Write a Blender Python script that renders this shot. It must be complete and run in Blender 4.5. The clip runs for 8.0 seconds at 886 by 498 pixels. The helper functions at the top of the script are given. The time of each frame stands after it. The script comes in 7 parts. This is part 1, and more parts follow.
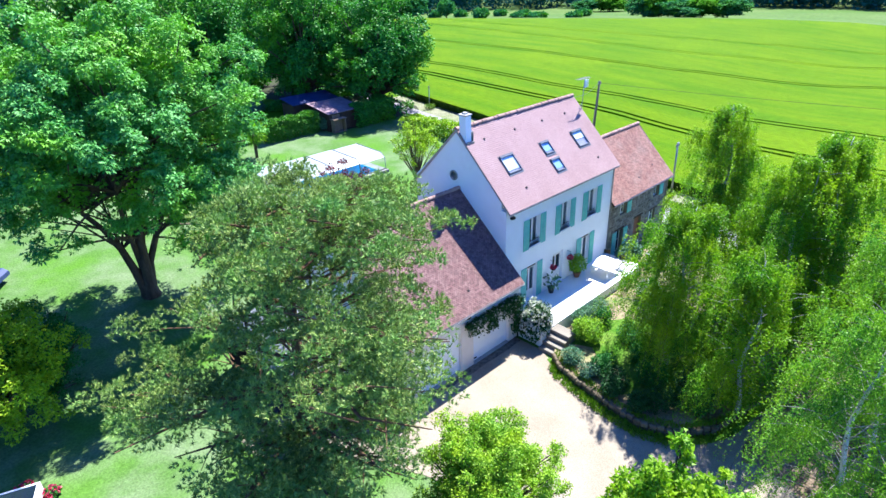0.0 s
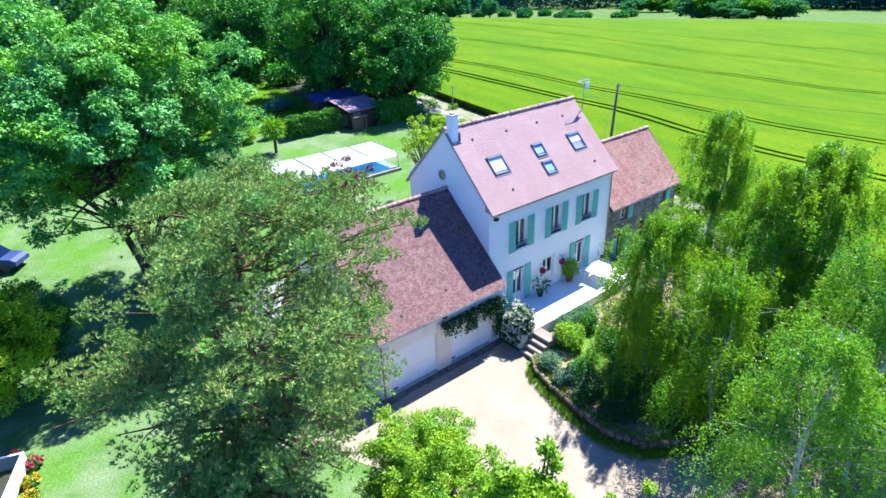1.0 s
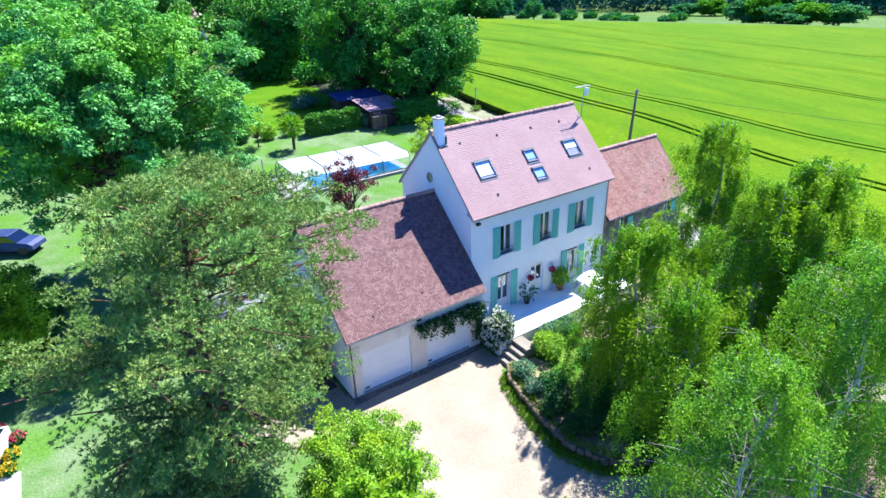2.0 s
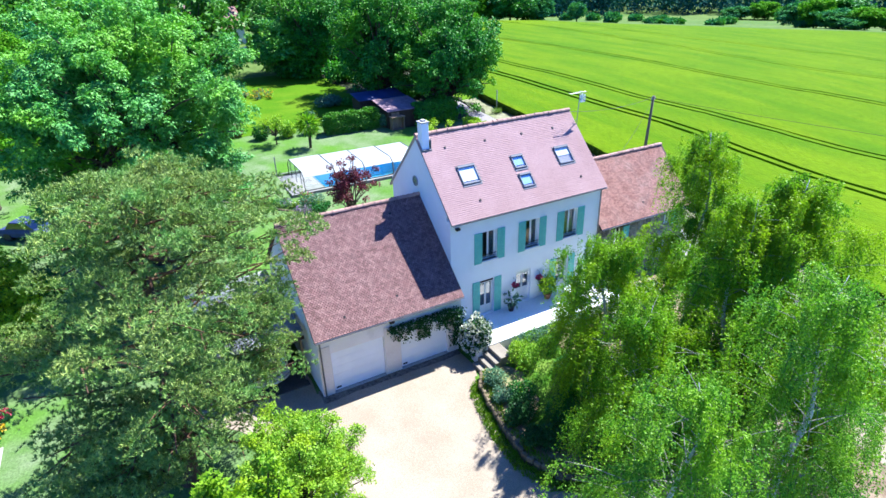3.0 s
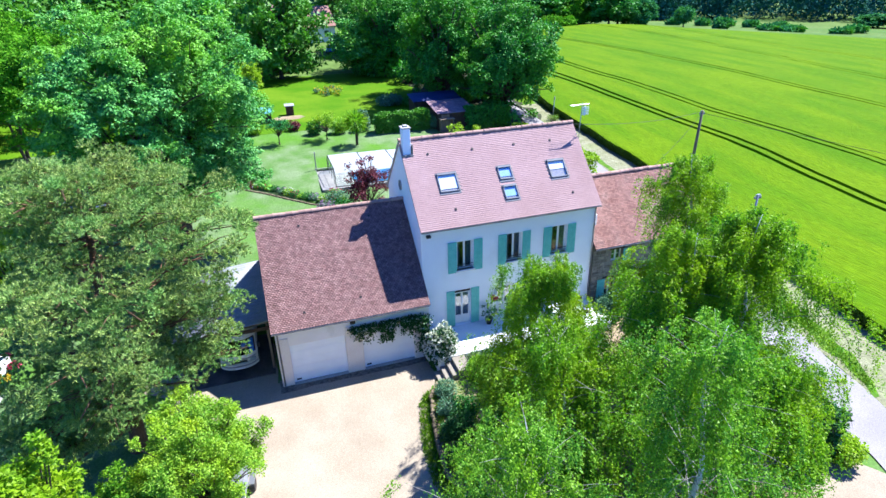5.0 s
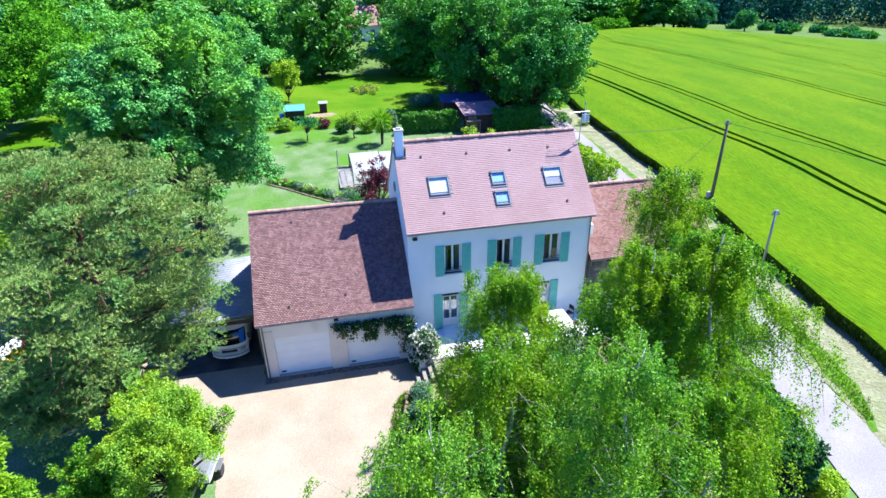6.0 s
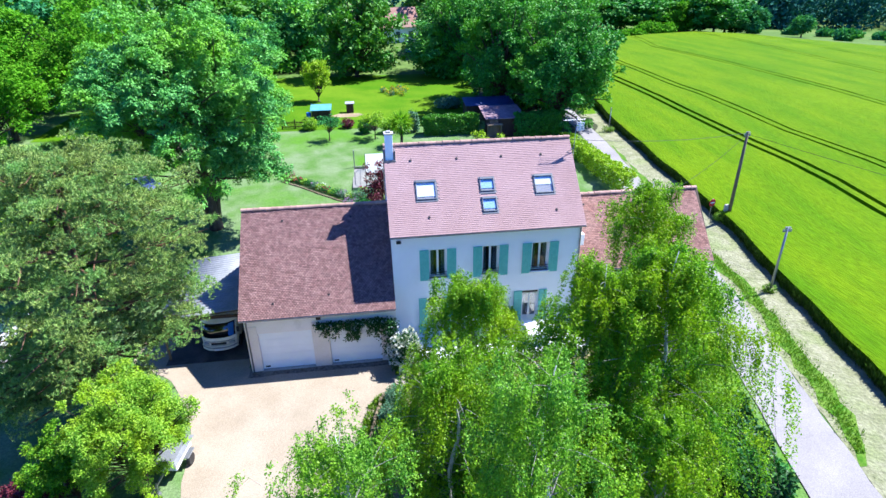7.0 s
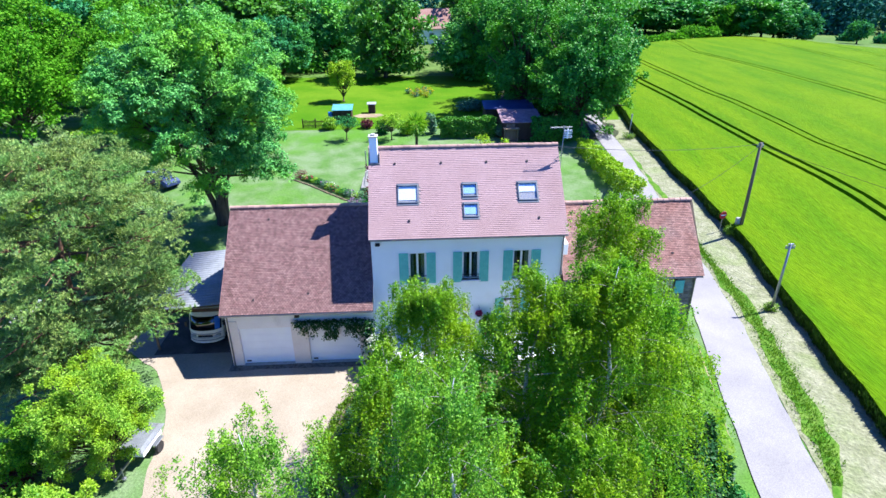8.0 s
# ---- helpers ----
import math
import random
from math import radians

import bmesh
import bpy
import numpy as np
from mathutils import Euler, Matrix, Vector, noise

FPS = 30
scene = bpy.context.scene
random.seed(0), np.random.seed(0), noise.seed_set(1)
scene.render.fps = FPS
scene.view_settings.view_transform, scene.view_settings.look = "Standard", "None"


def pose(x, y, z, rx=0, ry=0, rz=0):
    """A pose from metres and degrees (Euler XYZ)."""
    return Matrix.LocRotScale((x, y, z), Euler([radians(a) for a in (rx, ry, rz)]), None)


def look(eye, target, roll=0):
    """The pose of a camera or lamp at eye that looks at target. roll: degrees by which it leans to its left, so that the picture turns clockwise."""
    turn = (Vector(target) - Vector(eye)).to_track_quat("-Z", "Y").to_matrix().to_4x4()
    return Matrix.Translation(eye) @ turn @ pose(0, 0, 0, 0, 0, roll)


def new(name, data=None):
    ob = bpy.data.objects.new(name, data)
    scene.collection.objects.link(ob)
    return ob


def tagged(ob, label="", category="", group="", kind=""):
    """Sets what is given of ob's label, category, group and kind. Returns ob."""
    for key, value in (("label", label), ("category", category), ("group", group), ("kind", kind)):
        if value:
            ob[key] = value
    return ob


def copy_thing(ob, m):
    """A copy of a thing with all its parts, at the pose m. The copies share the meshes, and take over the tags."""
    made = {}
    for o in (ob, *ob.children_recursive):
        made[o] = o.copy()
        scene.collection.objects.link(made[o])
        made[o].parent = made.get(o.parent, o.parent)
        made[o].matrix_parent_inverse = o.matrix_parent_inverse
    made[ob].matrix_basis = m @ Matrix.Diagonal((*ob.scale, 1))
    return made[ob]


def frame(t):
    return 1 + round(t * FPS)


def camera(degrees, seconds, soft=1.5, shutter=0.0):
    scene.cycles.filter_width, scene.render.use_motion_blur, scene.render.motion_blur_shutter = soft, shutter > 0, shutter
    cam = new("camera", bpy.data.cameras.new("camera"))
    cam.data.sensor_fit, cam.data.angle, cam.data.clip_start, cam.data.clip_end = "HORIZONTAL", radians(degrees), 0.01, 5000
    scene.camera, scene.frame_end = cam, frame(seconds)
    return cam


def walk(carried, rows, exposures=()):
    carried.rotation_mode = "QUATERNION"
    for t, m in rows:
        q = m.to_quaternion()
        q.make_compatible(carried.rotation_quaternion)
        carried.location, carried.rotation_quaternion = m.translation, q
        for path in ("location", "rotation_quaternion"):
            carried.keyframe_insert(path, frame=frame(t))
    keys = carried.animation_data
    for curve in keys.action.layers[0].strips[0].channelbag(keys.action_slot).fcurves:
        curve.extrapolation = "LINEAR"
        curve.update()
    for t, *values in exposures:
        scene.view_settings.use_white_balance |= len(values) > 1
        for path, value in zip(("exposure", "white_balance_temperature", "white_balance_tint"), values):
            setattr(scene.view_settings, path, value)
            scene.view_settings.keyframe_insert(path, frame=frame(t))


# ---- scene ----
cam = camera(75.6, 8.0)
PATH = [
    (0, (-21.767, -18.465, 19.582), (-20.554, -17.149, 18.688), -2.4),
    (0.5, (-20.596, -19.646, 19.553), (-19.438, -18.281, 18.661), -2.4),
    (1, (-19.38, -20.784, 19.532), (-18.282, -19.369, 18.642), -2.4),
    (1.5, (-18.058, -21.787, 19.524), (-17.019, -20.326, 18.637), -2.2),
    (3, (-13.733, -24.405, 19.66), (-12.876, -22.827, 18.78), -1.7),
    (3.5, (-12.233, -25.139, 19.696), (-11.442, -23.526, 18.817), -1.6),
    (4, (-10.683, -25.796, 19.721), (-9.969, -24.147, 18.843), -1.5),
    (4.5, (-9.085, -26.376, 19.752), (-8.45, -24.693, 18.878), -1.5),
    (6, (-4.122, -27.872, 19.988), (-3.738, -26.113, 19.118), -1.0),
    (6.5, (-2.539, -28.194, 20.053), (-2.23, -26.418, 19.186), -0.9),
    (7, (-0.903, -28.384, 20.136), (-0.668, -26.596, 19.271), -0.7),
    (7.5, (0.761, -28.515, 20.226), (0.924, -26.719, 19.362), -0.6),
    (8, (2.47, -28.635, 20.303), (2.565, -26.832, 19.441), -0.4),
]
walk(cam, [(t, look(eye, target, roll)) for t, eye, target, roll in PATH], [(0.0, 1.8, 5950, 10), (8.0, 1.61, 5950, 10)])

# ---- light ----
SUN = Vector((2.21, 0.64, 3.47)).normalized()
world = bpy.data.worlds.new("sky")
scene.world = world
world.use_nodes = True
wn = world.node_tree.nodes
sky_tex = wn.new("ShaderNodeTexSky")
sky_tex.sky_type, sky_tex.sun_disc = "NISHITA", False
sky_tex.sun_elevation = math.asin(SUN.z)
sky_tex.ozone_density, sky_tex.dust_density = 4.0, 0.3
sky_tex.sun_rotation = math.atan2(SUN.x, SUN.y)
wn["Background"].inputs["Strength"].default_value = 0.054
blue = wn.new("ShaderNodeMix")
blue.data_type, blue.blend_type = "RGBA", "MULTIPLY"
blue.inputs[0].default_value, blue.inputs[7].default_value = 1.0, (0.5, 0.92, 1.95, 1)
world.node_tree.links.new(sky_tex.outputs[0], blue.inputs[6])
world.node_tree.links.new(blue.outputs[2], wn["Background"].inputs["Color"])
sun = new("sun", bpy.data.lights.new("sun", "SUN"))
sun.data.energy, sun.data.angle, sun.data.color = 5.0, radians(0.53), (1.0, 0.96, 0.9)
sun.matrix_world = look(SUN * 60, (0, 0, 0))

# ---- materials ----


def nodes_of(name):
    m = bpy.data.materials.new(name)
    m.use_nodes = True
    return m, m.node_tree.nodes, m.node_tree.links


def noise_node(n, l, coord, scale, detail=4.0, stretch=None, rough=0.55):
    t = n.new("ShaderNodeTexNoise")
    t.inputs["Scale"].default_value, t.inputs["Detail"].default_value = scale, detail
    t.inputs["Roughness"].default_value = rough
    if stretch:
        mp = n.new("ShaderNodeMapping")
        mp.inputs["Scale"].default_value = stretch
        l.new(coord, mp.inputs["Vector"])
        coord = mp.outputs[0]
    l.new(coord, t.inputs["Vector"])
    return t.outputs["Fac"]


def ramp(n, l, fac, lo, hi):
    r = n.new("ShaderNodeMapRange")
    r.inputs["From Min"].default_value, r.inputs["From Max"].default_value = lo, hi
    l.new(fac, r.inputs["Value"])
    return r.outputs[0]


def mix(n, l, fac, a, b, how="MIX"):
    x = n.new("ShaderNodeMix")
    x.data_type, x.blend_type = "RGBA", how
    for v, k in ((fac, 0), (a, 6), (b, 7)):
        if isinstance(v, (int, float)):
            x.inputs[k].default_value = v
        elif isinstance(v, tuple):
            x.inputs[k].default_value = (*v[:3], 1)
        else:
            l.new(v, x.inputs[k])
    return x.outputs[2]


def surface(name, a, b, scale=1.0, rough=0.75, fine=30.0, bump=0.1, dist=0.02, metal=0.0, island=0.0, piece=0.0,
            stretch=None, third=None, third_scale=0.3, third_at=(0.5, 0.7), spec=0.3, lo=0.35, hi=0.65):
    """A matt or glossy surface with colour variation at two scales, fine relief and, where asked, a shade of its own for each piece."""
    m, n, l = nodes_of(name)
    p = n["Principled BSDF"]
    co = n.new("ShaderNodeTexCoord").outputs["Object"]
    col = mix(n, l, ramp(n, l, noise_node(n, l, co, scale, 5, stretch), lo, hi), a, b)
    if third:
        col = mix(n, l, ramp(n, l, noise_node(n, l, co, third_scale, 4), *third_at), col, third)
    grain = noise_node(n, l, co, fine, 3, stretch)
    col = mix(n, l, 0.35, col, ramp(n, l, grain, 0.2, 0.8), "OVERLAY")
    if island or piece:
        rnd = n.new("ShaderNodeNewGeometry").outputs["Random Per Island"] if island else n.new("ShaderNodeObjectInfo").outputs["Random"]
        hv = n.new("ShaderNodeHueSaturation")
        mr = n.new("ShaderNodeMapRange")
        k = island or piece
        mr.inputs["To Min"].default_value, mr.inputs["To Max"].default_value = 1 - k, 1 + k
        l.new(rnd, mr.inputs["Value"])
        l.new(mr.outputs[0], hv.inputs["Value"])
        l.new(col, hv.inputs["Color"])
        col = hv.outputs[0]
    l.new(col, p.inputs["Base Color"])
    p.inputs["Roughness"].default_value, p.inputs["Metallic"].default_value = rough, metal
    p.inputs["Specular IOR Level"].default_value = spec
    if bump:
        bn = n.new("ShaderNodeBump")
        bn.inputs["Strength"].default_value, bn.inputs["Distance"].default_value = bump, dist
        l.new(grain, bn.inputs["Height"])
        l.new(bn.outputs[0], p.inputs["Normal"])
    return m


def leafy(name, a, b, c=None, scale=0.6, through_light=0.35, rough=0.5):
    """Leaves: each its own shade between two greens, patches over the crown, and some light passing through."""
    m, n, l = nodes_of(name)
    p, out = n["Principled BSDF"], n["Material Output"]
    rnd = n.new("ShaderNodeNewGeometry").outputs["Random Per Island"]
    co = n.new("ShaderNodeTexCoord").outputs["Object"]
    col = mix(n, l, rnd, a, b)
    if c:
        col = mix(n, l, ramp(n, l, noise_node(n, l, co, scale, 3), 0.42, 0.68), col, c)
    l.new(col, p.inputs["Base Color"])
    p.inputs["Roughness"].default_value, p.inputs["Specular IOR Level"].default_value = rough, 0.2 if rough < 0.7 else 0.05
    tr = n.new("ShaderNodeBsdfTranslucent")
    tint = mix(n, l, 1.0, col, (1.1, 1.15, 1.1) if name == "polycarbonate" else (1.1, 1.28, 0.45), "MULTIPLY")
    l.new(tint, tr.inputs["Color"])
    ms = n.new("ShaderNodeMixShader")
    ms.inputs[0].default_value = through_light * (1.0 if name == "polycarbonate" else 0.53)
    l.new(p.outputs[0], ms.inputs[1])
    l.new(tr.outputs[0], ms.inputs[2])
    l.new(ms.outputs[0], out.inputs["Surface"])
    return m


def glass(name, tint=(0.75, 0.9, 1.0), clear=0.6):
    m, n, l = nodes_of(name)
    g, t, ms = n.new("ShaderNodeBsdfGlossy"), n.new("ShaderNodeBsdfTransparent"), n.new("ShaderNodeMixShader")
    g.inputs["Roughness"].default_value = 0.03
    t.inputs["Color"].default_value = (*tint, 1)
    ms.inputs[0].default_value = 1 - clear
    l.new(t.outputs[0], ms.inputs[1])
    l.new(g.outputs[0], ms.inputs[2])
    l.new(ms.outputs[0], n["Material Output"].inputs["Surface"])
    return m


LAWN = surface("lawn", (0.068, 0.14, 0.03), (0.132, 0.185, 0.088), 0.5, 0.9, 9, 0.7, 0.06, third=(0.07, 0.165, 0.018), third_scale=0.16, third_at=(0.48, 0.66), spec=0.05)
MEADOW = surface("meadow", (0.046, 0.128, 0.002), (0.072, 0.15, 0.004), 0.2, 0.9, 7, 0.6, 0.05, third=(0.09, 0.165, 0.006), third_scale=0.1, spec=0.05)
FAR_GRASS = surface("far_grass", (0.0602, 0.12, 0.0215), (0.0946, 0.142, 0.0387), 0.03, 0.9, 0.8, 0.3, 0.1, spec=0.05)
CROP = surface("crop", (0.052, 0.124, 0.0003), (0.084, 0.148, 0.0003), 0.3, 0.95, 6, 0.9, 0.12, stretch=(1.3, 0.2, 1.0), third=(0.093, 0.16, 0.0007), third_scale=0.035, spec=0.05)
STRAW = surface("straw", (0.14, 0.15, 0.075), (0.215, 0.212, 0.135), 1.2, 0.95, 5, 1.0, 0.12, third=(0.127, 0.17, 0.0465), third_scale=0.25, third_at=(0.52, 0.75))
GRASS_EDGE = surface("grass_edge", (0.043, 0.125, 0.0086), (0.103, 0.172, 0.0258), 1.2, 0.9, 9, 0.7, 0.06, spec=0.05)
GRAVEL = surface("gravel", (0.235, 0.193, 0.143), (0.29, 0.245, 0.188), 0.35, 0.95, 28, 0.5, 0.02, third=(0.222, 0.185, 0.138), third_scale=0.5, third_at=(0.55, 0.8), spec=0.1)
ASPHALT = surface("pale_road", (0.185, 0.174, 0.172), (0.225, 0.213, 0.208), 0.4, 0.9, 22, 0.4, 0.01)
EARTH = surface("earth", (0.194, 0.142, 0.0839), (0.271, 0.212, 0.129), 0.6, 0.95, 12, 0.7, 0.05, third=(0.0903, 0.155, 0.0258), third_scale=0.4)
COBBLE = surface("dirty_cobbles", (0.085, 0.07, 0.056), (0.17, 0.15, 0.125), 5.0, 0.95, 14, 0.8, 0.03, third=(0.2, 0.18, 0.15), third_scale=1.3, third_at=(0.55, 0.7))
# dark mottled floor whose colour carries the shade under the carport
CARPORT_SHADE = surface("carport_shade_floor", (0.05, 0.045, 0.043), (0.09, 0.08, 0.074), 0.8, 0.9, 16, 0.4, 0.01, third=(0.035, 0.032, 0.03), third_scale=0.6)
LITTER = surface("leaf_litter", (0.129, 0.0903, 0.0581), (0.245, 0.187, 0.129), 0.9, 0.95, 9, 0.7, 0.05, third=(0.0903, 0.0709, 0.0387), third_scale=0.5)
# soil kept near black so its colour holds the oaks' shade
SHADED_SOIL = surface("soil", (0.0258, 0.0258, 0.0129), (0.0323, 0.0451, 0.0129), 0.5, 0.95, 10, 0.7, 0.05)
RENDER = surface("lime_render", (0.88, 0.89, 0.91), (0.92, 0.93, 0.95), 0.7, 0.9, 40, 0.25, 0.008, third=(0.82, 0.80, 0.80), third_scale=0.5, third_at=(0.58, 0.85))
GARAGE_WALL = surface("garage_render", (0.84, 0.77, 0.72), (0.89, 0.82, 0.77), 0.7, 0.9, 40, 0.25, 0.008, third=(0.55, 0.49, 0.42), third_scale=0.6, third_at=(0.58, 0.85))
PIER = surface("pier_render", (0.74, 0.65, 0.57), (0.79, 0.7, 0.62), 0.9, 0.9, 40, 0.25, 0.008)
TILE = surface("roof_tile", (0.315, 0.208, 0.203), (0.345, 0.235, 0.23), 0.5, 0.85, 26, 0.3, 0.01, island=0.035, third=(0.29, 0.187, 0.18), third_scale=0.35, third_at=(0.55, 0.8), spec=0.15)
TILE_OLD = surface("weathered_tile", (0.183, 0.098, 0.092), (0.24, 0.142, 0.132), 2.4, 0.88, 26, 0.4, 0.012, island=0.26)
TILE_COTTAGE = surface("cottage_tile", (0.225, 0.11, 0.087), (0.275, 0.153, 0.126), 0.8, 0.88, 26, 0.4, 0.012, island=0.24, third=(0.258, 0.168, 0.142), third_scale=0.7, third_at=(0.5, 0.75))
RIDGE = surface("ridge_tile", (0.297, 0.175, 0.142), (0.355, 0.232, 0.194), 2, 0.85, 30, 0.3, 0.01, piece=0.2)
MORTAR = surface("mortar", (0.355, 0.303, 0.271), (0.4, 0.348, 0.31), 2, 0.9, 40, 0.3, 0.01)
STONE = surface("rubble_stone", (0.181, 0.149, 0.116), (0.271, 0.232, 0.181), 1.5, 0.92, 18, 0.6, 0.02, island=0.35)
STONE_JOINT = surface("stone_joint", (0.219, 0.187, 0.149), (0.271, 0.238, 0.194), 2, 0.95, 30, 0.4, 0.01)
PAVING = surface("terrace_paving", (0.72, 0.715, 0.71), (0.78, 0.775, 0.77), 0.8, 0.8, 30, 0.2, 0.005)
EDGING = surface("mossy_edging", (0.103, 0.0774, 0.0451), (0.168, 0.136, 0.0839), 2, 0.95, 20, 0.5, 0.02, piece=0.3, third=(0.0774, 0.116, 0.0258), third_scale=1.2)
NAVY = surface("navy_sheet", (0.02, 0.035, 0.10), (0.035, 0.05, 0.14), 1, 0.5, 30, 0.1, 0.01)
STEPSTONE = surface("step_stone", (0.18, 0.157, 0.126), (0.22, 0.196, 0.158), 1.5, 0.9, 30, 0.4, 0.01)
SHUTTER = surface("shutter_paint", (0.13, 0.49, 0.42), (0.175, 0.55, 0.48), 3, 0.55, 60, 0.08, 0.003)
WHITE = surface("white_paint", (0.78, 0.78, 0.77), (0.82, 0.82, 0.81), 3, 0.45, 60, 0.05, 0.003)
DOORWHITE = surface("garage_door_paint", (0.85, 0.85, 0.86), (0.9, 0.9, 0.9), 1.2, 0.5, 60, 0.05, 0.003)
CREAM = surface("cream_paint", (0.70, 0.66, 0.54), (0.75, 0.71, 0.6), 2, 0.3, 60, 0.03, 0.003, spec=0.5)
DARKWOOD = surface("dark_wood", (0.0323, 0.0206, 0.0142), (0.0581, 0.0355, 0.0226), 2, 0.7, 20, 0.4, 0.01, stretch=(1, 1, 0.15))
WOOD = surface("weathered_wood", (0.162, 0.11, 0.0645), (0.232, 0.168, 0.11), 2, 0.75, 20, 0.4, 0.01, stretch=(1, 1, 0.15))
POLEWOOD = surface("pole_wood", (0.103, 0.0839, 0.0645), (0.155, 0.129, 0.103), 2, 0.85, 25, 0.4, 0.01, stretch=(1, 1, 0.1))
CONCRETE = surface("concrete", (0.291, 0.284, 0.271), (0.355, 0.348, 0.329), 1.5, 0.9, 30, 0.3, 0.01)
DECK = surface("pool_deck_stone", (0.15, 0.147, 0.143), (0.2, 0.196, 0.19), 1.2, 0.9, 30, 0.3, 0.01)
FRAME = surface("rooflight_frame", (0.1, 0.112, 0.13), (0.14, 0.15, 0.17), 2, 0.5, 50, 0.05, 0.003, spec=0.4)
METAL = surface("grey_metal", (0.258, 0.267, 0.284), (0.327, 0.335, 0.353), 2, 0.4, 50, 0.05, 0.003, metal=0.7, spec=0.5)
TARP = surface("grey_tarpaulin", (0.12, 0.128, 0.14), (0.165, 0.173, 0.186), 1.2, 0.6, 20, 0.2, 0.01, third=(0.1, 0.1, 0.1), third_scale=0.8)
SHEET = surface("fibre_cement_sheet", (0.2, 0.212, 0.23), (0.27, 0.282, 0.3), 0.7, 0.75, 20, 0.2, 0.01, third=(0.3, 0.3, 0.3), third_scale=0.5)
BLACK = surface("black_plastic", (0.015, 0.015, 0.017), (0.03, 0.03, 0.032), 3, 0.45, 60, 0.05, 0.002)
ZINC = surface("zinc_gutter", (0.189, 0.189, 0.198), (0.258, 0.258, 0.267), 2, 0.45, 50, 0.05, 0.003, metal=0.6)
RED = surface("red_paint", (0.50, 0.02, 0.03), (0.55, 0.03, 0.04), 3, 0.4, 60, 0.02, 0.002)
BLUE = surface("blue_sheet", (0.02, 0.12, 0.45), (0.03, 0.16, 0.5), 3, 0.5, 40, 0.1, 0.01)
BLUEROOF = surface("hutch_roof", (0.0645, 0.232, 0.271), (0.103, 0.271, 0.303), 2, 0.5, 30, 0.1, 0.01)
SHEDROOF = surface("shed_roof", (0.181, 0.11, 0.129), (0.258, 0.175, 0.194), 1.5, 0.8, 15, 0.3, 0.01)
POOLBLUE = surface("pool_liner", (0.043, 0.361, 0.568), (0.0688, 0.43, 0.619), 0.8, 0.3, 20, 0.1, 0.01)
TERRACOTTA = surface("terracotta", (0.258, 0.103, 0.0516), (0.31, 0.142, 0.0774), 3, 0.85, 40, 0.2, 0.005)
# pale blue that paints the sky's reflection in the small roof windows
SKY_BLUE_SHEET = surface("sky_reflection_blue", (0.34, 0.50, 0.68), (0.40, 0.56, 0.74), 2, 0.7, 30, 0.05, 0.005)
CURTAIN = surface("net_curtain", (0.72, 0.72, 0.70), (0.78, 0.78, 0.76), 3, 0.9, 30, 0.3, 0.01, stretch=(8, 8, 0.4))
DARKROOM = surface("room_plaster", (0.194, 0.181, 0.168), (0.219, 0.206, 0.187), 1, 0.9, 30, 0.1, 0.01)
PANE = glass("window_glass", (0.5, 0.6, 0.65), 0.85)
SKYPANE = glass("rooflight_glass", (0.95, 0.98, 1.0), 0.88)
POLYCARB = leafy("polycarbonate", (0.465, 0.488, 0.505), (0.488, 0.505, 0.523), None, 1, 0.5, 0.25)
VEHICLE_GLASS = glass("vehicle_glass", (0.03, 0.035, 0.04), 0.85)
CLEAR = glass("clear_panel", (0.9, 0.96, 1.0), 0.85)
WATER = glass("pool_water", (0.55, 0.9, 1.0), 0.9)
BARK = surface("bark", (0.0581, 0.042, 0.0291), (0.103, 0.0774, 0.0549), 3, 0.95, 14, 0.9, 0.04, stretch=(1, 1, 0.25))
PINEBARK = surface("pine_bark", (0.103, 0.0549, 0.0323), (0.168, 0.0903, 0.0516), 3, 0.95, 14, 0.9, 0.04, stretch=(1, 1, 0.3))
TWIGBARK = surface("birch_limb_bark", (0.17, 0.155, 0.14), (0.3, 0.29, 0.27), 3, 0.85, 20, 0.3, 0.01)
BIRCHBARK = surface("birch_bark", (0.38, 0.39, 0.4), (0.52, 0.53, 0.53), 4, 0.8, 20, 0.3, 0.01, third=(0.08, 0.08, 0.075), third_scale=6, third_at=(0.6, 0.68))

L_PINE = leafy("pine_needles", (0.025, 0.1, 0.018), (0.46, 0.56, 0.14), (0.17, 0.35, 0.08), 0.7, 0.15)
L_ASH = leafy("ash_leaves", (0.014, 0.155, 0.022), (0.17, 0.47, 0.11), (0.18, 0.42, 0.015), 0.22, 0.35, 0.55)
L_BIRCH = leafy("birch_leaves", (0.018, 0.125, 0.008), (0.215, 0.43, 0.02), (0.28, 0.4, 0.005), 0.35, 0.75, 0.5)
L_LIME = leafy("lime_leaves", (0.075, 0.23, 0.012), (0.31, 0.49, 0.05), (0.28, 0.41, 0.008), 0.8, 0.6)
L_OAK = leafy("oak_leaves", (0.008, 0.1, 0.016), (0.075, 0.32, 0.04), (0.095, 0.28, 0.005), 0.16, 0.35, 0.6)
L_WOOD = leafy("woodland_leaves", (0.022, 0.15, 0.045), (0.07, 0.26, 0.1), (0.0744, 0.24, 0.015), 0.12, 0.35, 0.8)
L_PALE = leafy("pale_birch_leaves", (0.03, 0.16, 0.015), (0.22, 0.44, 0.05), (0.21, 0.37, 0.01), 0.6, 0.7)
L_LIGHTWOOD = leafy("light_woodland_leaves", (0.0382, 0.178, 0.00797), (0.137, 0.32, 0.0199), (0.0994, 0.293, 0.00992), 0.25, 0.45, 0.8)
L_BRIGHT = leafy("bright_leaves", (0.0515, 0.2, 0.015), (0.109, 0.266, 0.0349), None, 1, 0.4)
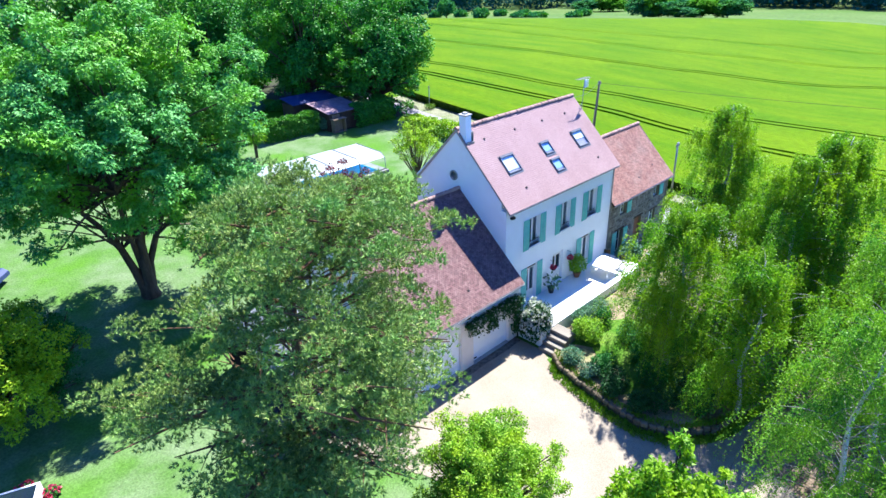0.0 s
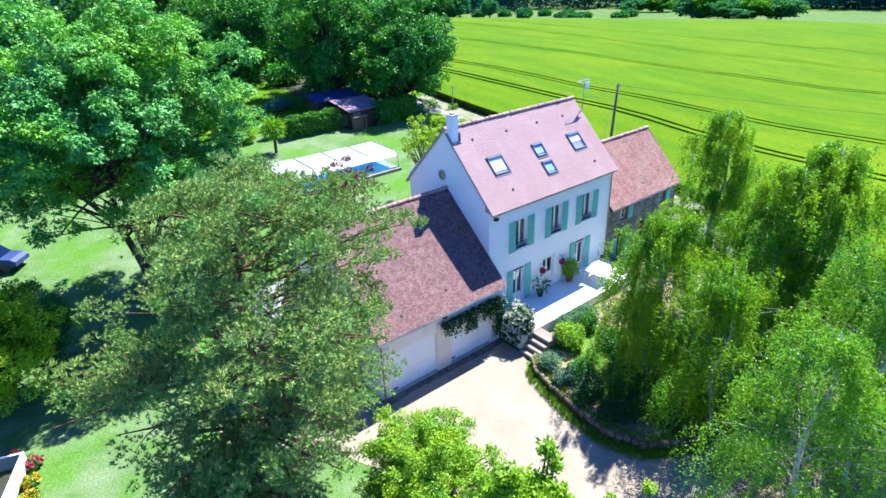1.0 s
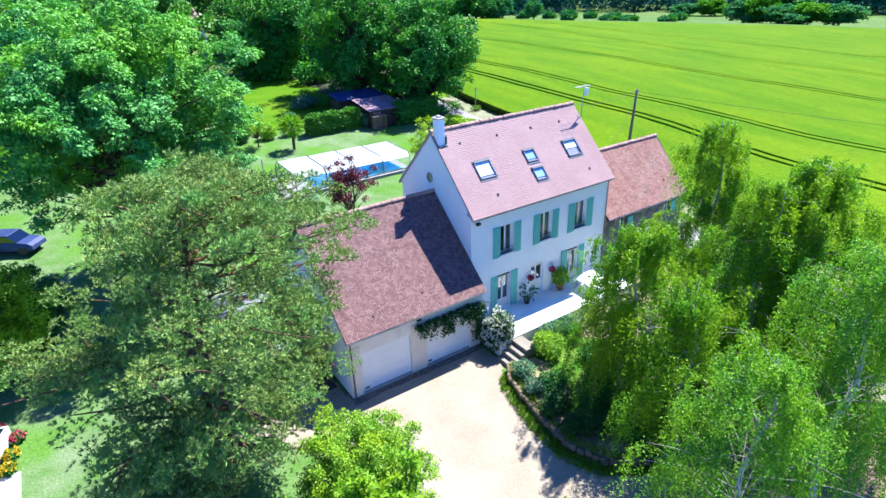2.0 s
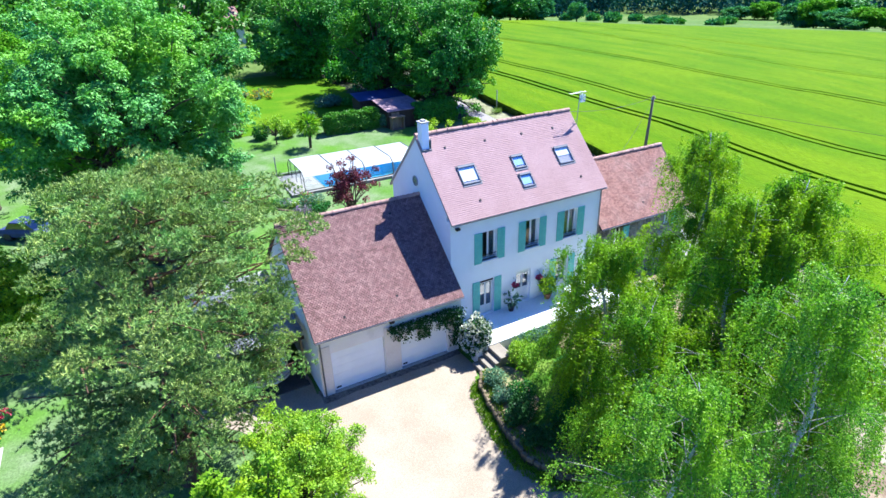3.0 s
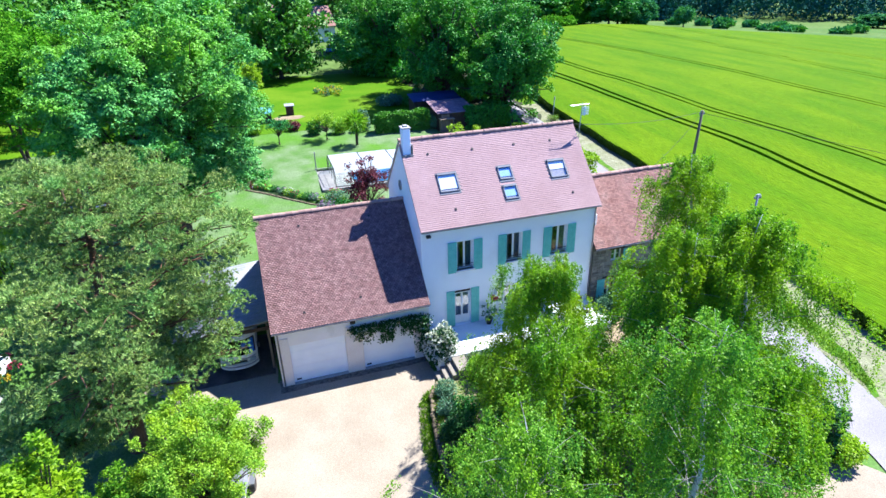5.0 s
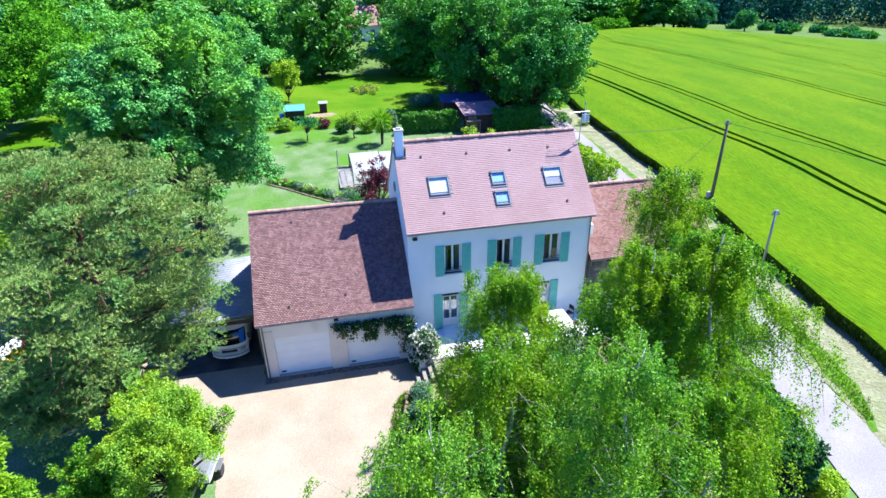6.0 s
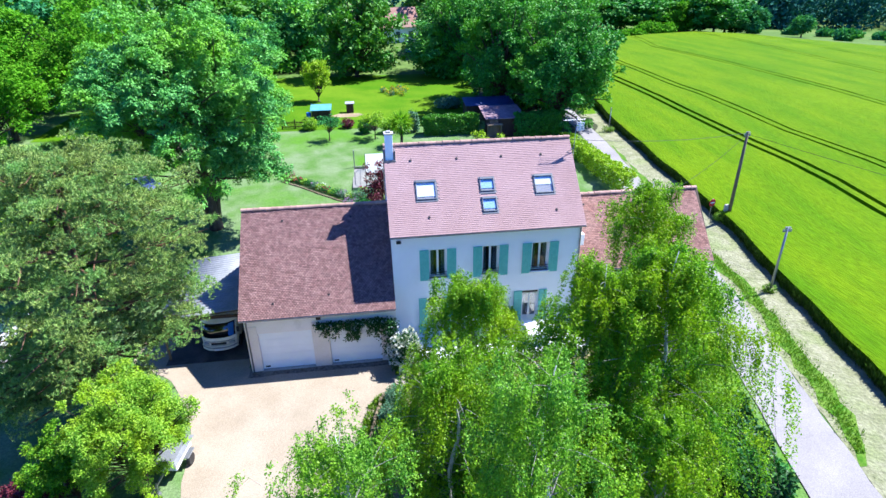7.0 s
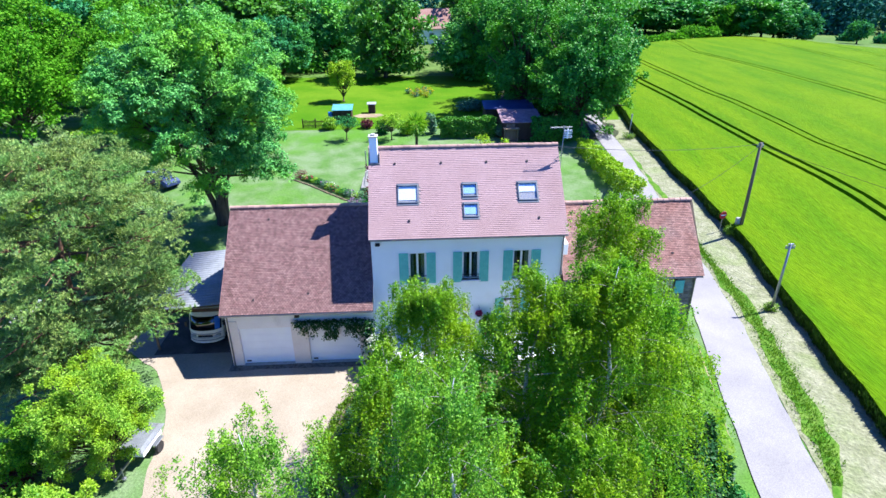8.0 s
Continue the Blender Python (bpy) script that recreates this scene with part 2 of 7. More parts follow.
L_YELLOW = leafy("yellow_green_leaves", (0.2, 0.35, 0.0093), (0.34, 0.47, 0.0187), None, 1, 0.6)
L_RED = leafy("purple_leaves", (0.05, 0.008, 0.018), (0.2, 0.04, 0.06), None, 1, 0.4)
L_HEDGE = leafy("hedge_leaves", (0.0144, 0.107, 0.015), (0.0343, 0.18, 0.0249), None, 1, 0.25)
L_SAGE = leafy("sage_leaves", (0.0622, 0.162, 0.0809), (0.106, 0.217, 0.124), None, 1, 0.25)
L_DARK = leafy("dark_shrub_leaves", (0.0124, 0.0622, 0.0124), (0.0281, 0.112, 0.0218), None, 1, 0.2)
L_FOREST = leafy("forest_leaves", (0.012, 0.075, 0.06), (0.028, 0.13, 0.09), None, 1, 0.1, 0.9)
# stalk green taken darker to hold the shade of the field's side
L_STALK_SHADE = leafy("shade_dark_stalks", (0.0208, 0.0581, 0.00498), (0.0415, 0.0996, 0.0083), None, 1, 0.2)
L_GRASS = leafy("grass_blades", (0.0996, 0.224, 0.0093), (0.174, 0.286, 0.0187), None, 1, 0.35)
P_WHITE = leafy("white_petals", (0.598, 0.598, 0.548), (0.681, 0.681, 0.647), None, 1, 0.3)
P_YELLOW = leafy("yellow_petals", (0.6, 0.36, 0.0124), (0.68, 0.5, 0.0249), None, 1, 0.3)
P_PINK = leafy("pink_petals", (0.5, 0.03, 0.1), (0.6, 0.08, 0.17), None, 1, 0.3)
P_LILAC = leafy("lilac_petals", (0.281, 0.156, 0.311), (0.343, 0.217, 0.373), None, 1, 0.3)

# ---- mesh tools ----


class Build:
    """Collects vertices and faces of one mesh."""

    def __init__(self):
        self.v, self.f = [], []

    def add(self, verts, faces):
        n = len(self.v)
        self.v += [tuple(p) for p in verts]
        self.f += [tuple(i + n for i in f) for f in faces]
        return self

    def box(self, x0, x1, y0, y1, z0, z1, c=0.0, m=None):
        """A box, with chamfered edges where c is given."""
        if not c:
            p = [(x, y, z) for z in (z0, z1) for y in (y0, y1) for x in (x0, x1)]
            f = [(0, 2, 3, 1), (4, 5, 7, 6), (0, 1, 5, 4), (2, 6, 7, 3), (0, 4, 6, 2), (1, 3, 7, 5)]
        else:
            p, idx = [], {}
            for ix, x in enumerate((x0, x1)):
                for iy, y in enumerate((y0, y1)):
                    for iz, z in enumerate((z0, z1)):
                        ix_, iy_, iz_ = x + c * (1 - 2 * ix), y + c * (1 - 2 * iy), z + c * (1 - 2 * iz)
                        for ax, q in enumerate(((x, iy_, iz_), (ix_, y, iz_), (ix_, iy_, z))):
                            idx[ix, iy, iz, ax] = len(p)
                            p.append(q)
            f = []
            for s in (0, 1):
                a = [idx[s, 0, 0, 0], idx[s, 1, 0, 0], idx[s, 1, 1, 0], idx[s, 0, 1, 0]]
                b = [idx[0, s, 0, 1], idx[0, s, 1, 1], idx[1, s, 1, 1], idx[1, s, 0, 1]]
                d = [idx[0, 0, s, 2], idx[1, 0, s, 2], idx[1, 1, s, 2], idx[0, 1, s, 2]]
                for q in (a, b, d):
                    f.append(tuple(q) if s else tuple(reversed(q)))
            for i in (0, 1):
                for j in (0, 1):
                    for (k1, k2), e in (((0, 1), 2), ((0, 2), 1), ((1, 2), 0)):
                        key = lambda u, ax: idx[tuple({2: (i, j, u), 1: (i, u, j), 0: (u, i, j)}[e]) + (ax,)]
                        q = (key(0, k1), key(0, k2), key(1, k2), key(1, k1))
                        flip = (i == j) ^ (e == 1)
                        f.append(q if flip else tuple(reversed(q)))
                    for k in (0, 1):
                        q = tuple(idx[i, j, k, ax] for ax in range(3))
                        f.append(q if (i + j + k) % 2 else tuple(reversed(q)))
        if m is not None:
            p = [m @ Vector(q) for q in p]
        return self.add(p, f)

    def tube(self, pts, radii, sides=8, cap=True):
        """A tapered tube along points."""
        pts = [Vector(p) for p in pts]
        verts, faces = [], []
        ref = Vector((0.3, 1, 0.1)).normalized()
        for i, p in enumerate(pts):
            t = (pts[min(i + 1, len(pts) - 1)] - pts[max(i - 1, 0)])
            t = t.normalized() if t.length > 1e-6 else Vector((0, 0, 1))
            a = t.cross(ref)
            if a.length < 0.05:
                a = t.cross(Vector((1, 0, 0)))
            a.normalize()
            b = t.cross(a)
            for k in range(sides):
                w = 2 * math.pi * k / sides
                verts.append(p + (a * math.cos(w) + b * math.sin(w)) * radii[i])
        for i in range(len(pts) - 1):
            for k in range(sides):
                k2 = (k + 1) % sides
                faces.append((i * sides + k, i * sides + k2, (i + 1) * sides + k2, (i + 1) * sides + k))
        if cap:
            faces.append(tuple(reversed(range(sides))))
            faces.append(tuple((len(pts) - 1) * sides + k for k in range(sides)))
        return self.add(verts, faces)

    def lathe(self, profile, sides=16, at=(0, 0, 0)):
        """A round thing about a vertical axis: profile of (radius, height)."""
        verts = [(at[0] + r * math.cos(2 * math.pi * k / sides), at[1] + r * math.sin(2 * math.pi * k / sides), at[2] + z)
                 for r, z in profile for k in range(sides)]
        faces = [(i * sides + k, i * sides + (k + 1) % sides, (i + 1) * sides + (k + 1) % sides, (i + 1) * sides + k)
                 for i in range(len(profile) - 1) for k in range(sides)]
        faces += [tuple(reversed(range(sides))), tuple((len(profile) - 1) * sides + k for k in range(sides))]
        return self.add(verts, faces)

    def prism(self, outline, axis, a, b):
        """A flat outline pushed along an axis from a to b; outline of the two other coordinates, in axis order."""
        put = {0: lambda u, w, d: (d, u, w), 1: lambda u, w, d: (u, d, w), 2: lambda u, w, d: (u, w, d)}[axis]
        n = len(outline)
        verts = [put(u, w, d) for d in (a, b) for u, w in outline]
        faces = [tuple(range(n)), tuple(reversed(range(n, 2 * n)))]
        faces += [(i, n + i, n + (i + 1) % n, (i + 1) % n) for i in range(n)]
        return self.add(verts, faces)

    def mesh(self, name, material, smooth=False, fix=True):
        me = bpy.data.meshes.new(name)
        me.from_pydata(self.v, [], self.f)
        if fix:
            bm = bmesh.new()
            bm.from_mesh(me)
            bmesh.ops.recalc_face_normals(bm, faces=bm.faces)
            bm.to_mesh(me)
            bm.free()
        me.materials.append(material)
        if smooth:
            me.polygons.foreach_set("use_smooth", [True] * len(me.polygons))
        me.update()
        return me


def part(name, data, material, parent, label="", smooth=False, fix=True, m=None):
    """One mesh object under a thing or under a part."""
    ob = new(name, data.mesh(name, material, smooth, fix) if isinstance(data, Build) else data)
    ob.parent = parent
    if m is not None:
        ob.matrix_basis = m
    return tagged(ob, label)


def thing(name, label, category, at=(0, 0, 0), turn=0, group="", kind=""):
    ob = new(name)
    ob.empty_display_size = 0.3
    ob.matrix_basis = pose(*at, 0, 0, turn)
    return tagged(ob, label, category, group, kind)


def setting(name, data, material, label, category, smooth=False, fix=True):
    ob = new(name, data.mesh(name, material, smooth, fix) if isinstance(data, Build) else data)
    return tagged(ob, label, category, kind="structure")


def faces_mesh(name, corners, material):
    """One mesh of many loose small faces. corners: array (faces, corners, 3)."""
    n, k, _ = corners.shape
    me = bpy.data.meshes.new(name)
    me.vertices.add(n * k)
    me.vertices.foreach_set("co", corners.reshape(-1).astype(np.float32))
    me.loops.add(n * k)
    me.loops.foreach_set("vertex_index", np.arange(n * k, dtype=np.int32))
    me.polygons.add(n)
    me.polygons.foreach_set("loop_start", np.arange(0, n * k, k, dtype=np.int32))
    me.update(calc_edges=True)
    me.materials.append(material)
    return me


rng = np.random.default_rng(7)


def unit(a):
    return a / (np.linalg.norm(a, axis=-1, keepdims=True) + 1e-9)


def leaf_quads(pos, along, length, width, droop=0.0, out=None):
    """Kite-shaped leaves at pos, pointing along, their faces turned roughly outwards where out is given."""
    n = len(pos)
    along = unit(along + np.array([0, 0, -droop]))
    face = rng.normal(size=(n, 3)) if out is None else out + rng.normal(0, 0.55, (n, 3))
    side = unit(np.cross(along, unit(face)))
    ln = (length * rng.uniform(0.7, 1.3, (n, 1)))
    wd = (width * rng.uniform(0.7, 1.3, (n, 1))) * 0.5
    mid = pos + along * ln * 0.45
    return np.stack([pos, mid + side * wd, pos + along * ln, mid - side * wd], axis=1)


def leaf_tris(pos, along, length, width, droop=0.0, out=None):
    """Small leaves of one face each."""
    q = leaf_quads(pos, along, length, width, droop, out)
    return q[:, [0, 1, 2]] + (q[:, 3:4] - q[:, 0:1]) * np.array([[[0.6], [0.0], [0.0]]])


def blob_points(n, centre, radii, shell=0.55, low=-1.0):
    """Points in the outer shell of a lump, with the way outwards."""
    d = unit(rng.normal(size=(int(n * 1.6) + 8, 3)))
    d = d[d[:, 2] > low][:n]
    r = shell + (1 - shell) * rng.uniform(0, 1, (len(d), 1)) ** 0.6
    wob = 1 + 0.16 * np.sin(d[:, :1] * 5 + centre[0] * 3) * np.sin(d[:, 1:2] * 6 + centre[1]) + 0.1 * np.sin(d[:, 2:] * 9)
    return np.asarray(centre) + d * r * wob * np.asarray(radii), d


def clumped(lumps, per, k=0.42, seed=0, low=-0.35):
    """Breaks each lump of a crown into smaller clumps over its surface."""
    r = np.random.default_rng(seed)
    out = []
    for c, q in lumps:
        d = unit(r.normal(size=(per * 3, 3)))
        d = d[d[:, 2] > low][:per]
        for e in d:
            out.append((c + e * q * r.uniform(0.6, 1.0), q * k * r.uniform(0.65, 1.25)))
    return out


BREAKS = [-600, 3, 4] + list(range(6, 60, 2)) + [70, 80, 90, 100, 1500]


def smooth_ground(y):
    return float(np.interp(y, [-1000, 3, 7, 12, 17, 22, 30, 40, 50, 65, 80, 100], [0, 0, 0.12, 0.5, 1.1, 1.7, 2.3, 2.9, 3.35, 3.7, 3.85, 4.0]))


GZ = [smooth_ground(y) for y in BREAKS]


def ground_z(y):
    """Height of the land: level at the yard, rising gently behind the house."""
    return float(np.interp(y, BREAKS, GZ))


def ease(v):
    v = min(max(v, 0.0), 1.0)
    return v * v * (3 - 2 * v)


def land_z(x, y):
    """Height of the land everywhere: it sinks beyond the crop field and rises towards the farmhouse behind the woods."""
    s = 0.887 * x + 0.46 * y
    return ground_z(y) - 3.2 * ease((s - 150) / 45) - 3.0 * ease((s - 190) / 70) + 2.6 * ease((y - 82) / 26) * (1 - ease((x - 22) / 25))


def strip(name, rows, material, label, category, lift=0.02, across=2, wobble=0.0):
    """A sheet lying on the land, from rows of (y, left x, right x)."""
    ys = sorted({y for y, _, _ in rows} | {b for b in BREAKS if rows[0][0] < b < rows[-1][0]} | set(np.arange(rows[0][0], rows[-1][0], 1.0).round(3)) if wobble else {y for y, _, _ in rows} | {b for b in BREAKS if rows[0][0] < b < rows[-1][0]})
    yy = [r[0] for r in rows]
    b = Build()
    verts, faces = [], []
    for y in ys:
        x0, x1 = np.interp(y, yy, [r[1] for r in rows]), np.interp(y, yy, [r[2] for r in rows])
        if wobble:
            x0 += wobble * noise.noise((y * 0.7, x0, 3.1))
            x1 += wobble * noise.noise((y * 0.6, x1, 9.7))
        for k in range(across + 1):
            verts.append((x0 + (x1 - x0) * k / across, y, ground_z(y) + lift))
    w = across + 1
    for i in range(len(ys) - 1):
        for k in range(across):
            faces.append((i * w + k, i * w + k + 1, (i + 1) * w + k + 1, (i + 1) * w + k))
    b.add(verts, faces)
    return setting(name, b, material, label, category, fix=False)


def patch(name, outline, material, label, category, z=0.02, jitter=0.25, step=0.6):
    """A level sheet with a ragged edge."""
    pts = []
    n = len(outline)
    for i in range(n):
        a, c = Vector(outline[i]), Vector(outline[(i + 1) % n])
        k = max(1, int((c - a).length / step))
        for j in range(k):
            p = a.lerp(c, j / k)
            q = noise.noise_vector((p.x * 0.9, p.y * 0.9, 0.5)) * jitter
            pts.append((p.x + q.x, p.y + q.y, z))
    b = Build()
    b.add(pts, [tuple(range(len(pts)))])
    ob = setting(name, b, material, label, category, fix=False)
    if ob.data.polygons[0].normal.z < 0:
        ob.data.flip_normals()
    return ob

# ---- land ----
gx = [-700, -300, -120, -60, -30, -2.5, 0, 10.3, 22, 30, 38, 47] + list(range(60, 270, 10)) + [300, 400, 700, 1200]
gy = sorted([-600, -200, -120, -60, -20, 23.7, 29.4] + BREAKS[1:-1] + [75, 85, 95] + list(range(105, 240, 10)) + [270, 320, 400, 800, 1500])
gw = len(gx)
in_pool = lambda i, j: -2.6 < gx[i] and gx[i + 1] < 10.4 and 23.6 < gy[j] and gy[j + 1] < 29.5
beyond = lambda x, y: 0.887 * x + 0.46 * y > 141 or y > 80
gverts = [(x, y, land_z(x, y)) for y in gy for x in gx]
gfaces = {False: [], True: []}
for j in range(len(gy) - 1):
    for i in range(gw - 1):
        if not in_pool(i, j):
            gfaces[beyond((gx[i] + gx[i + 1]) / 2, (gy[j] + gy[j + 1]) / 2)].append((j * gw + i, j * gw + i + 1, (j + 1) * gw + i + 1, (j + 1) * gw + i))
setting("ground", Build().add(gverts, gfaces[False]), LAWN, "mown lawn with dry pale patches on gently rising land", "ground", fix=False)
setting("meadow", Build().add(gverts, gfaces[True]), FAR_GRASS, "pale rough meadow before the far woods", "meadow", fix=False)

strip("lawn_back", [(43, -40, 29), (60, -40, 34), (79.5, -40, 38)], MEADOW, "bright green lawn beyond the garden hedge", "lawn", 0.02, 4)
strip("bare_ground", [(48.4, -4.6, -2.2), (49.3, -5.3, -1.2), (50.3, -4.6, -1.8)], EARTH, "worn bare ground beside the hutch", "soil", 0.035, 2, 0.4)
# bare soil with the oaks' shade painted in by its dark colour
strip("soil_under_woods", [(37, 15, 27), (50, 16, 29), (70, 16.5, 34), (100, 14, 40)], SHADED_SOIL, "bare soil under the oaks, coloured dark for their shade", "soil", 0.04, 2, 1.5)

ROAD = [(-60, 5.0, 8.2), (-40, 10.2, 13.4), (-12, 16.9, 20.0), (-6.4, 18.3, 21.3), (0, 20.0, 22.9), (3.5, 20.9, 23.7), (10, 22.1, 24.5), (22, 23.2, 25.4), (32.5, 24.1, 26.3), (45, 25.0, 27.0), (60, 27, 29)]
FIELD_EDGE = [(-60, 13.0), (-40, 18.0), (-8, 25.1), (-1.5, 26.4), (5, 27.7), (11.5, 28.8), (24, 28.7), (39, 29.5), (80, 36), (118, 59.4), (124, 67.5), (129, 78), (133, 92)]
edge_x = lambda y: float(np.interp(y, [e[0] for e in FIELD_EDGE], [e[1] for e in FIELD_EDGE]))
road_r = lambda y: float(np.interp(y, [e[0] for e in ROAD], [e[2] for e in ROAD]))
strip("verge", [(y, road_r(y), edge_x(y) + 0.3) for y in (-60, -40, -12, -6.4, 0, 3.5, 10, 22, 32.5, 45)], STRAW, "dry mown straw-coloured verge between lane and field", "verge", 0.03, 2, 0.15)
strip("grass_strip", [(y, road_r(y) + w * 0.35, road_r(y) + w * 1.05) for y, w in ((-12.2, 0.3), (-10.5, 1.1), (-6.4, 1.6), (0, 1.5), (3.5, 1.3), (10, 0.9), (22, 0.5), (32, 0.5))], GRASS_EDGE, "green grass along the edge of the lane", "grass", 0.045, 1, 0.5)
strip("road", ROAD, ASPHALT, "narrow pale sun-bleached country lane", "road", 0.06, 2, 0.12)
patch("courtyard", [(-15.5, 3.2), (-15.2, 0.8), (-13, -0.8), (-11.2, -3.5), (-10.2, -6.5), (-9.8, -10), (-9.6, -16), (-9, -24), (4, -24), (16, -16), (14, -13), (4, -13.4), (0, -12.4), (-1.5, -11.4), (-2.1, -9.8), (-1.9, -7.6), (-1.1, -4.6), (-0.2, -3.0), (-0.2, -0.7), (-8.5, -0.7), (-8.5, 3.4)],
      GRAVEL, "pale sandy gravel yard before the garage", "yard")
patch("forecourt_edge", [(-8.4, -0.5), (-8.4, -1.55), (-0.3, -1.55), (-0.3, -0.5)], COBBLE, "dirty cobbled strip along the garage wall", "pavement", 0.03, 0.12, 0.4)
patch("litter_under_birches", [(0.5, -13.2), (4, -14), (9, -13.9), (11.6, -14.3), (11.8, -16), (10, -21), (6, -23), (1, -21), (-1, -17), (-0.5, -14.5)], LITTER, "brown leaf litter over the gravel beneath the birches", "soil", 0.03, 0.8, 0.5)
patch("garden_bed", [(-0.4, -3.9), (-1.05, -4.7), (-1.7, -7.6), (-1.85, -9.8), (-1.2, -11.3), (0.2, -12.3), (4, -13.2), (14, -12.9), (17.0, -9.5), (19.2, -1.0), (19.2, -0.6), (11, -0.6), (10.6, -2.2), (4, -3.0), (1.2, -2.9)],
      EARTH, "dry earth garden bed with patches of grass", "soil", 0.36, 0.12)
patch("lane_side_grass", [(12.6, -13.0), (14, -13.0), (17.0, -9.6), (19.1, -1.0), (19.1, -0.7), (15.5, -0.7), (14.5, -6.0)], GRASS_EDGE, "rough grass between the garden bed and the lane", "grass", 0.375, 0.3)
patch("bed_grass", [(0.7, -3.6), (1.5, -5.2), (0.5, -7.5), (-0.7, -8.2), (0, -10), (3, -11.5), (8, -11), (6, -6), (4, -3.4)], GRASS_EDGE, "patch of grass inside the raised garden bed", "grass", 0.375, 0.5)

# crop field: standing 0.7 m above the verge, with wheel tracks pressed into it
TRACKS = [  # places (y, x) along each pair of wheel tracks, their gap, half width and depth
    ([(-60, 36), (-20, 40.2), (-1, 42.0), (9, 42.9), (18, 42.6), (30, 40.9), (42, 40.2), (65, 40.0), (100, 42)], 1.4, 0.24, 0.34),
    ([(-60, 52), (-20, 54), (2.6, 53.6), (13.6, 52.3), (20, 50.4), (26, 49.1), (32, 47.8), (51, 47.4), (57, 46.9), (80, 47.7), (110, 49.5)], 1.3, 0.18, 0.11),
    ([(-60, 104), (-20, 92), (13.4, 76), (25, 70.8), (39, 68.4), (61, 67.6), (82, 67), (101, 65.4), (120, 70)], 1.4, 0.2, 0.075),
    ([(-60, 135), (-20, 112), (20.7, 91), (30, 86.5), (46, 84.8), (63, 86.5), (73, 87), (94, 90), (130, 93)], 1.5, 0.2, 0.05),
    ([(-60, 160), (-20, 132), (27.5, 105), (44, 100), (67, 98.2), (89, 100), (130, 104)], 1.6, 0.2, 0.04),
]
along = lambda pts, y: float(np.interp(y, [p[0] for p in pts], [p[1] for p in pts]))
FAR_EDGE = [(-60, 196), (20, 158), (45, 141), (65, 127), (90, 114.5), (102, 109), (118, 104), (124, 102.5), (133, 93)]
fv, ff, ys = [], [], [-60, -50, -40, -30, -20, -10] + list(range(-8, 60, 2)) + list(range(60, 133, 3)) + [133]
for y in ys:
    x0, x1 = edge_x(y) + 0.22 * noise.noise((y * 0.8, 1.7, 0)), along(FAR_EDGE, y)
    row = [(x0 + 0.08, 0.0, -1.0), (x0 + 0.02, 0.0, -0.05)]
    last = x0 + 0.2
    for pts, gap, half, deep in TRACKS:
        for k in (0, 1):
            x = along(pts, y) + gap * (k - 0.5) + 0.12 * noise.noise((y * 0.08, gap * 9 + k, 5))
            row += [(last + (x - half - 0.06 - last) * u, 0.0, 0.0) for u in ((0.02, 0.33, 0.66, 1.0) if k == 0 else (0.5, 1.0))]
            row += [(x - half, -deep, 0.0), (x + half, -deep, 0.0), (x + half + 0.06, 0.0, 0.0)]
            last = x + half + 0.06
    row += [(last + (x1 - last) * u, 0.0, 0.0) for u in (0.3, 0.6, 1.0)] + [(x1 + 0.1, 0, -1.2)]
    for x, dz, skirt in row:
        x = min(max(x, x0), x1 + 0.1)
        fv.append((x, y, land_z(x, y) + 0.95 + dz + skirt + (0.05 * noise.noise((x * 0.5, y * 0.5, 2)) if not dz else 0)))
W = len(row)
for j in range(len(ys) - 1):
    for i in range(W - 1):
        ff.append((j * W + i, j * W + i + 1, (j + 1) * W + i + 1, (j + 1) * W + i))
fb = Build()
fb.add(fv, ff)
setting("crop_field", fb, CROP, "bright yellow-green cereal field with dark wheel tracks", "field", fix=False)
n = 4200
py = rng.uniform(-11.5, 14, n)
wy = np.interp(py, [-12, -10.5, -6.4, 0, 3.5, 10, 14], [0.4, 1.1, 1.6, 1.5, 1.3, 0.9, 0.7])
px = np.array([road_r(y) for y in py]) + wy * (0.7 + rng.normal(0, 0.24, n))
pz = np.array([ground_z(y) for y in py]) + 0.04
tagged(new("verge_grass", faces_mesh("verge_grass", leaf_quads(np.stack([px, py, pz], 1), rng.normal(size=(n, 3)) * 0.6 + [0, 0, 1], 0.2, 0.05), L_GRASS)),
       "ragged green grass tufts along the lane", "grass", kind="stuff")
# stalks whose darker green paints shade on the field's sunless side
n = 26000
py = rng.uniform(-20, 60, n)
px = np.array([edge_x(y) + 0.22 * noise.noise((y * 0.8, 1.7, 0)) for y in py]) + rng.normal(0.02, 0.07, n)
pz = np.array([ground_z(y) for y in py]) + rng.uniform(0.0, 0.62, n)
tagged(new("crop_fringe", faces_mesh("crop_fringe", leaf_quads(np.stack([px, py, pz], 1), rng.normal(size=(n, 3)) * 0.25 + [-0.1, 0, 1], 0.36, 0.06), L_STALK_SHADE)),
       "dark green cereal stalks, darkened for the shaded side of the field", "crop", kind="stuff")

# ---- buildings ----


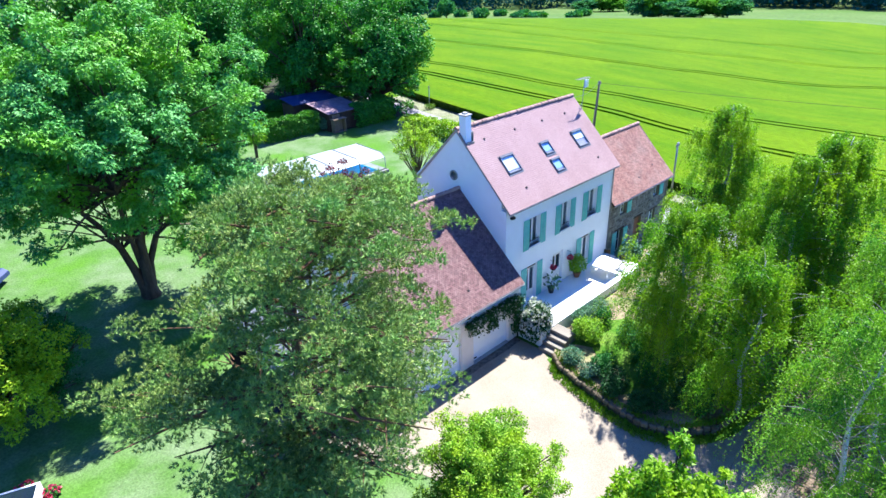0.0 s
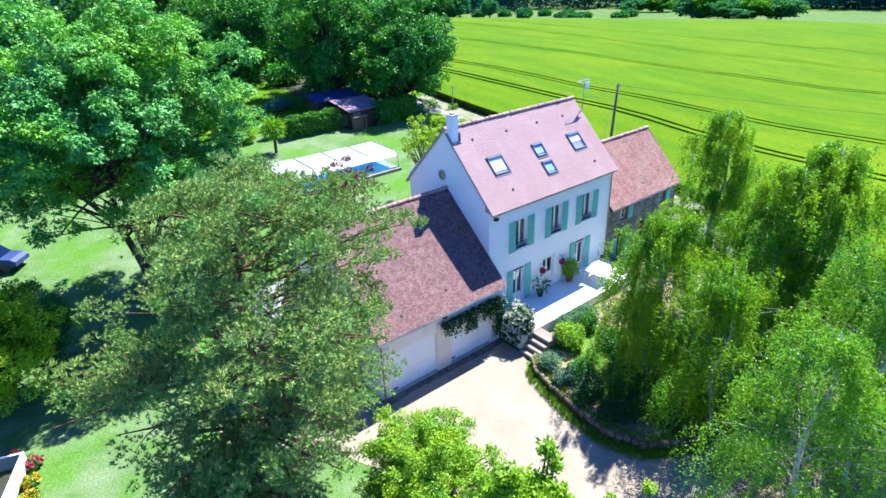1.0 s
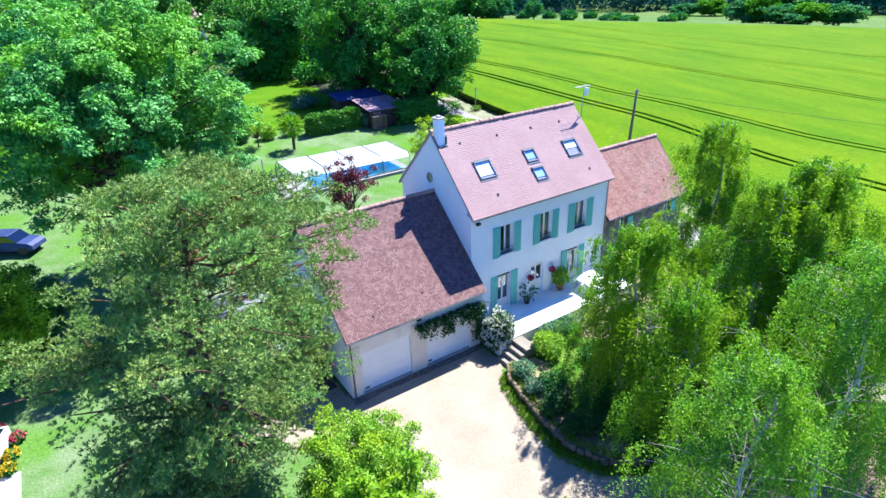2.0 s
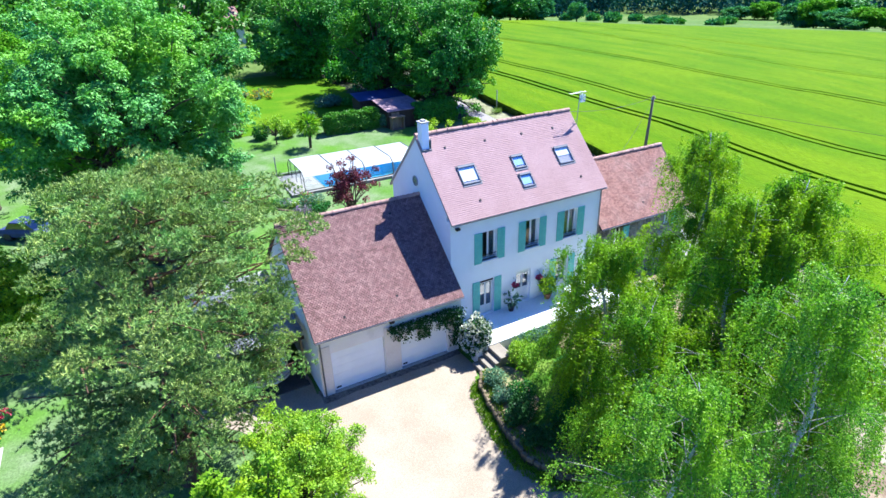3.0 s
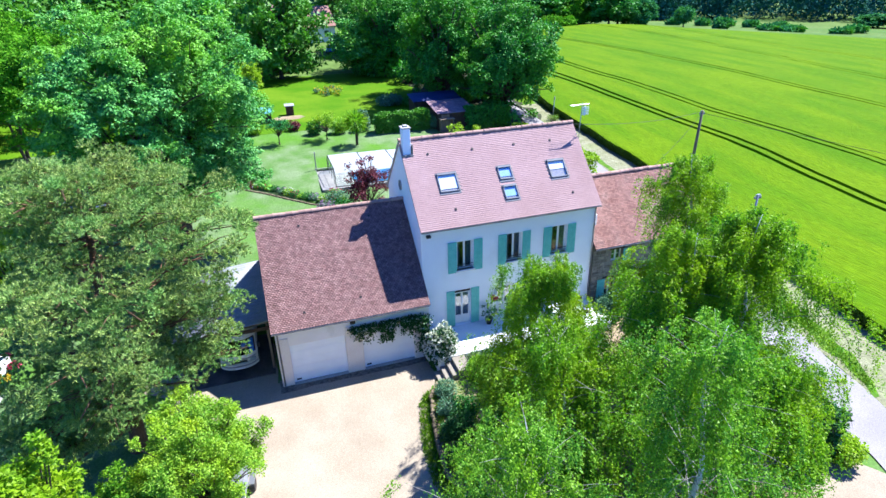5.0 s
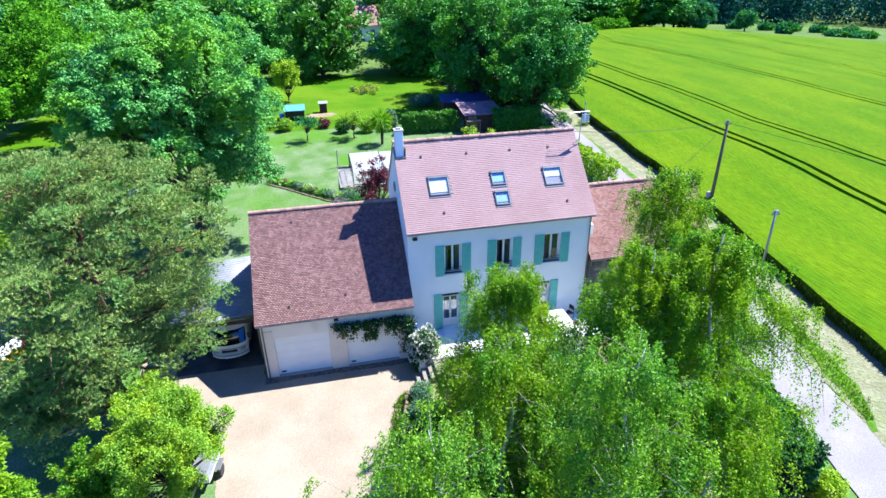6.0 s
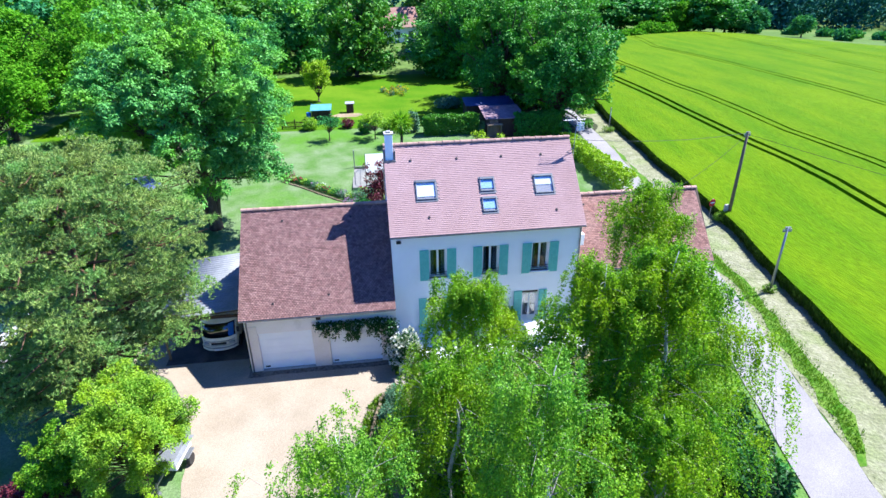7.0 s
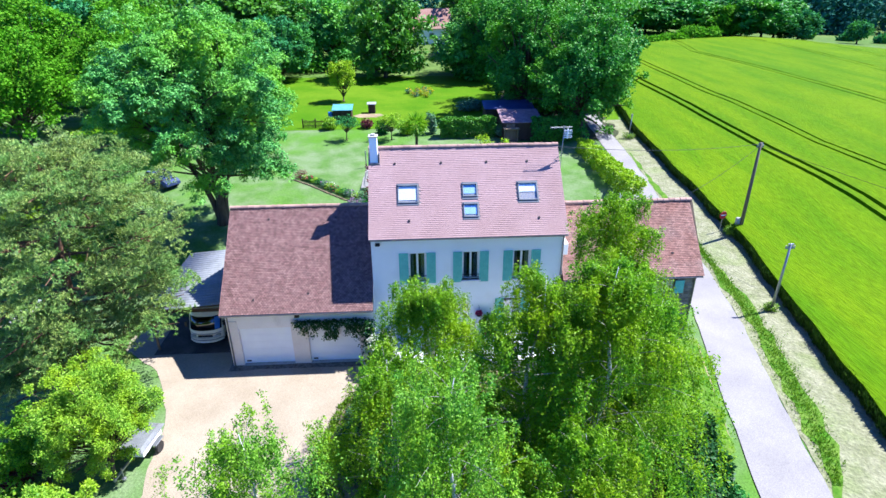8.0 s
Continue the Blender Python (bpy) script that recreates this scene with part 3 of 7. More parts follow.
def pierced(b, x0, x1, z0, z1, y0, y1, holes):
    """A wall in the x-z plane from y0 to y1, with openings (x0, x1, z0, z1) cut right through."""
    xs = sorted({x0, x1, *[h[0] for h in holes], *[h[1] for h in holes]})
    zs = sorted({z0, z1, *[h[2] for h in holes], *[h[3] for h in holes]})
    solid = lambda i, k: 0 <= i < len(xs) - 1 and 0 <= k < len(zs) - 1 and not any(
        h[0] - 1e-6 <= xs[i] and xs[i + 1] <= h[1] + 1e-6 and h[2] - 1e-6 <= zs[k] and zs[k + 1] <= h[3] + 1e-6 for h in holes)
    for i in range(len(xs) - 1):
        for k in range(len(zs) - 1):
            if not solid(i, k):
                continue
            a, c, e, g = xs[i], xs[i + 1], zs[k], zs[k + 1]
            q = [[(a, y0, e), (c, y0, e), (c, y0, g), (a, y0, g)], [(a, y1, e), (a, y1, g), (c, y1, g), (c, y1, e)]]
            if not solid(i - 1, k):
                q.append([(a, y0, e), (a, y0, g), (a, y1, g), (a, y1, e)])
            if not solid(i + 1, k):
                q.append([(c, y0, e), (c, y1, e), (c, y1, g), (c, y0, g)])
            if not solid(i, k - 1):
                q.append([(a, y0, e), (a, y1, e), (c, y1, e), (c, y0, e)])
            if not solid(i, k + 1):
                q.append([(a, y0, g), (c, y0, g), (c, y1, g), (a, y1, g)])
            for f in q:
                b.add(f, [(0, 1, 2, 3)])
    return b


def tiled_slope(x0, x1, y0, z0, y1, z1, gauge, width, seed, skip=(), lift=0.030, gap=0.004, rag=1.0):
    """Overlapping plain tiles on a slope from the eave (y0, z0) to the ridge (y1, z1)."""
    r = np.random.default_rng(seed)
    length = math.hypot(y1 - y0, z1 - z0)
    d = np.array([0, (y1 - y0) / length, (z1 - z0) / length])
    nrm = np.array([0, -d[2], d[1]]) if y1 > y0 else np.array([0, d[2], -d[1]])
    if nrm[2] < 0:
        nrm = -nrm
    rows, cols = int(length / gauge), int((x1 - x0) / width)
    out = []
    for j in range(rows + 1):
        s0 = j * gauge
        s1 = min(s0 + gauge * 1.25, length)
        xs = np.arange(cols + 1) * ((x1 - x0) / cols) + x0
        if j % 2:
            xs = np.concatenate([[x0], xs[:-1] + (x1 - x0) / cols / 2, [x1]])
        for i in range(len(xs) - 1):
            a, c = xs[i] + gap, xs[i + 1] - gap
            if any(k[0] < (a + c) / 2 < k[1] and k[2] < s0 + gauge / 2 < k[3] for k in skip):
                continue
            up = lift + r.normal(0, 0.0035 * rag)
            tilt = r.normal(0, 0.003 * rag)
            base = np.array([0, y0, z0])
            p = lambda x, s, h: base + d * s + nrm * h + np.array([x, 0, 0])
            sj = s0 + r.normal(0, 0.004 * rag)
            A, B, C, D = p(a, sj, up + tilt), p(c, sj, up - tilt), p(c, s1, 0.010), p(a, s1, 0.010)
            E, F = p(a, sj, up - lift * 0.65), p(c, sj, up - lift * 0.65)
            out.append((A, B, C, D, E, F))
    b = Build()
    for t in out:
        b.add(t, [(0, 1, 2, 3), (4, 5, 1, 0)])
    return b


def ridge_tiles(parent, x0, x1, y, z, radius=0.13, each=0.34):
    b = Build()
    n_ = 8
    v = []
    for x, r in ((0, radius * 1.12), (0.05, radius * 1.12), (0.055, radius), (each + 0.02, radius * 0.96)):
        for k in range(n_ + 1):
            w = math.pi * (k / n_) * 1.1 - math.pi * 0.05
            v.append((x, -r * math.cos(w), r * math.sin(w)))
    w_ = n_ + 1
    b.add(v, [(i * w_ + k, (i + 1) * w_ + k, (i + 1) * w_ + k + 1, i * w_ + k + 1) for i in range(3) for k in range(n_)] + [tuple(range(w_)), tuple(reversed(range(3 * w_, 4 * w_)))])
    me = b.mesh("ridge_tile", RIDGE)
    count = int((x1 - x0) / each)
    for i in range(count):
        part("ridge_tile", me, None, parent, m=pose(x0 + (x1 - x0) * i / count, y + random.gauss(0, 0.008), z - 0.02 + random.gauss(0, 0.006)))


def shutter(parent, x0, x1, z0, z1, y=-0.0):
    """A ledged board shutter lying open against the wall."""
    s = part("shutter", Build().box(x0, x1, y - 0.05, y - 0.015, z0, z1, 0.006), SHUTTER, parent, "blue-green painted wooden shutter")
    nb = 4
    for i in range(nb):
        a = x0 + (x1 - x0) * i / nb
        part("board", Build().box(a + 0.006, a + (x1 - x0) / nb - 0.006, y - 0.06, y - 0.05, z0 + 0.01, z1 - 0.01, 0.003), SHUTTER, s)
    for z in (z0 + 0.22 * (z1 - z0), z0 + 0.78 * (z1 - z0)):
        part("strap_hinge", Build().box(x0 + 0.03, x1 - 0.03, y - 0.068, y - 0.06, z - 0.025, z + 0.025), SHUTTER, s)
    return s


def window(parent, name, x0, x1, z0, z1, y, depth, leaves=2, transom=0, label="", panel=0.0, lever=True):
    """A glazed window or French door set back in its opening."""
    w = part(name, Build().box(x0, x0 + 0.05, y, y + 0.07, z0, z1).box(x1 - 0.05, x1, y, y + 0.07, z0, z1).box(x0 + 0.05, x1 - 0.05, y, y + 0.07, z1 - 0.05, z1).box(x0 + 0.05, x1 - 0.05, y, y + 0.07, z0, z0 + 0.05), WHITE, parent, label)
    lw = (x1 - x0 - 0.1) / leaves
    for i in range(leaves):
        a, c = x0 + 0.05 + i * lw, x0 + 0.05 + (i + 1) * lw
        zb = z0 + 0.05
        sash = Build()
        t = 0.06
        for q in ((a + 0.003, a + t, zb, z1 - 0.052), (c - t, c - 0.003, zb, z1 - 0.052), (a + t, c - t, z1 - 0.05 - t, z1 - 0.052), (a + t, c - t, zb + 0.002, zb + t + panel)):
            sash.box(q[0], q[1], y - 0.015, y + 0.04, q[2], q[3], 0.004)
        for k in range(transom):
            z = zb + panel + (z1 - zb - panel) * (k + 1) / (transom + 1)
            sash.box(a + t, c - t, y - 0.005, y + 0.03, z - 0.015, z + 0.015)
        sob = part("sash", sash, WHITE, w)
        pane = part("pane", Build().box(a + t, c - t, y + 0.01, y + 0.018, zb + t + panel, z1 - 0.05 - t), PANE, w, "dark clear glass pane")
        pane.visible_shadow = False
    return w


def rooflight(parent, x0, x1, y0, y1, zof, label, shade=0.12):
    """A tilted roof window lying on the slope, from y0 to y1 in plan."""
    ang = math.atan2(zof(y1) - zof(y0), y1 - y0)
    ln = math.hypot(y1 - y0, zof(y1) - zof(y0))
    m = Matrix.Translation((x0, y0, zof(y0))) @ Matrix.Rotation(ang, 4, "X")
    w, h = x1 - x0, ln
    fr = Build()
    for q in ((0, 0.06, 0, h), (w - 0.06, w, 0, h), (0.06, w - 0.06, 0, 0.07), (0.06, w - 0.06, h - 0.1, h)):
        fr.box(q[0], q[1], q[2], q[3], 0.0, 0.10, 0.012)
    o = part("rooflight", fr, FRAME, parent, label, m=m)
    part("flashing", Build().box(-0.05, w + 0.05, -0.13, 0, 0.03, 0.045).box(-0.05, 0, 0, h + 0.05, 0.03, 0.05).box(w, w + 0.05, 0, h + 0.05, 0.03, 0.05), FRAME, o, "grey metal flashing")
    part("pane", Build().box(0.06, w - 0.06, 0.07, h - 0.1, 0.055, 0.07), SKYPANE, o, "blue reflecting glass pane")
    # white or blue sheet added in place of the sky reflected in the glass
    part("sky_sheet", Build().box(0.06, w - 0.06, shade, h - 0.1, 0.02, 0.03), WHITE if w > 1 else SKY_BLUE_SHEET, o, "sheet behind the glass, coloured for the sky's reflection")
    part("hood", Build().box(0.02, w - 0.02, h - 0.12, h + 0.02, 0.1, 0.135, 0.01), FRAME, o)
    return o


def roof_vent(parent, x, y, zof):
    ang = math.atan2(zof(y + 0.1) - zof(y), 0.1)
    m = Matrix.Translation((x, y, zof(y) + 0.02)) @ Matrix.Rotation(ang, 4, "X")
    b = Build().prism([(-0.065, 0.0), (0.065, 0.0), (0.05, 0.06), (-0.05, 0.06)], 1, 0, 0.1)
    return part("roof_vent", b, BLACK, parent, "small dark ventilation tile", m=m)


def gutter(parent, x0, x1, y, z):
    b = Build()
    v = []
    for x in (x0, x1):
        for k in range(7):
            w = math.pi * k / 6
            v.append((x, y - 0.065 * math.cos(w), z - 0.065 * math.sin(w)))
        for k in range(7):
            w = math.pi * (6 - k) / 6
            v.append((x, y - 0.058 * math.cos(w), z - 0.058 * math.sin(w)))
    b.add(v, [(k, k + 1, k + 15, k + 14) for k in range(13)] + [(13, 0, 14, 27), tuple(range(14)), tuple(reversed(range(14, 28)))])
    return part("gutter", b, ZINC, parent, "half-round zinc gutter")


def downpipe(parent, x, y, z0, z1):
    return part("downpipe", Build().tube([(x, y, z0), (x, y, z1 - 0.2), (x, y - 0.1, z1)], [0.04] * 3, 8), ZINC, parent, "zinc downpipe", smooth=True)


def spotlight(parent, x, y, z):
    return part("wall_spotlight", Build().box(x - 0.05, x + 0.05, y - 0.06, y, z - 0.06, z + 0.06).box(x - 0.13, x + 0.13, y - 0.26, y - 0.06, z - 0.02, z + 0.13, 0.03), BLACK, parent, "black outdoor spotlight")


# main house
house = thing("house", "two-storey cream rendered house with blue-green shutters and pink tiled roof", "house")
GF = 0.95
UP = [(2.03, 3.04), (5.05, 6.04), (7.92, 8.96)]
holes = [(a, c, 4.62, 6.40) for a, c in UP] + [(1.88, 2.88, GF, 3.32), (4.48, 5.58, GF, 3.2), (7.5, 8.5, GF, 3.32)]
wall = Build()
pierced(wall, 0.0, 10.8, -0.3, 7.45, 0.0, 0.35, holes)
part("wall", wall, RENDER, house, "cream lime-rendered front wall")
zmain = lambda y: 7.48 + (y + 0.30)
gable = [(0.352, -0.3), (7.28, -0.3), (7.28, zmain(0.352) - 0.1), (3.64, 11.34), (0.352, zmain(0.352) - 0.1)]
for x in (0.0, 10.45):
    part("gable_wall", Build().prism(gable, 0, x, x + 0.35), RENDER, house, "plain rendered gable wall")
part("back_wall", Build().box(0.35, 10.45, 6.93, 7.28, -0.3, 7.45), RENDER, house)
part("floor_slab", Build().box(0.35, 10.45, 0.36, 6.92, 0.8, 0.93).box(0.35, 10.45, 0.36, 6.92, 3.95, 4.15).box(0.35, 10.45, 0.36, 6.92, 7.2, 7.4).box(0.36, 10.44, 4.0, 4.1, 0.94, 3.94).box(0.36, 10.44, 4.0, 4.1, 4.16, 7.19), DARKROOM, house, "inner floors and partition")
roof = part("roof", Build().add([(-0.08, -0.30, 7.48), (10.9, -0.30, 7.48), (10.9, 3.64, 11.42), (-0.08, 3.64, 11.42), (10.9, 7.58, 7.48), (-0.08, 7.58, 7.48),
                                 (-0.08, -0.30, 7.36), (10.9, -0.30, 7.36), (10.9, 3.64, 11.28), (-0.08, 3.64, 11.28), (10.9, 7.58, 7.36), (-0.08, 7.58, 7.36)],
                                [(0, 1, 2, 3), (3, 2, 4, 5), (6, 9, 8, 7), (9, 11, 10, 8), (0, 6, 7, 1), (5, 4, 10, 11), (0, 3, 9, 6), (3, 5, 11, 9), (1, 7, 8, 2), (2, 8, 10, 4)]), MORTAR, house, "steep gabled roof of pink-brown plain tiles")
SL = math.sqrt(2)
LIGHTS = [(1.545, 2.68, 1.143, 1.957), (8.31, 9.41, 1.143, 1.957), (5.17, 6.0, 1.36, 1.957), (5.17, 6.0, 0.48, 1.10)]
skip = [(a - 0.08, c + 0.08, (y0 + 0.3) * SL - 0.12, (y1 + 0.3) * SL + 0.04) for a, c, y0, y1 in LIGHTS]
for nm, sl in (("front_tiles", tiled_slope(-0.08, 10.9, -0.34, 7.44, 3.64, 11.42, 0.115, 0.17, 1, skip, 0.032, 0.0015, 0.3)), ("back_tiles", tiled_slope(-0.08, 10.9, 7.62, 7.44, 3.64, 11.42, 0.23, 0.34, 2))):
    tagged(part("tiles", sl, TILE, roof, "rows of small pink-brown clay tiles", fix=False), kind="stuff")
ridge_tiles(roof, -0.08, 10.9, 3.64, 11.44)
for a, c, y0, y1 in LIGHTS:
    rooflight(house, a, c, y0, y1, zmain, "grey-framed roof window with blue glass", 0.55 if a > 8 else 0.2)
for x, y in ((1.4, 2.85), (4.05, 2.85), (6.65, 2.85), (9.0, 2.85), (2.15, 0.35), (9.35, 0.35)):
    roof_vent(house, x, y, zmain)
ch = part("chimney", Build().box(0.02, 0.46, 2.96, 3.46, 10.3, 12.2, 0.015), RENDER, house, "rendered chimney with a pale stone cap")
part("cap", Build().box(-0.03, 0.51, 2.91, 3.51, 12.2, 12.27, 0.02).box(0.12, 0.36, 3.08, 3.34, 12.27, 12.36, 0.02), CONCRETE, ch)
part("flashing", Build().box(-0.06, 0.58, 2.84, 2.92, 10.45, 10.75, 0.01).box(0.52, 0.57, 2.9, 3.5, 10.55, 11.3, 0.01), ZINC, ch)
for a, c in UP:
    h = (c - a) / 2
    window(house, "window", a, c, 4.62, 6.40, 0.2, 0.1, 2, 0, "white timber casement window")
    part("curtain", Build().box(a + 0.02, a + 0.3, 0.40, 0.42, 4.65, 6.38).box(c - 0.3, c - 0.02, 0.40, 0.42, 4.65, 6.38), CURTAIN, house, "net curtain behind the panes")
    part("sill", Build().box(a - 0.08, c + 0.08, -0.09, 0.2, 4.53, 4.62, 0.012), PAVING, house, "pale stone sill")
    gr = part("window_rail", Build().box(a, c, 0.03, 0.06, 4.92, 4.95).box(a, c, 0.03, 0.06, 4.78, 4.80), BLACK, house, "thin black window rail")
    shutter(house, a - h - 0.02, a - 0.005, 4.50, 6.42)
    shutter(house, c + 0.005, c + h + 0.02, 4.50, 6.42)
for a, c in ((1.88, 2.88), (7.5, 8.5)):
    window(house, "french_door", a, c, GF + 0.02, 3.12, 0.2, 0.1, 2, 0, "white glazed French door", panel=0.45)
    part("lintel_box", Build().box(a, c, 0.12, 0.3, 3.12, 3.32), DARKWOOD, house, "dark roller box over the door")
    part("curtain", Build().box(a + 0.02, a + 0.3, 0.40, 0.42, 1.0, 3.1).box(c - 0.3, c - 0.02, 0.40, 0.42, 1.0, 3.1), CURTAIN, house, "net curtain behind the panes")
    h = (c - a) / 2
    shutter(house, a - h, a - 0.005, GF + 0.03, 3.35)
    shutter(house, c + 0.005, c + h, GF + 0.03, 3.35)
window(house, "front_door", 4.48, 5.58, GF + 0.02, 3.0, 0.2, 0.1, 2, 0, "white half-glazed double front door", panel=0.85)
part("transom_panel", Build().box(4.48, 5.58, 0.16, 0.3, 3.0, 3.2, 0.01), WHITE, house)
gutter(house, -0.05, 10.88, -0.37, 7.42)
downpipe(house, 10.72, -0.06, 0.95, 7.4)
spotlight(house, 0.38, 0.0, 7.0)
oc = part("gable_window", Build().lathe([(0.30, 0), (0.30, 0.06), (0.22, 0.06), (0.22, 0.0)], 20), CONCRETE, house, "round gable window in a pale ring", m=pose(0.0, 3.95, 8.7, 0, -90, 0))
part("pane", Build().lathe([(0.22, 0.01), (0.22, 0.02)], 20), SKYPANE, oc)
ac = part("heat_pump", Build().box(10.82, 11.14, 0.35, 1.15, 5.85, 6.55, 0.02), WHITE, house, "white heat pump box on the gable wall")
part("grille", Build().box(11.14, 11.155, 0.45, 1.05, 5.92, 6.48, 0.005), BLACK, ac)

# garage wing
garage = thing("garage", "long low garage wing with white doors and weathered tiled roof", "garage", (-8.25, 0, 0))
GX = 8.25
gl = lambda x: x + GX
DOORS = [(-7.62, -4.72), (-3.78, -0.91)]
gwall = Build()
pierced(gwall, 0.0, GX - 0.004, -0.2, 3.62, -1.02, -0.72, [(gl(a), gl(c), 0.0, 2.5) for a, c in DOORS])
part("wall", gwall, GARAGE_WALL, garage, "pale rendered garage front")
zg = lambda y: 3.65 + (y + 1.34) * (4.35 / 4.9)
o = [(-0.718, -0.2), (7.9, -0.2), (7.9, zg(-0.79) - 0.12), (3.56, 7.9), (-0.718, zg(-0.79) - 0.12)]
for x in (0.0, GX - 0.305):
    part("gable_wall", Build().prism(o, 0, x, x + 0.3), GARAGE_WALL, garage, "rendered garage gable")
part("back_wall", Build().box(0.3, GX - 0.3, 7.6, 7.9, -0.2, 3.6), GARAGE_WALL, garage)
for a, c in ((gl(-4.70), gl(-3.80)), (gl(-0.89), gl(-0.42)), (0.02, gl(-7.64))):
    part("pier", Build().box(a, c, -1.06, -1.02, 0.0, 3.0, 0.01), PIER, garage, "plain sandy pier beside the doors")
for a, c in DOORS:
    d = part("garage_door", Build().box(gl(a), gl(c), -0.86, -0.80, 0.05, 2.48), DOORWHITE, garage, "white sectional garage door")
    for i in range(5):
        z = 0.06 + i * 0.485
        part("panel", Build().box(gl(a) + 0.02, gl(c) - 0.02, -0.882, -0.86, z, z + 0.482, 0.004), DOORWHITE, d)
    part("vent_grille", Build().box(gl(a) + 0.12, gl(a) + 0.38, -0.892, -0.882, 0.16, 0.26), BLACK, d, "small black vent grille")
    part("threshold", Build().box(gl(a), gl(c), -1.1, -0.8, -0.02, 0.05, 0.01), CONCRETE, garage, "concrete door sill")
groof = part("roof", Build().add([(-0.17, -1.34, 3.65), (GX, -1.34, 3.65), (GX, 3.56, 8.0), (-0.17, 3.56, 8.0), (GX, 8.46, 3.65), (-0.17, 8.46, 3.65),
                                  (-0.17, -1.34, 3.53), (GX, -1.34, 3.53), (GX, 3.56, 7.87), (-0.17, 3.56, 7.87), (GX, 8.46, 3.53), (-0.17, 8.46, 3.53)],
                                 [(0, 1, 2, 3), (3, 2, 4, 5), (6, 9, 8, 7), (9, 11, 10, 8), (0, 6, 7, 1), (5, 4, 10, 11), (0, 3, 9, 6), (3, 5, 11, 9), (1, 7, 8, 2), (2, 8, 10, 4)]), DARKWOOD, garage, "broad roof of weathered red-brown tiles")
for sl in (tiled_slope(-0.17, GX, -1.38, 3.62, 3.56, 8.0, 0.1, 0.15, 3, (), 0.045, 0.011), tiled_slope(-0.17, GX, 8.5, 3.62, 3.56, 8.0, 0.25, 0.36, 4)):
    tagged(part("tiles", sl, TILE_OLD, groof, "rows of mottled red-brown clay tiles", fix=False), kind="stuff")
ridge_tiles(groof, -0.17, GX, 3.56, 8.03)
for x, y in ((gl(-6.1), 2.9), (gl(-2.2), 2.9), (gl(-6.6), -0.8), (gl(-3.6), -0.6)):
    roof_vent(garage, x, y, zg)
gutter(garage, -0.15, GX - 0.05, -1.42, 3.6)
downpipe(garage, 0.12, -1.1, 0.0, 3.55)
spotlight(garage, gl(-4.25), -1.02, 3.25)

# stone cottage
cottage = thing("cottage", "old rubble-stone cottage with a red tiled roof and green shutters", "house", (10.9, 0, 0))
cl = lambda x: x - 10.9
CW = 7.95
chs = [(cl(12.2), cl(13.0), 3.3, 4.15), (cl(16.9), cl(17.6), 3.3, 4.15), (cl(14.4), cl(15.4), 0.4, 2.4), (cl(11.9), cl(12.8), 0.4, 2.2), (cl(16.6), cl(17.5), 1.2, 2.3)]
cw = Build()
pierced(cw, 0.0, CW, -0.2, 4.62, 0.0, 0.45, chs)
cwall = part("wall", cw, STONE_JOINT, cottage, "rubble-stone front wall with pale joints")
zc = lambda y: 4.55 + (y + 0.25) * (3.42 / 3.4)
o = [(0.452, -0.2), (6.5, -0.2), (6.5, 4.6), (3.13, 7.85), (0.452, zc(0.452) - 0.12)]
for x in (0.01, CW - 0.4):
    part("gable_wall", Build().prism(o, 0, x, x + 0.39), STONE_JOINT, cottage, "stone gable wall")
part("back_wall", Build().box(0.4, CW - 0.4, 6.1, 6.5, -0.2, 4.6), STONE_JOINT, cottage)
part("floor_slab", Build().box(0.4, CW - 0.4, 0.46, 6.1, 2.6, 2.8).box(0.4, CW - 0.4, 3.0, 3.1, 0, 2.6).box(0.4, CW - 0.4, 3.0, 3.1, 2.8, 4.6), DARKROOM, cottage)
sb = Build()
rs = random.Random(5)
z = -0.1
while z < 4.5:
    h = rs.uniform(0.14, 0.26)
    x = 0.02
    while x < CW - 0.1:
        w = min(rs.uniform(0.18, 0.5), CW - x)
        if not any(q[0] - 0.1 < x + w and x < q[1] + 0.1 and q[2] - 0.1 < z + h and z < q[3] + 0.12 for q in chs) and w > 0.1:
            j = lambda: rs.uniform(-0.015, 0.015)
            pr = -rs.uniform(0.015, 0.05)
            a, c, e, g = x + 0.012, x + w - 0.012, z + 0.012, z + h - 0.012
            sb.add([(a, -0.002, e), (c, -0.002, e), (c, -0.002, g), (a, -0.002, g), (a + 0.03 + j(), pr, e + 0.03 + j()), (c - 0.03 + j(), pr, e + 0.03 + j()), (c - 0.03 + j(), pr, g - 0.03 + j()), (a + 0.03 + j(), pr, g - 0.03 + j())],
                   [(4, 5, 6, 7), (0, 1, 5, 4), (1, 2, 6, 5), (2, 3, 7, 6), (3, 0, 4, 7)])
        x += w
    z += h
tagged(part("rubble", sb, STONE, cwall, "rough grey-brown rubble stones", fix=False), kind="stuff")
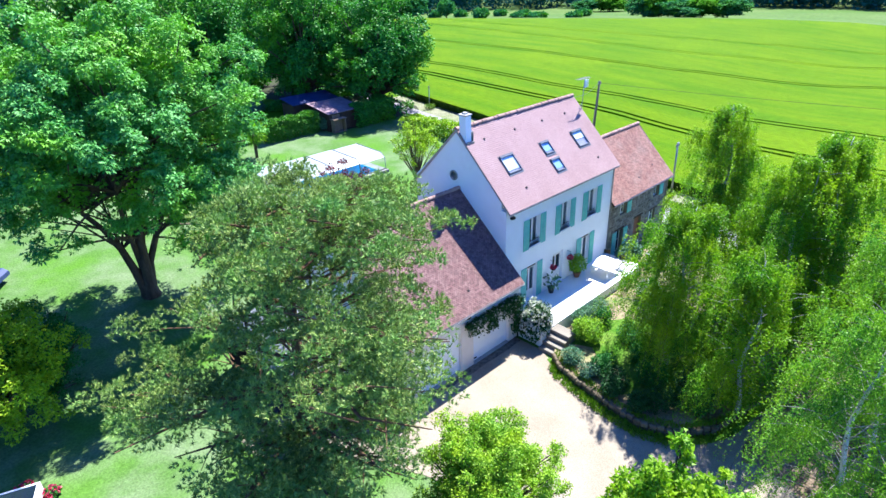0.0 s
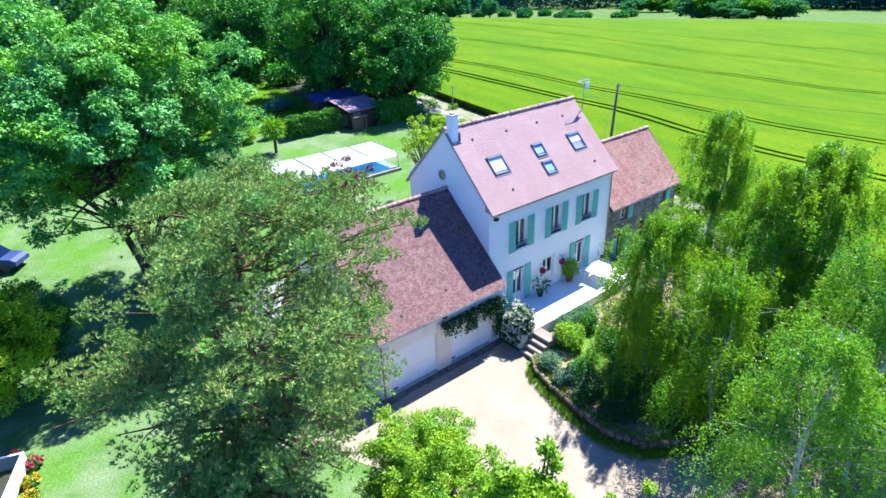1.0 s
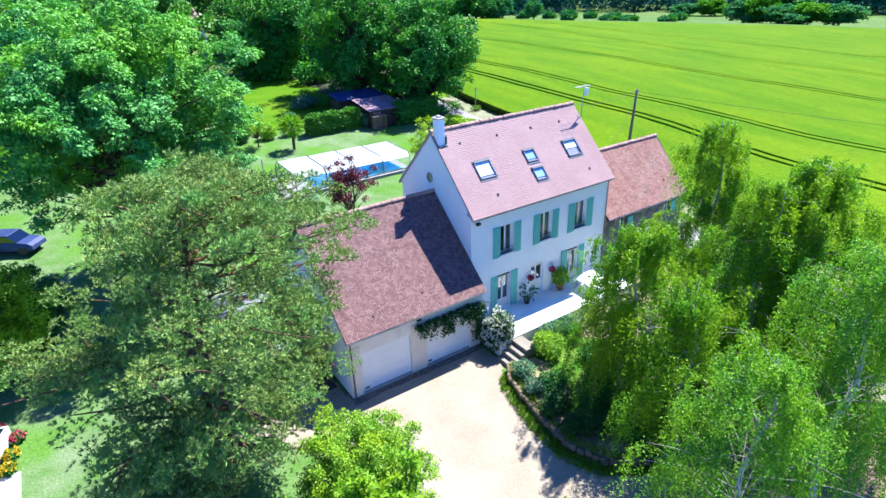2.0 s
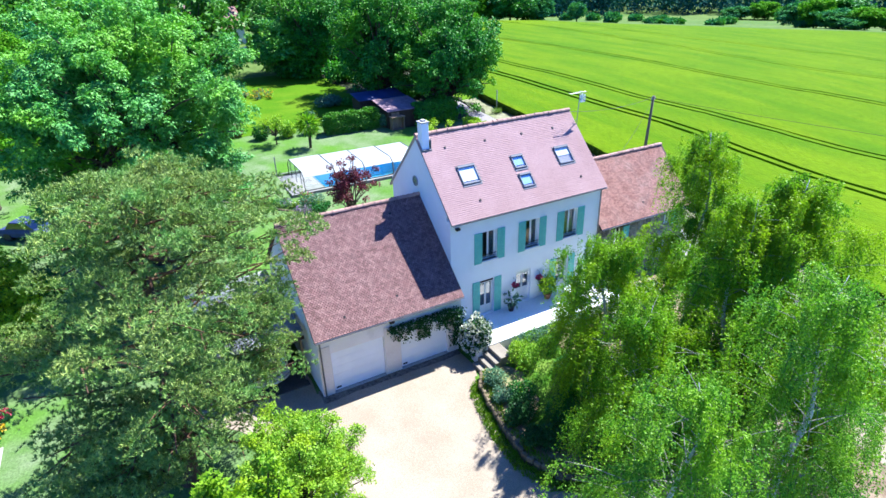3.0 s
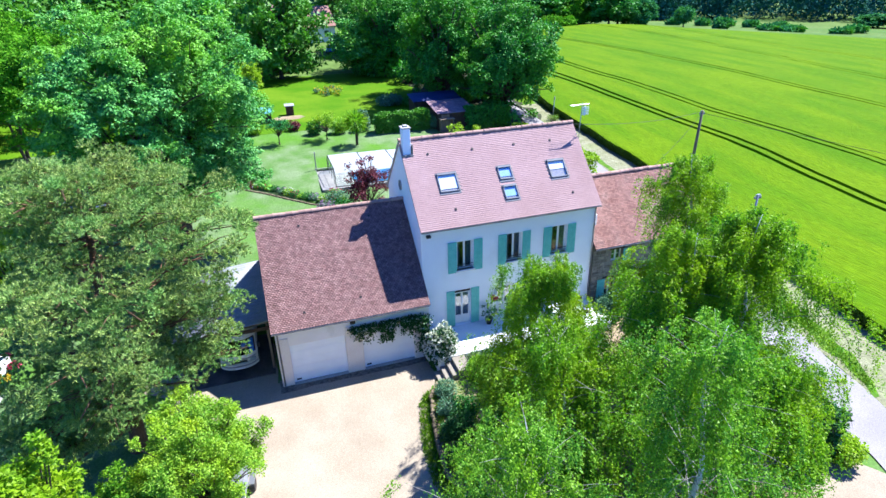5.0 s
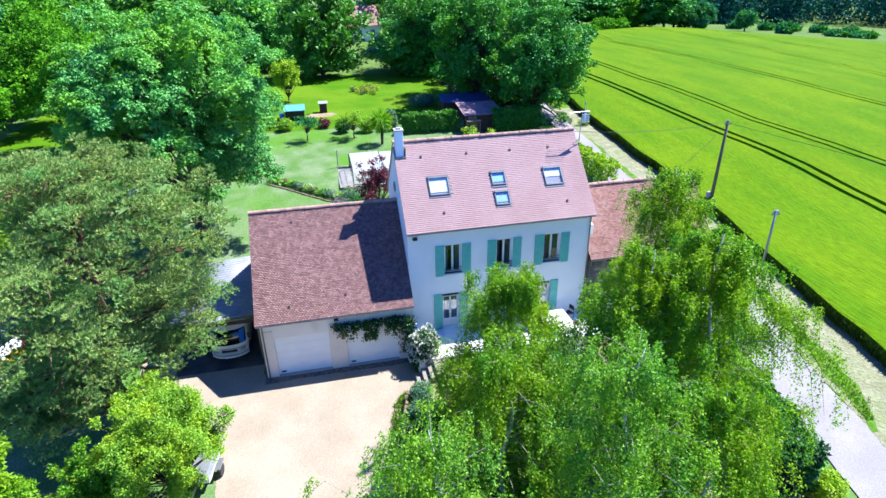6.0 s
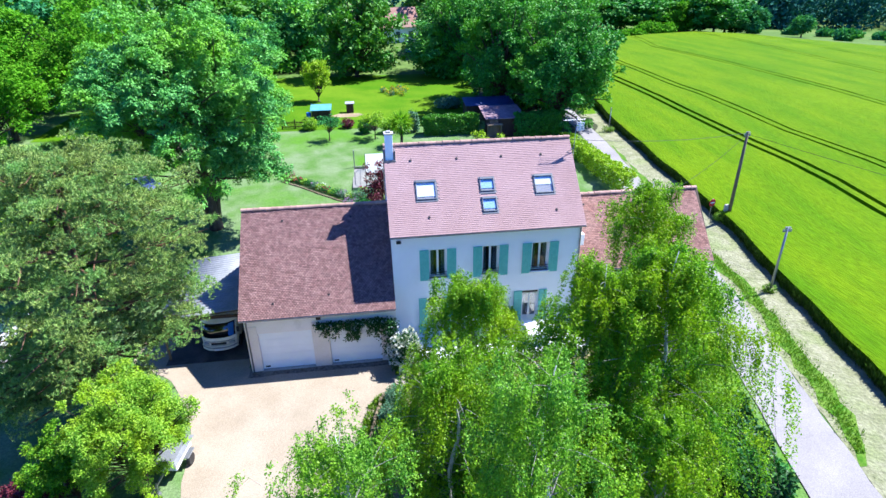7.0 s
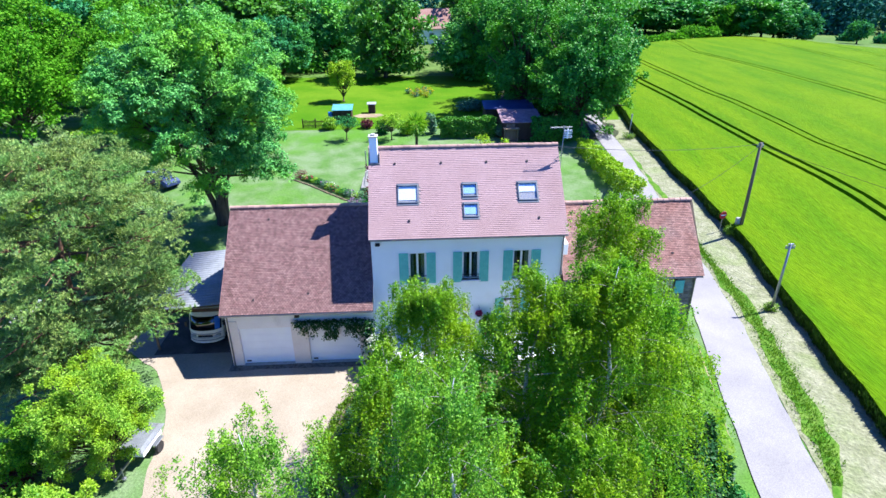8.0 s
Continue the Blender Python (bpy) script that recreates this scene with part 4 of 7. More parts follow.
croof = part("roof", Build().add([(-0.05, -0.25, 4.55), (CW + 0.25, -0.25, 4.55), (CW + 0.5, 3.13, 7.95), (-0.05, 3.13, 7.95), (CW + 0.25, 6.55, 4.55), (-0.05, 6.55, 4.55),
                                  (-0.05, -0.25, 4.43), (CW + 0.25, -0.25, 4.43), (CW + 0.5, 3.13, 7.82), (-0.05, 3.13, 7.82), (CW + 0.25, 6.55, 4.43), (-0.05, 6.55, 4.43)],
                                 [(0, 1, 2, 3), (3, 2, 4, 5), (6, 9, 8, 7), (9, 11, 10, 8), (0, 6, 7, 1), (5, 4, 10, 11), (0, 3, 9, 6), (3, 5, 11, 9), (1, 7, 8, 2), (2, 8, 10, 4)]), DARKWOOD, cottage, "steep roof of red clay tiles with pale lichen")
for sl in (tiled_slope(-0.05, CW + 0.3, -0.29, 4.53, 3.13, 7.95, 0.108, 0.16, 5, (), 0.04), tiled_slope(-0.05, CW + 0.3, 6.6, 4.53, 3.13, 7.95, 0.25, 0.36, 6)):
    tagged(part("tiles", sl, TILE_COTTAGE, croof, "rows of red clay tiles", fix=False), kind="stuff")
ridge_tiles(croof, -0.05, CW + 0.42, 3.13, 7.98)
for x, y in ((0.9, 2.6), (4.2, 0.4), (6.6, 0.7)):
    roof_vent(cottage, x, y, zc)
for i, q in enumerate(chs):
    if i == 2:
        dd = part("door", Build().box(q[0], q[1], 0.2, 0.26, q[2], q[3]), TERRACOTTA, cottage, "dark red painted plank door")
        part("handle", Build().box(q[0] + 0.08, q[0] + 0.11, 0.14, 0.2, 1.3, 1.45), BLACK, dd)
    else:
        window(cottage, "window", q[0], q[1], q[2], q[3], 0.2, 0.1, 2, 1, "small white-framed cottage window")
    part("lintel", Build().box(q[0] - 0.15, q[1] + 0.15, -0.03, 0.3, q[3], q[3] + 0.14, 0.01), DARKWOOD, cottage)
    if i in (0, 1, 3):
        shutter(cottage, q[1] + 0.01, q[1] + 0.55, q[2], q[3], -0.04)
        if i == 3:
            shutter(cottage, q[0] - 0.55, q[0] - 0.01, q[2], q[3], -0.04)
gutter(cottage, 0.0, CW + 0.2, -0.33, 4.5)
downpipe(cottage, CW - 0.1, -0.08, 0.3, 4.4)

# terrace and steps
tb = Build()
tb.box(-0.05, 10.8, -2.75, -0.003, -0.1, GF, 0.02)
setting("terrace", tb, PAVING, "pale smooth paved terrace along the house front", "terrace")
steps = thing("stone_steps", "short flight of pale stone garden steps", "steps", (-0.35, -2.77, 0))
for i in range(4):
    part("step", Build().box(i * 0.34, 1.75, -1.25, 0, i * 0.225 - (0.05 if i == 0 else 0), (i + 1) * 0.225, 0.02), STEPSTONE, steps)
bw = thing("bed_wall", "low curved dry-stone edging of the garden bed", "garden wall", (0, 0, 0))
path = [(-0.55, -4.0), (-1.1, -4.8), (-1.75, -7.6), (-1.95, -9.8), (-1.3, -11.4), (0.2, -12.45), (4, -13.3)]
plen = [0]
for a, c in zip(path, path[1:]):
    plen.append(plen[-1] + math.dist(a, c))
s = 0
stone_me = []
for i in range(6):
    r2 = random.Random(i)
    stone_me.append(Build().box(-0.17, 0.17, -0.10, 0.10, 0, 0.22 + 0.04 * r2.random(), 0.045).mesh("stone", EDGING))
while s < plen[-1]:
    x = np.interp(s, plen, [p[0] for p in path])
    y = np.interp(s, plen, [p[1] for p in path])
    x2, y2 = np.interp(s + 0.2, plen, [p[0] for p in path]), np.interp(s + 0.2, plen, [p[1] for p in path])
    for k in (0, 1):
        part("stone", random.choice(stone_me), None, bw, m=pose(x + random.gauss(0, 0.02), y + random.gauss(0, 0.02), k * 0.24 - 0.03, 0, 0, math.degrees(math.atan2(y2 - y, x2 - x)) + random.gauss(0, 5)))
    s += 0.35

n = 5200
s = rng.uniform(0, plen[-1], n)
side = np.where(rng.uniform(0, 1, n) < 0.7, rng.uniform(-0.75, -0.12, n), rng.uniform(0.1, 0.5, n))
gx_, gy_ = np.interp(s, plen, [p[0] for p in path]), np.interp(s, plen, [p[1] for p in path])
pos_ = np.stack([gx_ + side * 0.97, gy_ + side * 0.25, np.where(side < 0, 0.02, 0.36)], 1)
tagged(new("grass_tufts", faces_mesh("grass_tufts", leaf_quads(pos_, rng.normal(size=(n, 3)) * 0.45 + [0, 0, 1], 0.22, 0.05), L_GRASS)),
       "green grass tufts along the stone edging", "grass", kind="stuff")
patch("wall_grass", [(-0.75, -3.7), (-1.3, -4.7), (-2.0, -7.5), (-2.3, -9.9), (-1.6, -11.8), (0.0, -12.9), (4, -13.7), (4, -13.2), (0.2, -12.4), (-1.3, -11.3), (-1.9, -9.8), (-1.7, -7.6), (-1.0, -4.8), (-0.4, -3.9)], GRASS_EDGE, "narrow green grass edge at the foot of the wall", "grass", 0.034, 0.12, 0.4)

# ---- vegetation ----


def limbs_to(b, root, targets, r0, sides=6, sag=0.15):
    """Tapered limbs that curve from a root to each target."""
    root = Vector(root)
    for t in targets:
        t = Vector(t)
        mid = root.lerp(t, 0.5) + Vector((0, 0, (t - root).length * sag)) + noise.noise_vector(t * 0.7) * 0.25
        q = [root.lerp(mid, k / 4) * (1 - k / 4) + mid.lerp(t, k / 4) * (k / 4) for k in range(5)]
        b.tube(q, [r0 * (1 - 0.2 * k) + 0.008 for k in range(5)], sides, cap=False)


def lumps_of(centre, radii, count, seed, size=(0.36, 0.5), low=-0.45):
    """Lumps of foliage over the outside of a crown."""
    r = np.random.default_rng(seed)
    out = []
    for i in range(count):
        z = 1 - (i + 0.5) / count * (1 - low)
        a = i * 2.39996 + r.uniform(-0.4, 0.4)
        h = math.sqrt(max(0, 1 - z * z))
        d = np.array([h * math.cos(a), h * math.sin(a), z]) * r.uniform(0.58, 0.84)
        k = r.uniform(*size)
        out.append((np.asarray(centre) + d * radii, np.asarray(radii) * k * np.array([1, 1, 0.82])))
    out.append((np.asarray(centre), np.asarray(radii) * 0.55))
    return out


UPW = np.array([0, 0, 0.5])


def crown_points(lumps, count, shell=0.5, low=-0.5, inner=0.22):
    """Leaf places and outward ways over lumps, more on the larger ones."""
    P, D = [], []
    vol = np.array([float(np.prod(q)) ** 0.667 for _, q in lumps])
    for (c, q), n_ in zip(lumps, np.maximum((count * vol / vol.sum()).astype(int), 3)):
        p, d = blob_points(n_, c, q, shell, low)
        P.append(p)
        D.append(d)
    P, D = np.concatenate(P), np.concatenate(D)
    k = int(len(P) * inner)
    if k:
        c = np.array([np.asarray(q[0]) for q in lumps])
        mid = c.mean(0)
        i = rng.choice(len(P), k)
        P[i] = mid + (P[i] - mid) * rng.uniform(0.45, 0.9, (k, 1))
    return P, D


def broadleaf(name, label, at, trunk_h, trunk_r, centre, radii, count, leaves, length, width, bark, leaf, seed, category="tree", stems=1, droop=0.3, group="", low=-0.45, size=(0.36, 0.5), clumps=7, shoots=10):
    """A tree: tapered trunk or stems, limbs, and a crown of many leaves in uneven lumps. centre is relative to the foot."""
    t = thing(name, label, category, at, group=group)
    lumps = lumps_of(centre, np.asarray(radii, float), count, seed, size, low)
    rs_ = np.random.default_rng(seed + 900)
    for i in range(shoots):
        d_ = unit(rs_.normal(size=3) + [0, 0, 0.35])
        lumps.insert(0, (np.asarray(centre) + d_ * np.asarray(radii) * rs_.uniform(0.9, 1.1), np.asarray(radii) * rs_.uniform(0.07, 0.13)))
    r = random.Random(seed)
    b = Build()
    fork = Vector((centre[0] * 0.35, centre[1] * 0.35, trunk_h))
    for s in range(stems):
        off = Vector((0, 0, 0)) if stems == 1 else Vector((math.cos(s * 2.2 + seed) * trunk_r * 0.8, math.sin(s * 2.2 + seed) * trunk_r * 0.8, 0))
        top = fork + (off * 3.5 if stems > 1 else Vector())
        rr = trunk_r if stems == 1 else trunk_r * 0.7
        pts = [off + Vector((0, 0, -0.15)), off * 1.1 + Vector((0, 0, 0.25))] + [off.lerp(top, k / 4) + noise.noise_vector(Vector((k, s, seed))) * 0.12 * trunk_h / 3 for k in (1, 2, 3)] + [top]
        b.tube(pts, [rr * 1.5, rr * 1.12, rr, rr * 0.9, rr * 0.8, rr * 0.65], 10)
        mine = [c for i, (c, _) in enumerate(lumps) if i % stems == s]
        limbs_to(b, top, mine, rr * 0.42, 6)
    part("trunk", b, bark, t, smooth=True, fix=False)
    P, D = crown_points(clumped(lumps, clumps, 0.42, seed), int(leaves * 1.6))
    along = D * 0.5 + rng.normal(0, 0.8, D.shape)
    part("crown", faces_mesh("crown", leaf_tris(P, along, length, width * 1.15, droop, D + UPW), leaf), None, t)
    return t


def rosette_crown(lumps, tufts, per, length, width, leaf, droop=0.5, shell=0.5):
    """A crown of small drooping leaf clusters."""
    P, D = crown_points(lumps, tufts, shell, inner=0.12)
    up = unit(D * 0.6 + UPW * 1.4)
    P, D, up = np.repeat(P, per, 0), np.repeat(D, per, 0), np.repeat(up, per, 0)
    fan = rng.normal(size=D.shape)
    fan = unit(fan - up * np.sum(fan * up, axis=1, keepdims=True) * 0.75)
    return faces_mesh("crown", leaf_tris(P + fan * length * 0.35, fan, length, width, droop, up + rng.normal(0, 0.25, up.shape)), leaf)


def shrub(name, label, at, radii, leaves, length, width, leaf, category="shrub", bloom=None, blooms=0, group="", shell=0.6, parent_bark=None, wob=6):
    """A rounded bush standing on the ground, of several lumps, with a few stems and, where asked, flowers."""
    t = thing(name, label, category, at, group=group)
    rx, ry, rz = radii
    b = Build()
    r = random.Random(int(abs(at[0] * 31 + at[1] * 17)))
    lumps = [(np.array([0, 0, rz * 0.52]), np.array([rx * 0.8, ry * 0.8, rz * 0.5]))]
    for i in range(wob):
        a = i * 2 * math.pi / wob + r.random()
        lumps.append((np.array([math.cos(a) * rx * 0.5, math.sin(a) * ry * 0.5, rz * (0.35 + 0.3 * r.random())]), np.array([rx * 0.5, ry * 0.5, rz * 0.36])))
    limbs_to(b, (0, 0, -0.05), [tuple(c) for c, _ in lumps], 0.03 + 0.012 * rx, 5)
    part("stem", b, BARK, t, smooth=True, fix=False)
    P, D = [], []
    for c, q in lumps:
        p, d = blob_points(leaves // len(lumps), c, q, shell)
        k = p[:, 2] > 0.03
        P.append(p[k])
        D.append(d[k])
    P, D = np.concatenate(P), np.concatenate(D)
    part("foliage", faces_mesh("foliage", leaf_quads(P, D * 0.6 + rng.normal(0, 0.7, D.shape), length, width, 0.1, D + UPW), leaf), None, t)
    if bloom:
        P, D = [], []
        for c, q in lumps:
            p, d = blob_points(max(1, blooms // len(lumps)), c, q * 1.05, 0.95, -0.2)
            P.append(p)
            D.append(d)
        P, D = np.repeat(np.concatenate(P), 4, 0), np.repeat(np.concatenate(D), 4, 0)
        k = P[:, 2] > 0.05
        part("blossom", faces_mesh("blossom", leaf_quads(P[k], (D + rng.normal(0, 0.8, D.shape))[k], length * 0.9, width * 1.3, 0), bloom), None, t)
    return t


def gz(x, y):
    return (x, y, land_z(x, y))


# the big pine in the yard
PX, PY = -15.0, -3.2
pine = thing("pine_tree", "large spreading Scots pine with grey-green needles", "tree", (PX, PY, 0))
pr = np.random.default_rng(11)
b = Build()
trunk_pts = [(0, 0, -0.2), (0.05, 0.02, 0.4), (0.2, -0.1, 2.2), (0.1, 0.15, 4.6), (0.35, 0.1, 7.0), (0.5, 0.2, 9.4), (0.8, 0.2, 13.2)]
b.tube(trunk_pts, [0.5, 0.36, 0.31, 0.27, 0.22, 0.15, 0.06], 12)
tz = [p[2] for p in trunk_pts]
plates = []
LEVELS = [(3.6, 4, 5.0, 25), (4.9, 4, 5.2, 70), (6.3, 4, 5.6, 10), (7.7, 5, 5.7, 50), (9.0, 5, 5.7, 15), (10.2, 6, 5.4, 45), (11.2, 6, 4.9, 10), (12.1, 6, 4.1, 40), (12.9, 5, 3.0, 15), (13.6, 4, 1.8, 0)]
at_trunk = lambda z: Vector((np.interp(z, tz, [p[0] for p in trunk_pts]), np.interp(z, tz, [p[1] for p in trunk_pts]), z))
BOUGHS = [(z0, reach, first + 360 * i / count + pr.uniform(-16, 16)) for z0, count, reach, first in LEVELS for i in range(count)]
BOUGHS = [(z0, reach * (0.68 if math.cos(math.radians(turn_ - 165)) > 0.2 and (z0 < 6 or 8 < z0 < 11.5) else 1.0), turn_) for z0, reach, turn_ in BOUGHS]
BOUGHS = [(z0, reach * (0.86 if 285 < turn_ % 360 < 345 else 1.0), turn_) for z0, reach, turn_ in BOUGHS]
BOUGHS += [(7.2, 5.9, 155), (6.7, 5.5, 168), (4.2, 5.3, 226), (3.4, 5.0, 236), (5.0, 5.3, 214), (2.9, 4.8, 218), (2.5, 4.2, 232), (3.8, 5.2, 205), (4.6, 5.0, 237), (2.4, 3.6, 212), (3.2, 5.4, 228),
           (4.6, 4.6, 262), (5.2, 5.0, 280), (5.8, 5.0, 300), (4.4, 4.2, 296), (6.2, 5.2, 268), (5.0, 4.8, 250), (3.3, 4.4, 190), (2.7, 4.6, 200), (3.9, 4.2, 178), (2.6, 4.0, 186), (3.4, 5.0, 215), (4.6, 4.4, 196), (5.4, 4.9, 210), (3.2, 4.6, 236),
           (5.6, 5.2, 0), (6.4, 5.0, 12), (4.8, 4.8, 352), (5.2, 5.0, 22), (6.8, 5.2, 347), (5.8, 4.9, 32), (4.5, 4.4, 8), (7.2, 5.2, 4)]
for z0, reach, turn_ in BOUGHS:
    for a in [math.radians(turn_)]:
        if z0 < 4 and abs(math.degrees(a) % 360 - 262) < 24:
            a += math.radians(34)
        zr_ = z0 - 0.5 + pr.uniform(-0.3, 0.3)
        root = at_trunk(min(zr_, 13.0))
        ln_ = reach * pr.uniform(0.82, 1.08)
        out_ = Vector((math.cos(a), math.sin(a), 0))
        side_ = Vector((-math.sin(a), math.cos(a), 0))
        rise = pr.uniform(0.04, 0.2) * ln_ * (0.6 if z0 < 6 else 1.3)
        drift = Vector((0.6, -0.9, 0)) if z0 > 8 else Vector((0.1, -0.1, 0))
        tip = root + out_ * ln_ + drift + Vector((0, 0, rise))
        bend_ = [root, root + out_ * ln_ * 0.3 + side_ * pr.normal(0, 0.2) + Vector((0, 0, -0.1)), root + out_ * ln_ * 0.65 + side_ * pr.normal(0, 0.3) + Vector((0, 0, rise * 0.4)), tip]
        b.tube(bend_, [0.05 + 0.008 * (14 - z0), 0.04 + 0.004 * (14 - z0), 0.05, 0.015], 6, cap=False)
        sprays = max(4, int(ln_ * (1.3 if z0 < 7 else 1.8)))
        for k in range(sprays):
            f = 0.34 + 0.66 * (k + pr.uniform(0, 1)) / sprays
            s_ = (pr.uniform(-1, 1)) * 0.34 * ln_ * math.sqrt(f)
            c = root + out_ * ln_ * f + side_ * s_ + drift * f + Vector((0, 0, rise * f * f + 0.25 + pr.uniform(-0.3, 0.3)))
            w_ = pr.uniform(0.55, 0.95)
            plates.append((np.array(c), np.array([w_ * 1.1, w_ * 1.1, w_ * 0.55])))
            g = root + out_ * ln_ * f * 0.72 + Vector((0, 0, rise * f * f * 0.6))
            b.tube([g, g.lerp(c, 0.6) + Vector((0, 0, 0.12)), c], [0.03, 0.02, 0.008], 4, cap=False)
part("trunk", b, PINEBARK, pine, "reddish-brown pine trunk and limbs", smooth=True, fix=False)
P, D = crown_points(clumped(plates, 11, 0.34, 5, -0.1), 46000, 0.35, -0.35, 0.0)
per = 11
P, D = np.repeat(P, per, 0), np.repeat(D + np.array([0, 0, 0.5]), per, 0)
al = unit(D + rng.normal(0, 0.75, D.shape))
sd = unit(np.cross(al, rng.normal(size=al.shape)))
ln = rng.uniform(0.1, 0.19, (len(P), 1))
part("crown", faces_mesh("crown", np.stack([P - sd * 0.015, P + sd * 0.015, P + al * ln], 1), L_PINE), None, pine)

# the ash behind the garage
AX, AY = -14.0, 17.9
ash = thing("ash_tree", "tall multi-stemmed ash with drooping leaf clusters", "tree", gz(AX, AY))
b = Build()
ash_l = lumps_of((0.5, -2.3, 10.2), np.array([7.9, 7.5, 7.4]), 92, 21, (0.15, 0.25), -0.9)
for i in range(26):
    d_ = unit(np.random.default_rng(300 + i).normal(size=3) + [0, 0, 0.25])
    ash_l.insert(0, (np.array([0.5, -2.3, 10.2]) + d_ * np.array([7.9, 7.5, 7.4]) * np.random.default_rng(400 + i).uniform(0.84, 1.0), np.array([1.25, 1.25, 1.0]) * np.random.default_rng(500 + i).uniform(0.8, 1.3)))
ash_l = [(c, q) for c, q in ash_l[:-1] if c[2] > (7.4 if c[0] > -3 else 5.2) or c[0] > 1.8 or (c[1] > 0 and c[2] > 5)] + [(np.array([1.3, -1.6, 11.6]), np.array([3.6, 3.4, 3.0]))]
for s, (ox, oy, tx, ty, tz, rr) in enumerate(((-0.2, 0, -2.4, -1.3, 7.0, 0.27), (0.05, -0.1, 0.4, -1.8, 8.0, 0.36), (0.25, 0.05, 2.4, -2.0, 7.2, 0.24), (-0.05, 0.1, -0.9, -2.8, 8.0, 0.2), (0.12, 0.12, 1.2, 0.1, 8.0, 0.2))):
    pts = [Vector((ox * 0.6, oy * 0.6, -0.2)), Vector((ox, oy, 0.5))] + [Vector((ox + (tx - ox) * k ** 1.5, oy + (ty - oy) * k ** 1.5, 0.5 + (tz - 0.5) * k)) + noise.noise_vector(Vector((k * 3, s, 4))) * 0.2 for k in (0.25, 0.5, 0.75, 1.0)]
    b.tube(pts, [rr * 1.8, rr * 1.25, rr * 0.9, rr * 0.75, rr * 0.6, rr * 0.45], 9)
    limbs_to(b, pts[-1], [tuple(c) for i, (c, _) in enumerate(ash_l) if i % 5 == s], rr * 0.32, 6)
    limbs_to(b, pts[3], [tuple(c) for i, (c, _) in enumerate(ash_l) if i % 5 == s and c[2] < 9], rr * 0.25, 6, 0.05)
part("trunk", b, BARK, ash, "dark furrowed multi-stemmed trunk", smooth=True, fix=False)
cr = rosette_crown(clumped(ash_l[:-1], 13, 0.26, 3) + ash_l[-1:], 16000, 15, 0.26, 0.135, L_ASH, 0.35, 0.65)
part("crown", cr, None, ash)

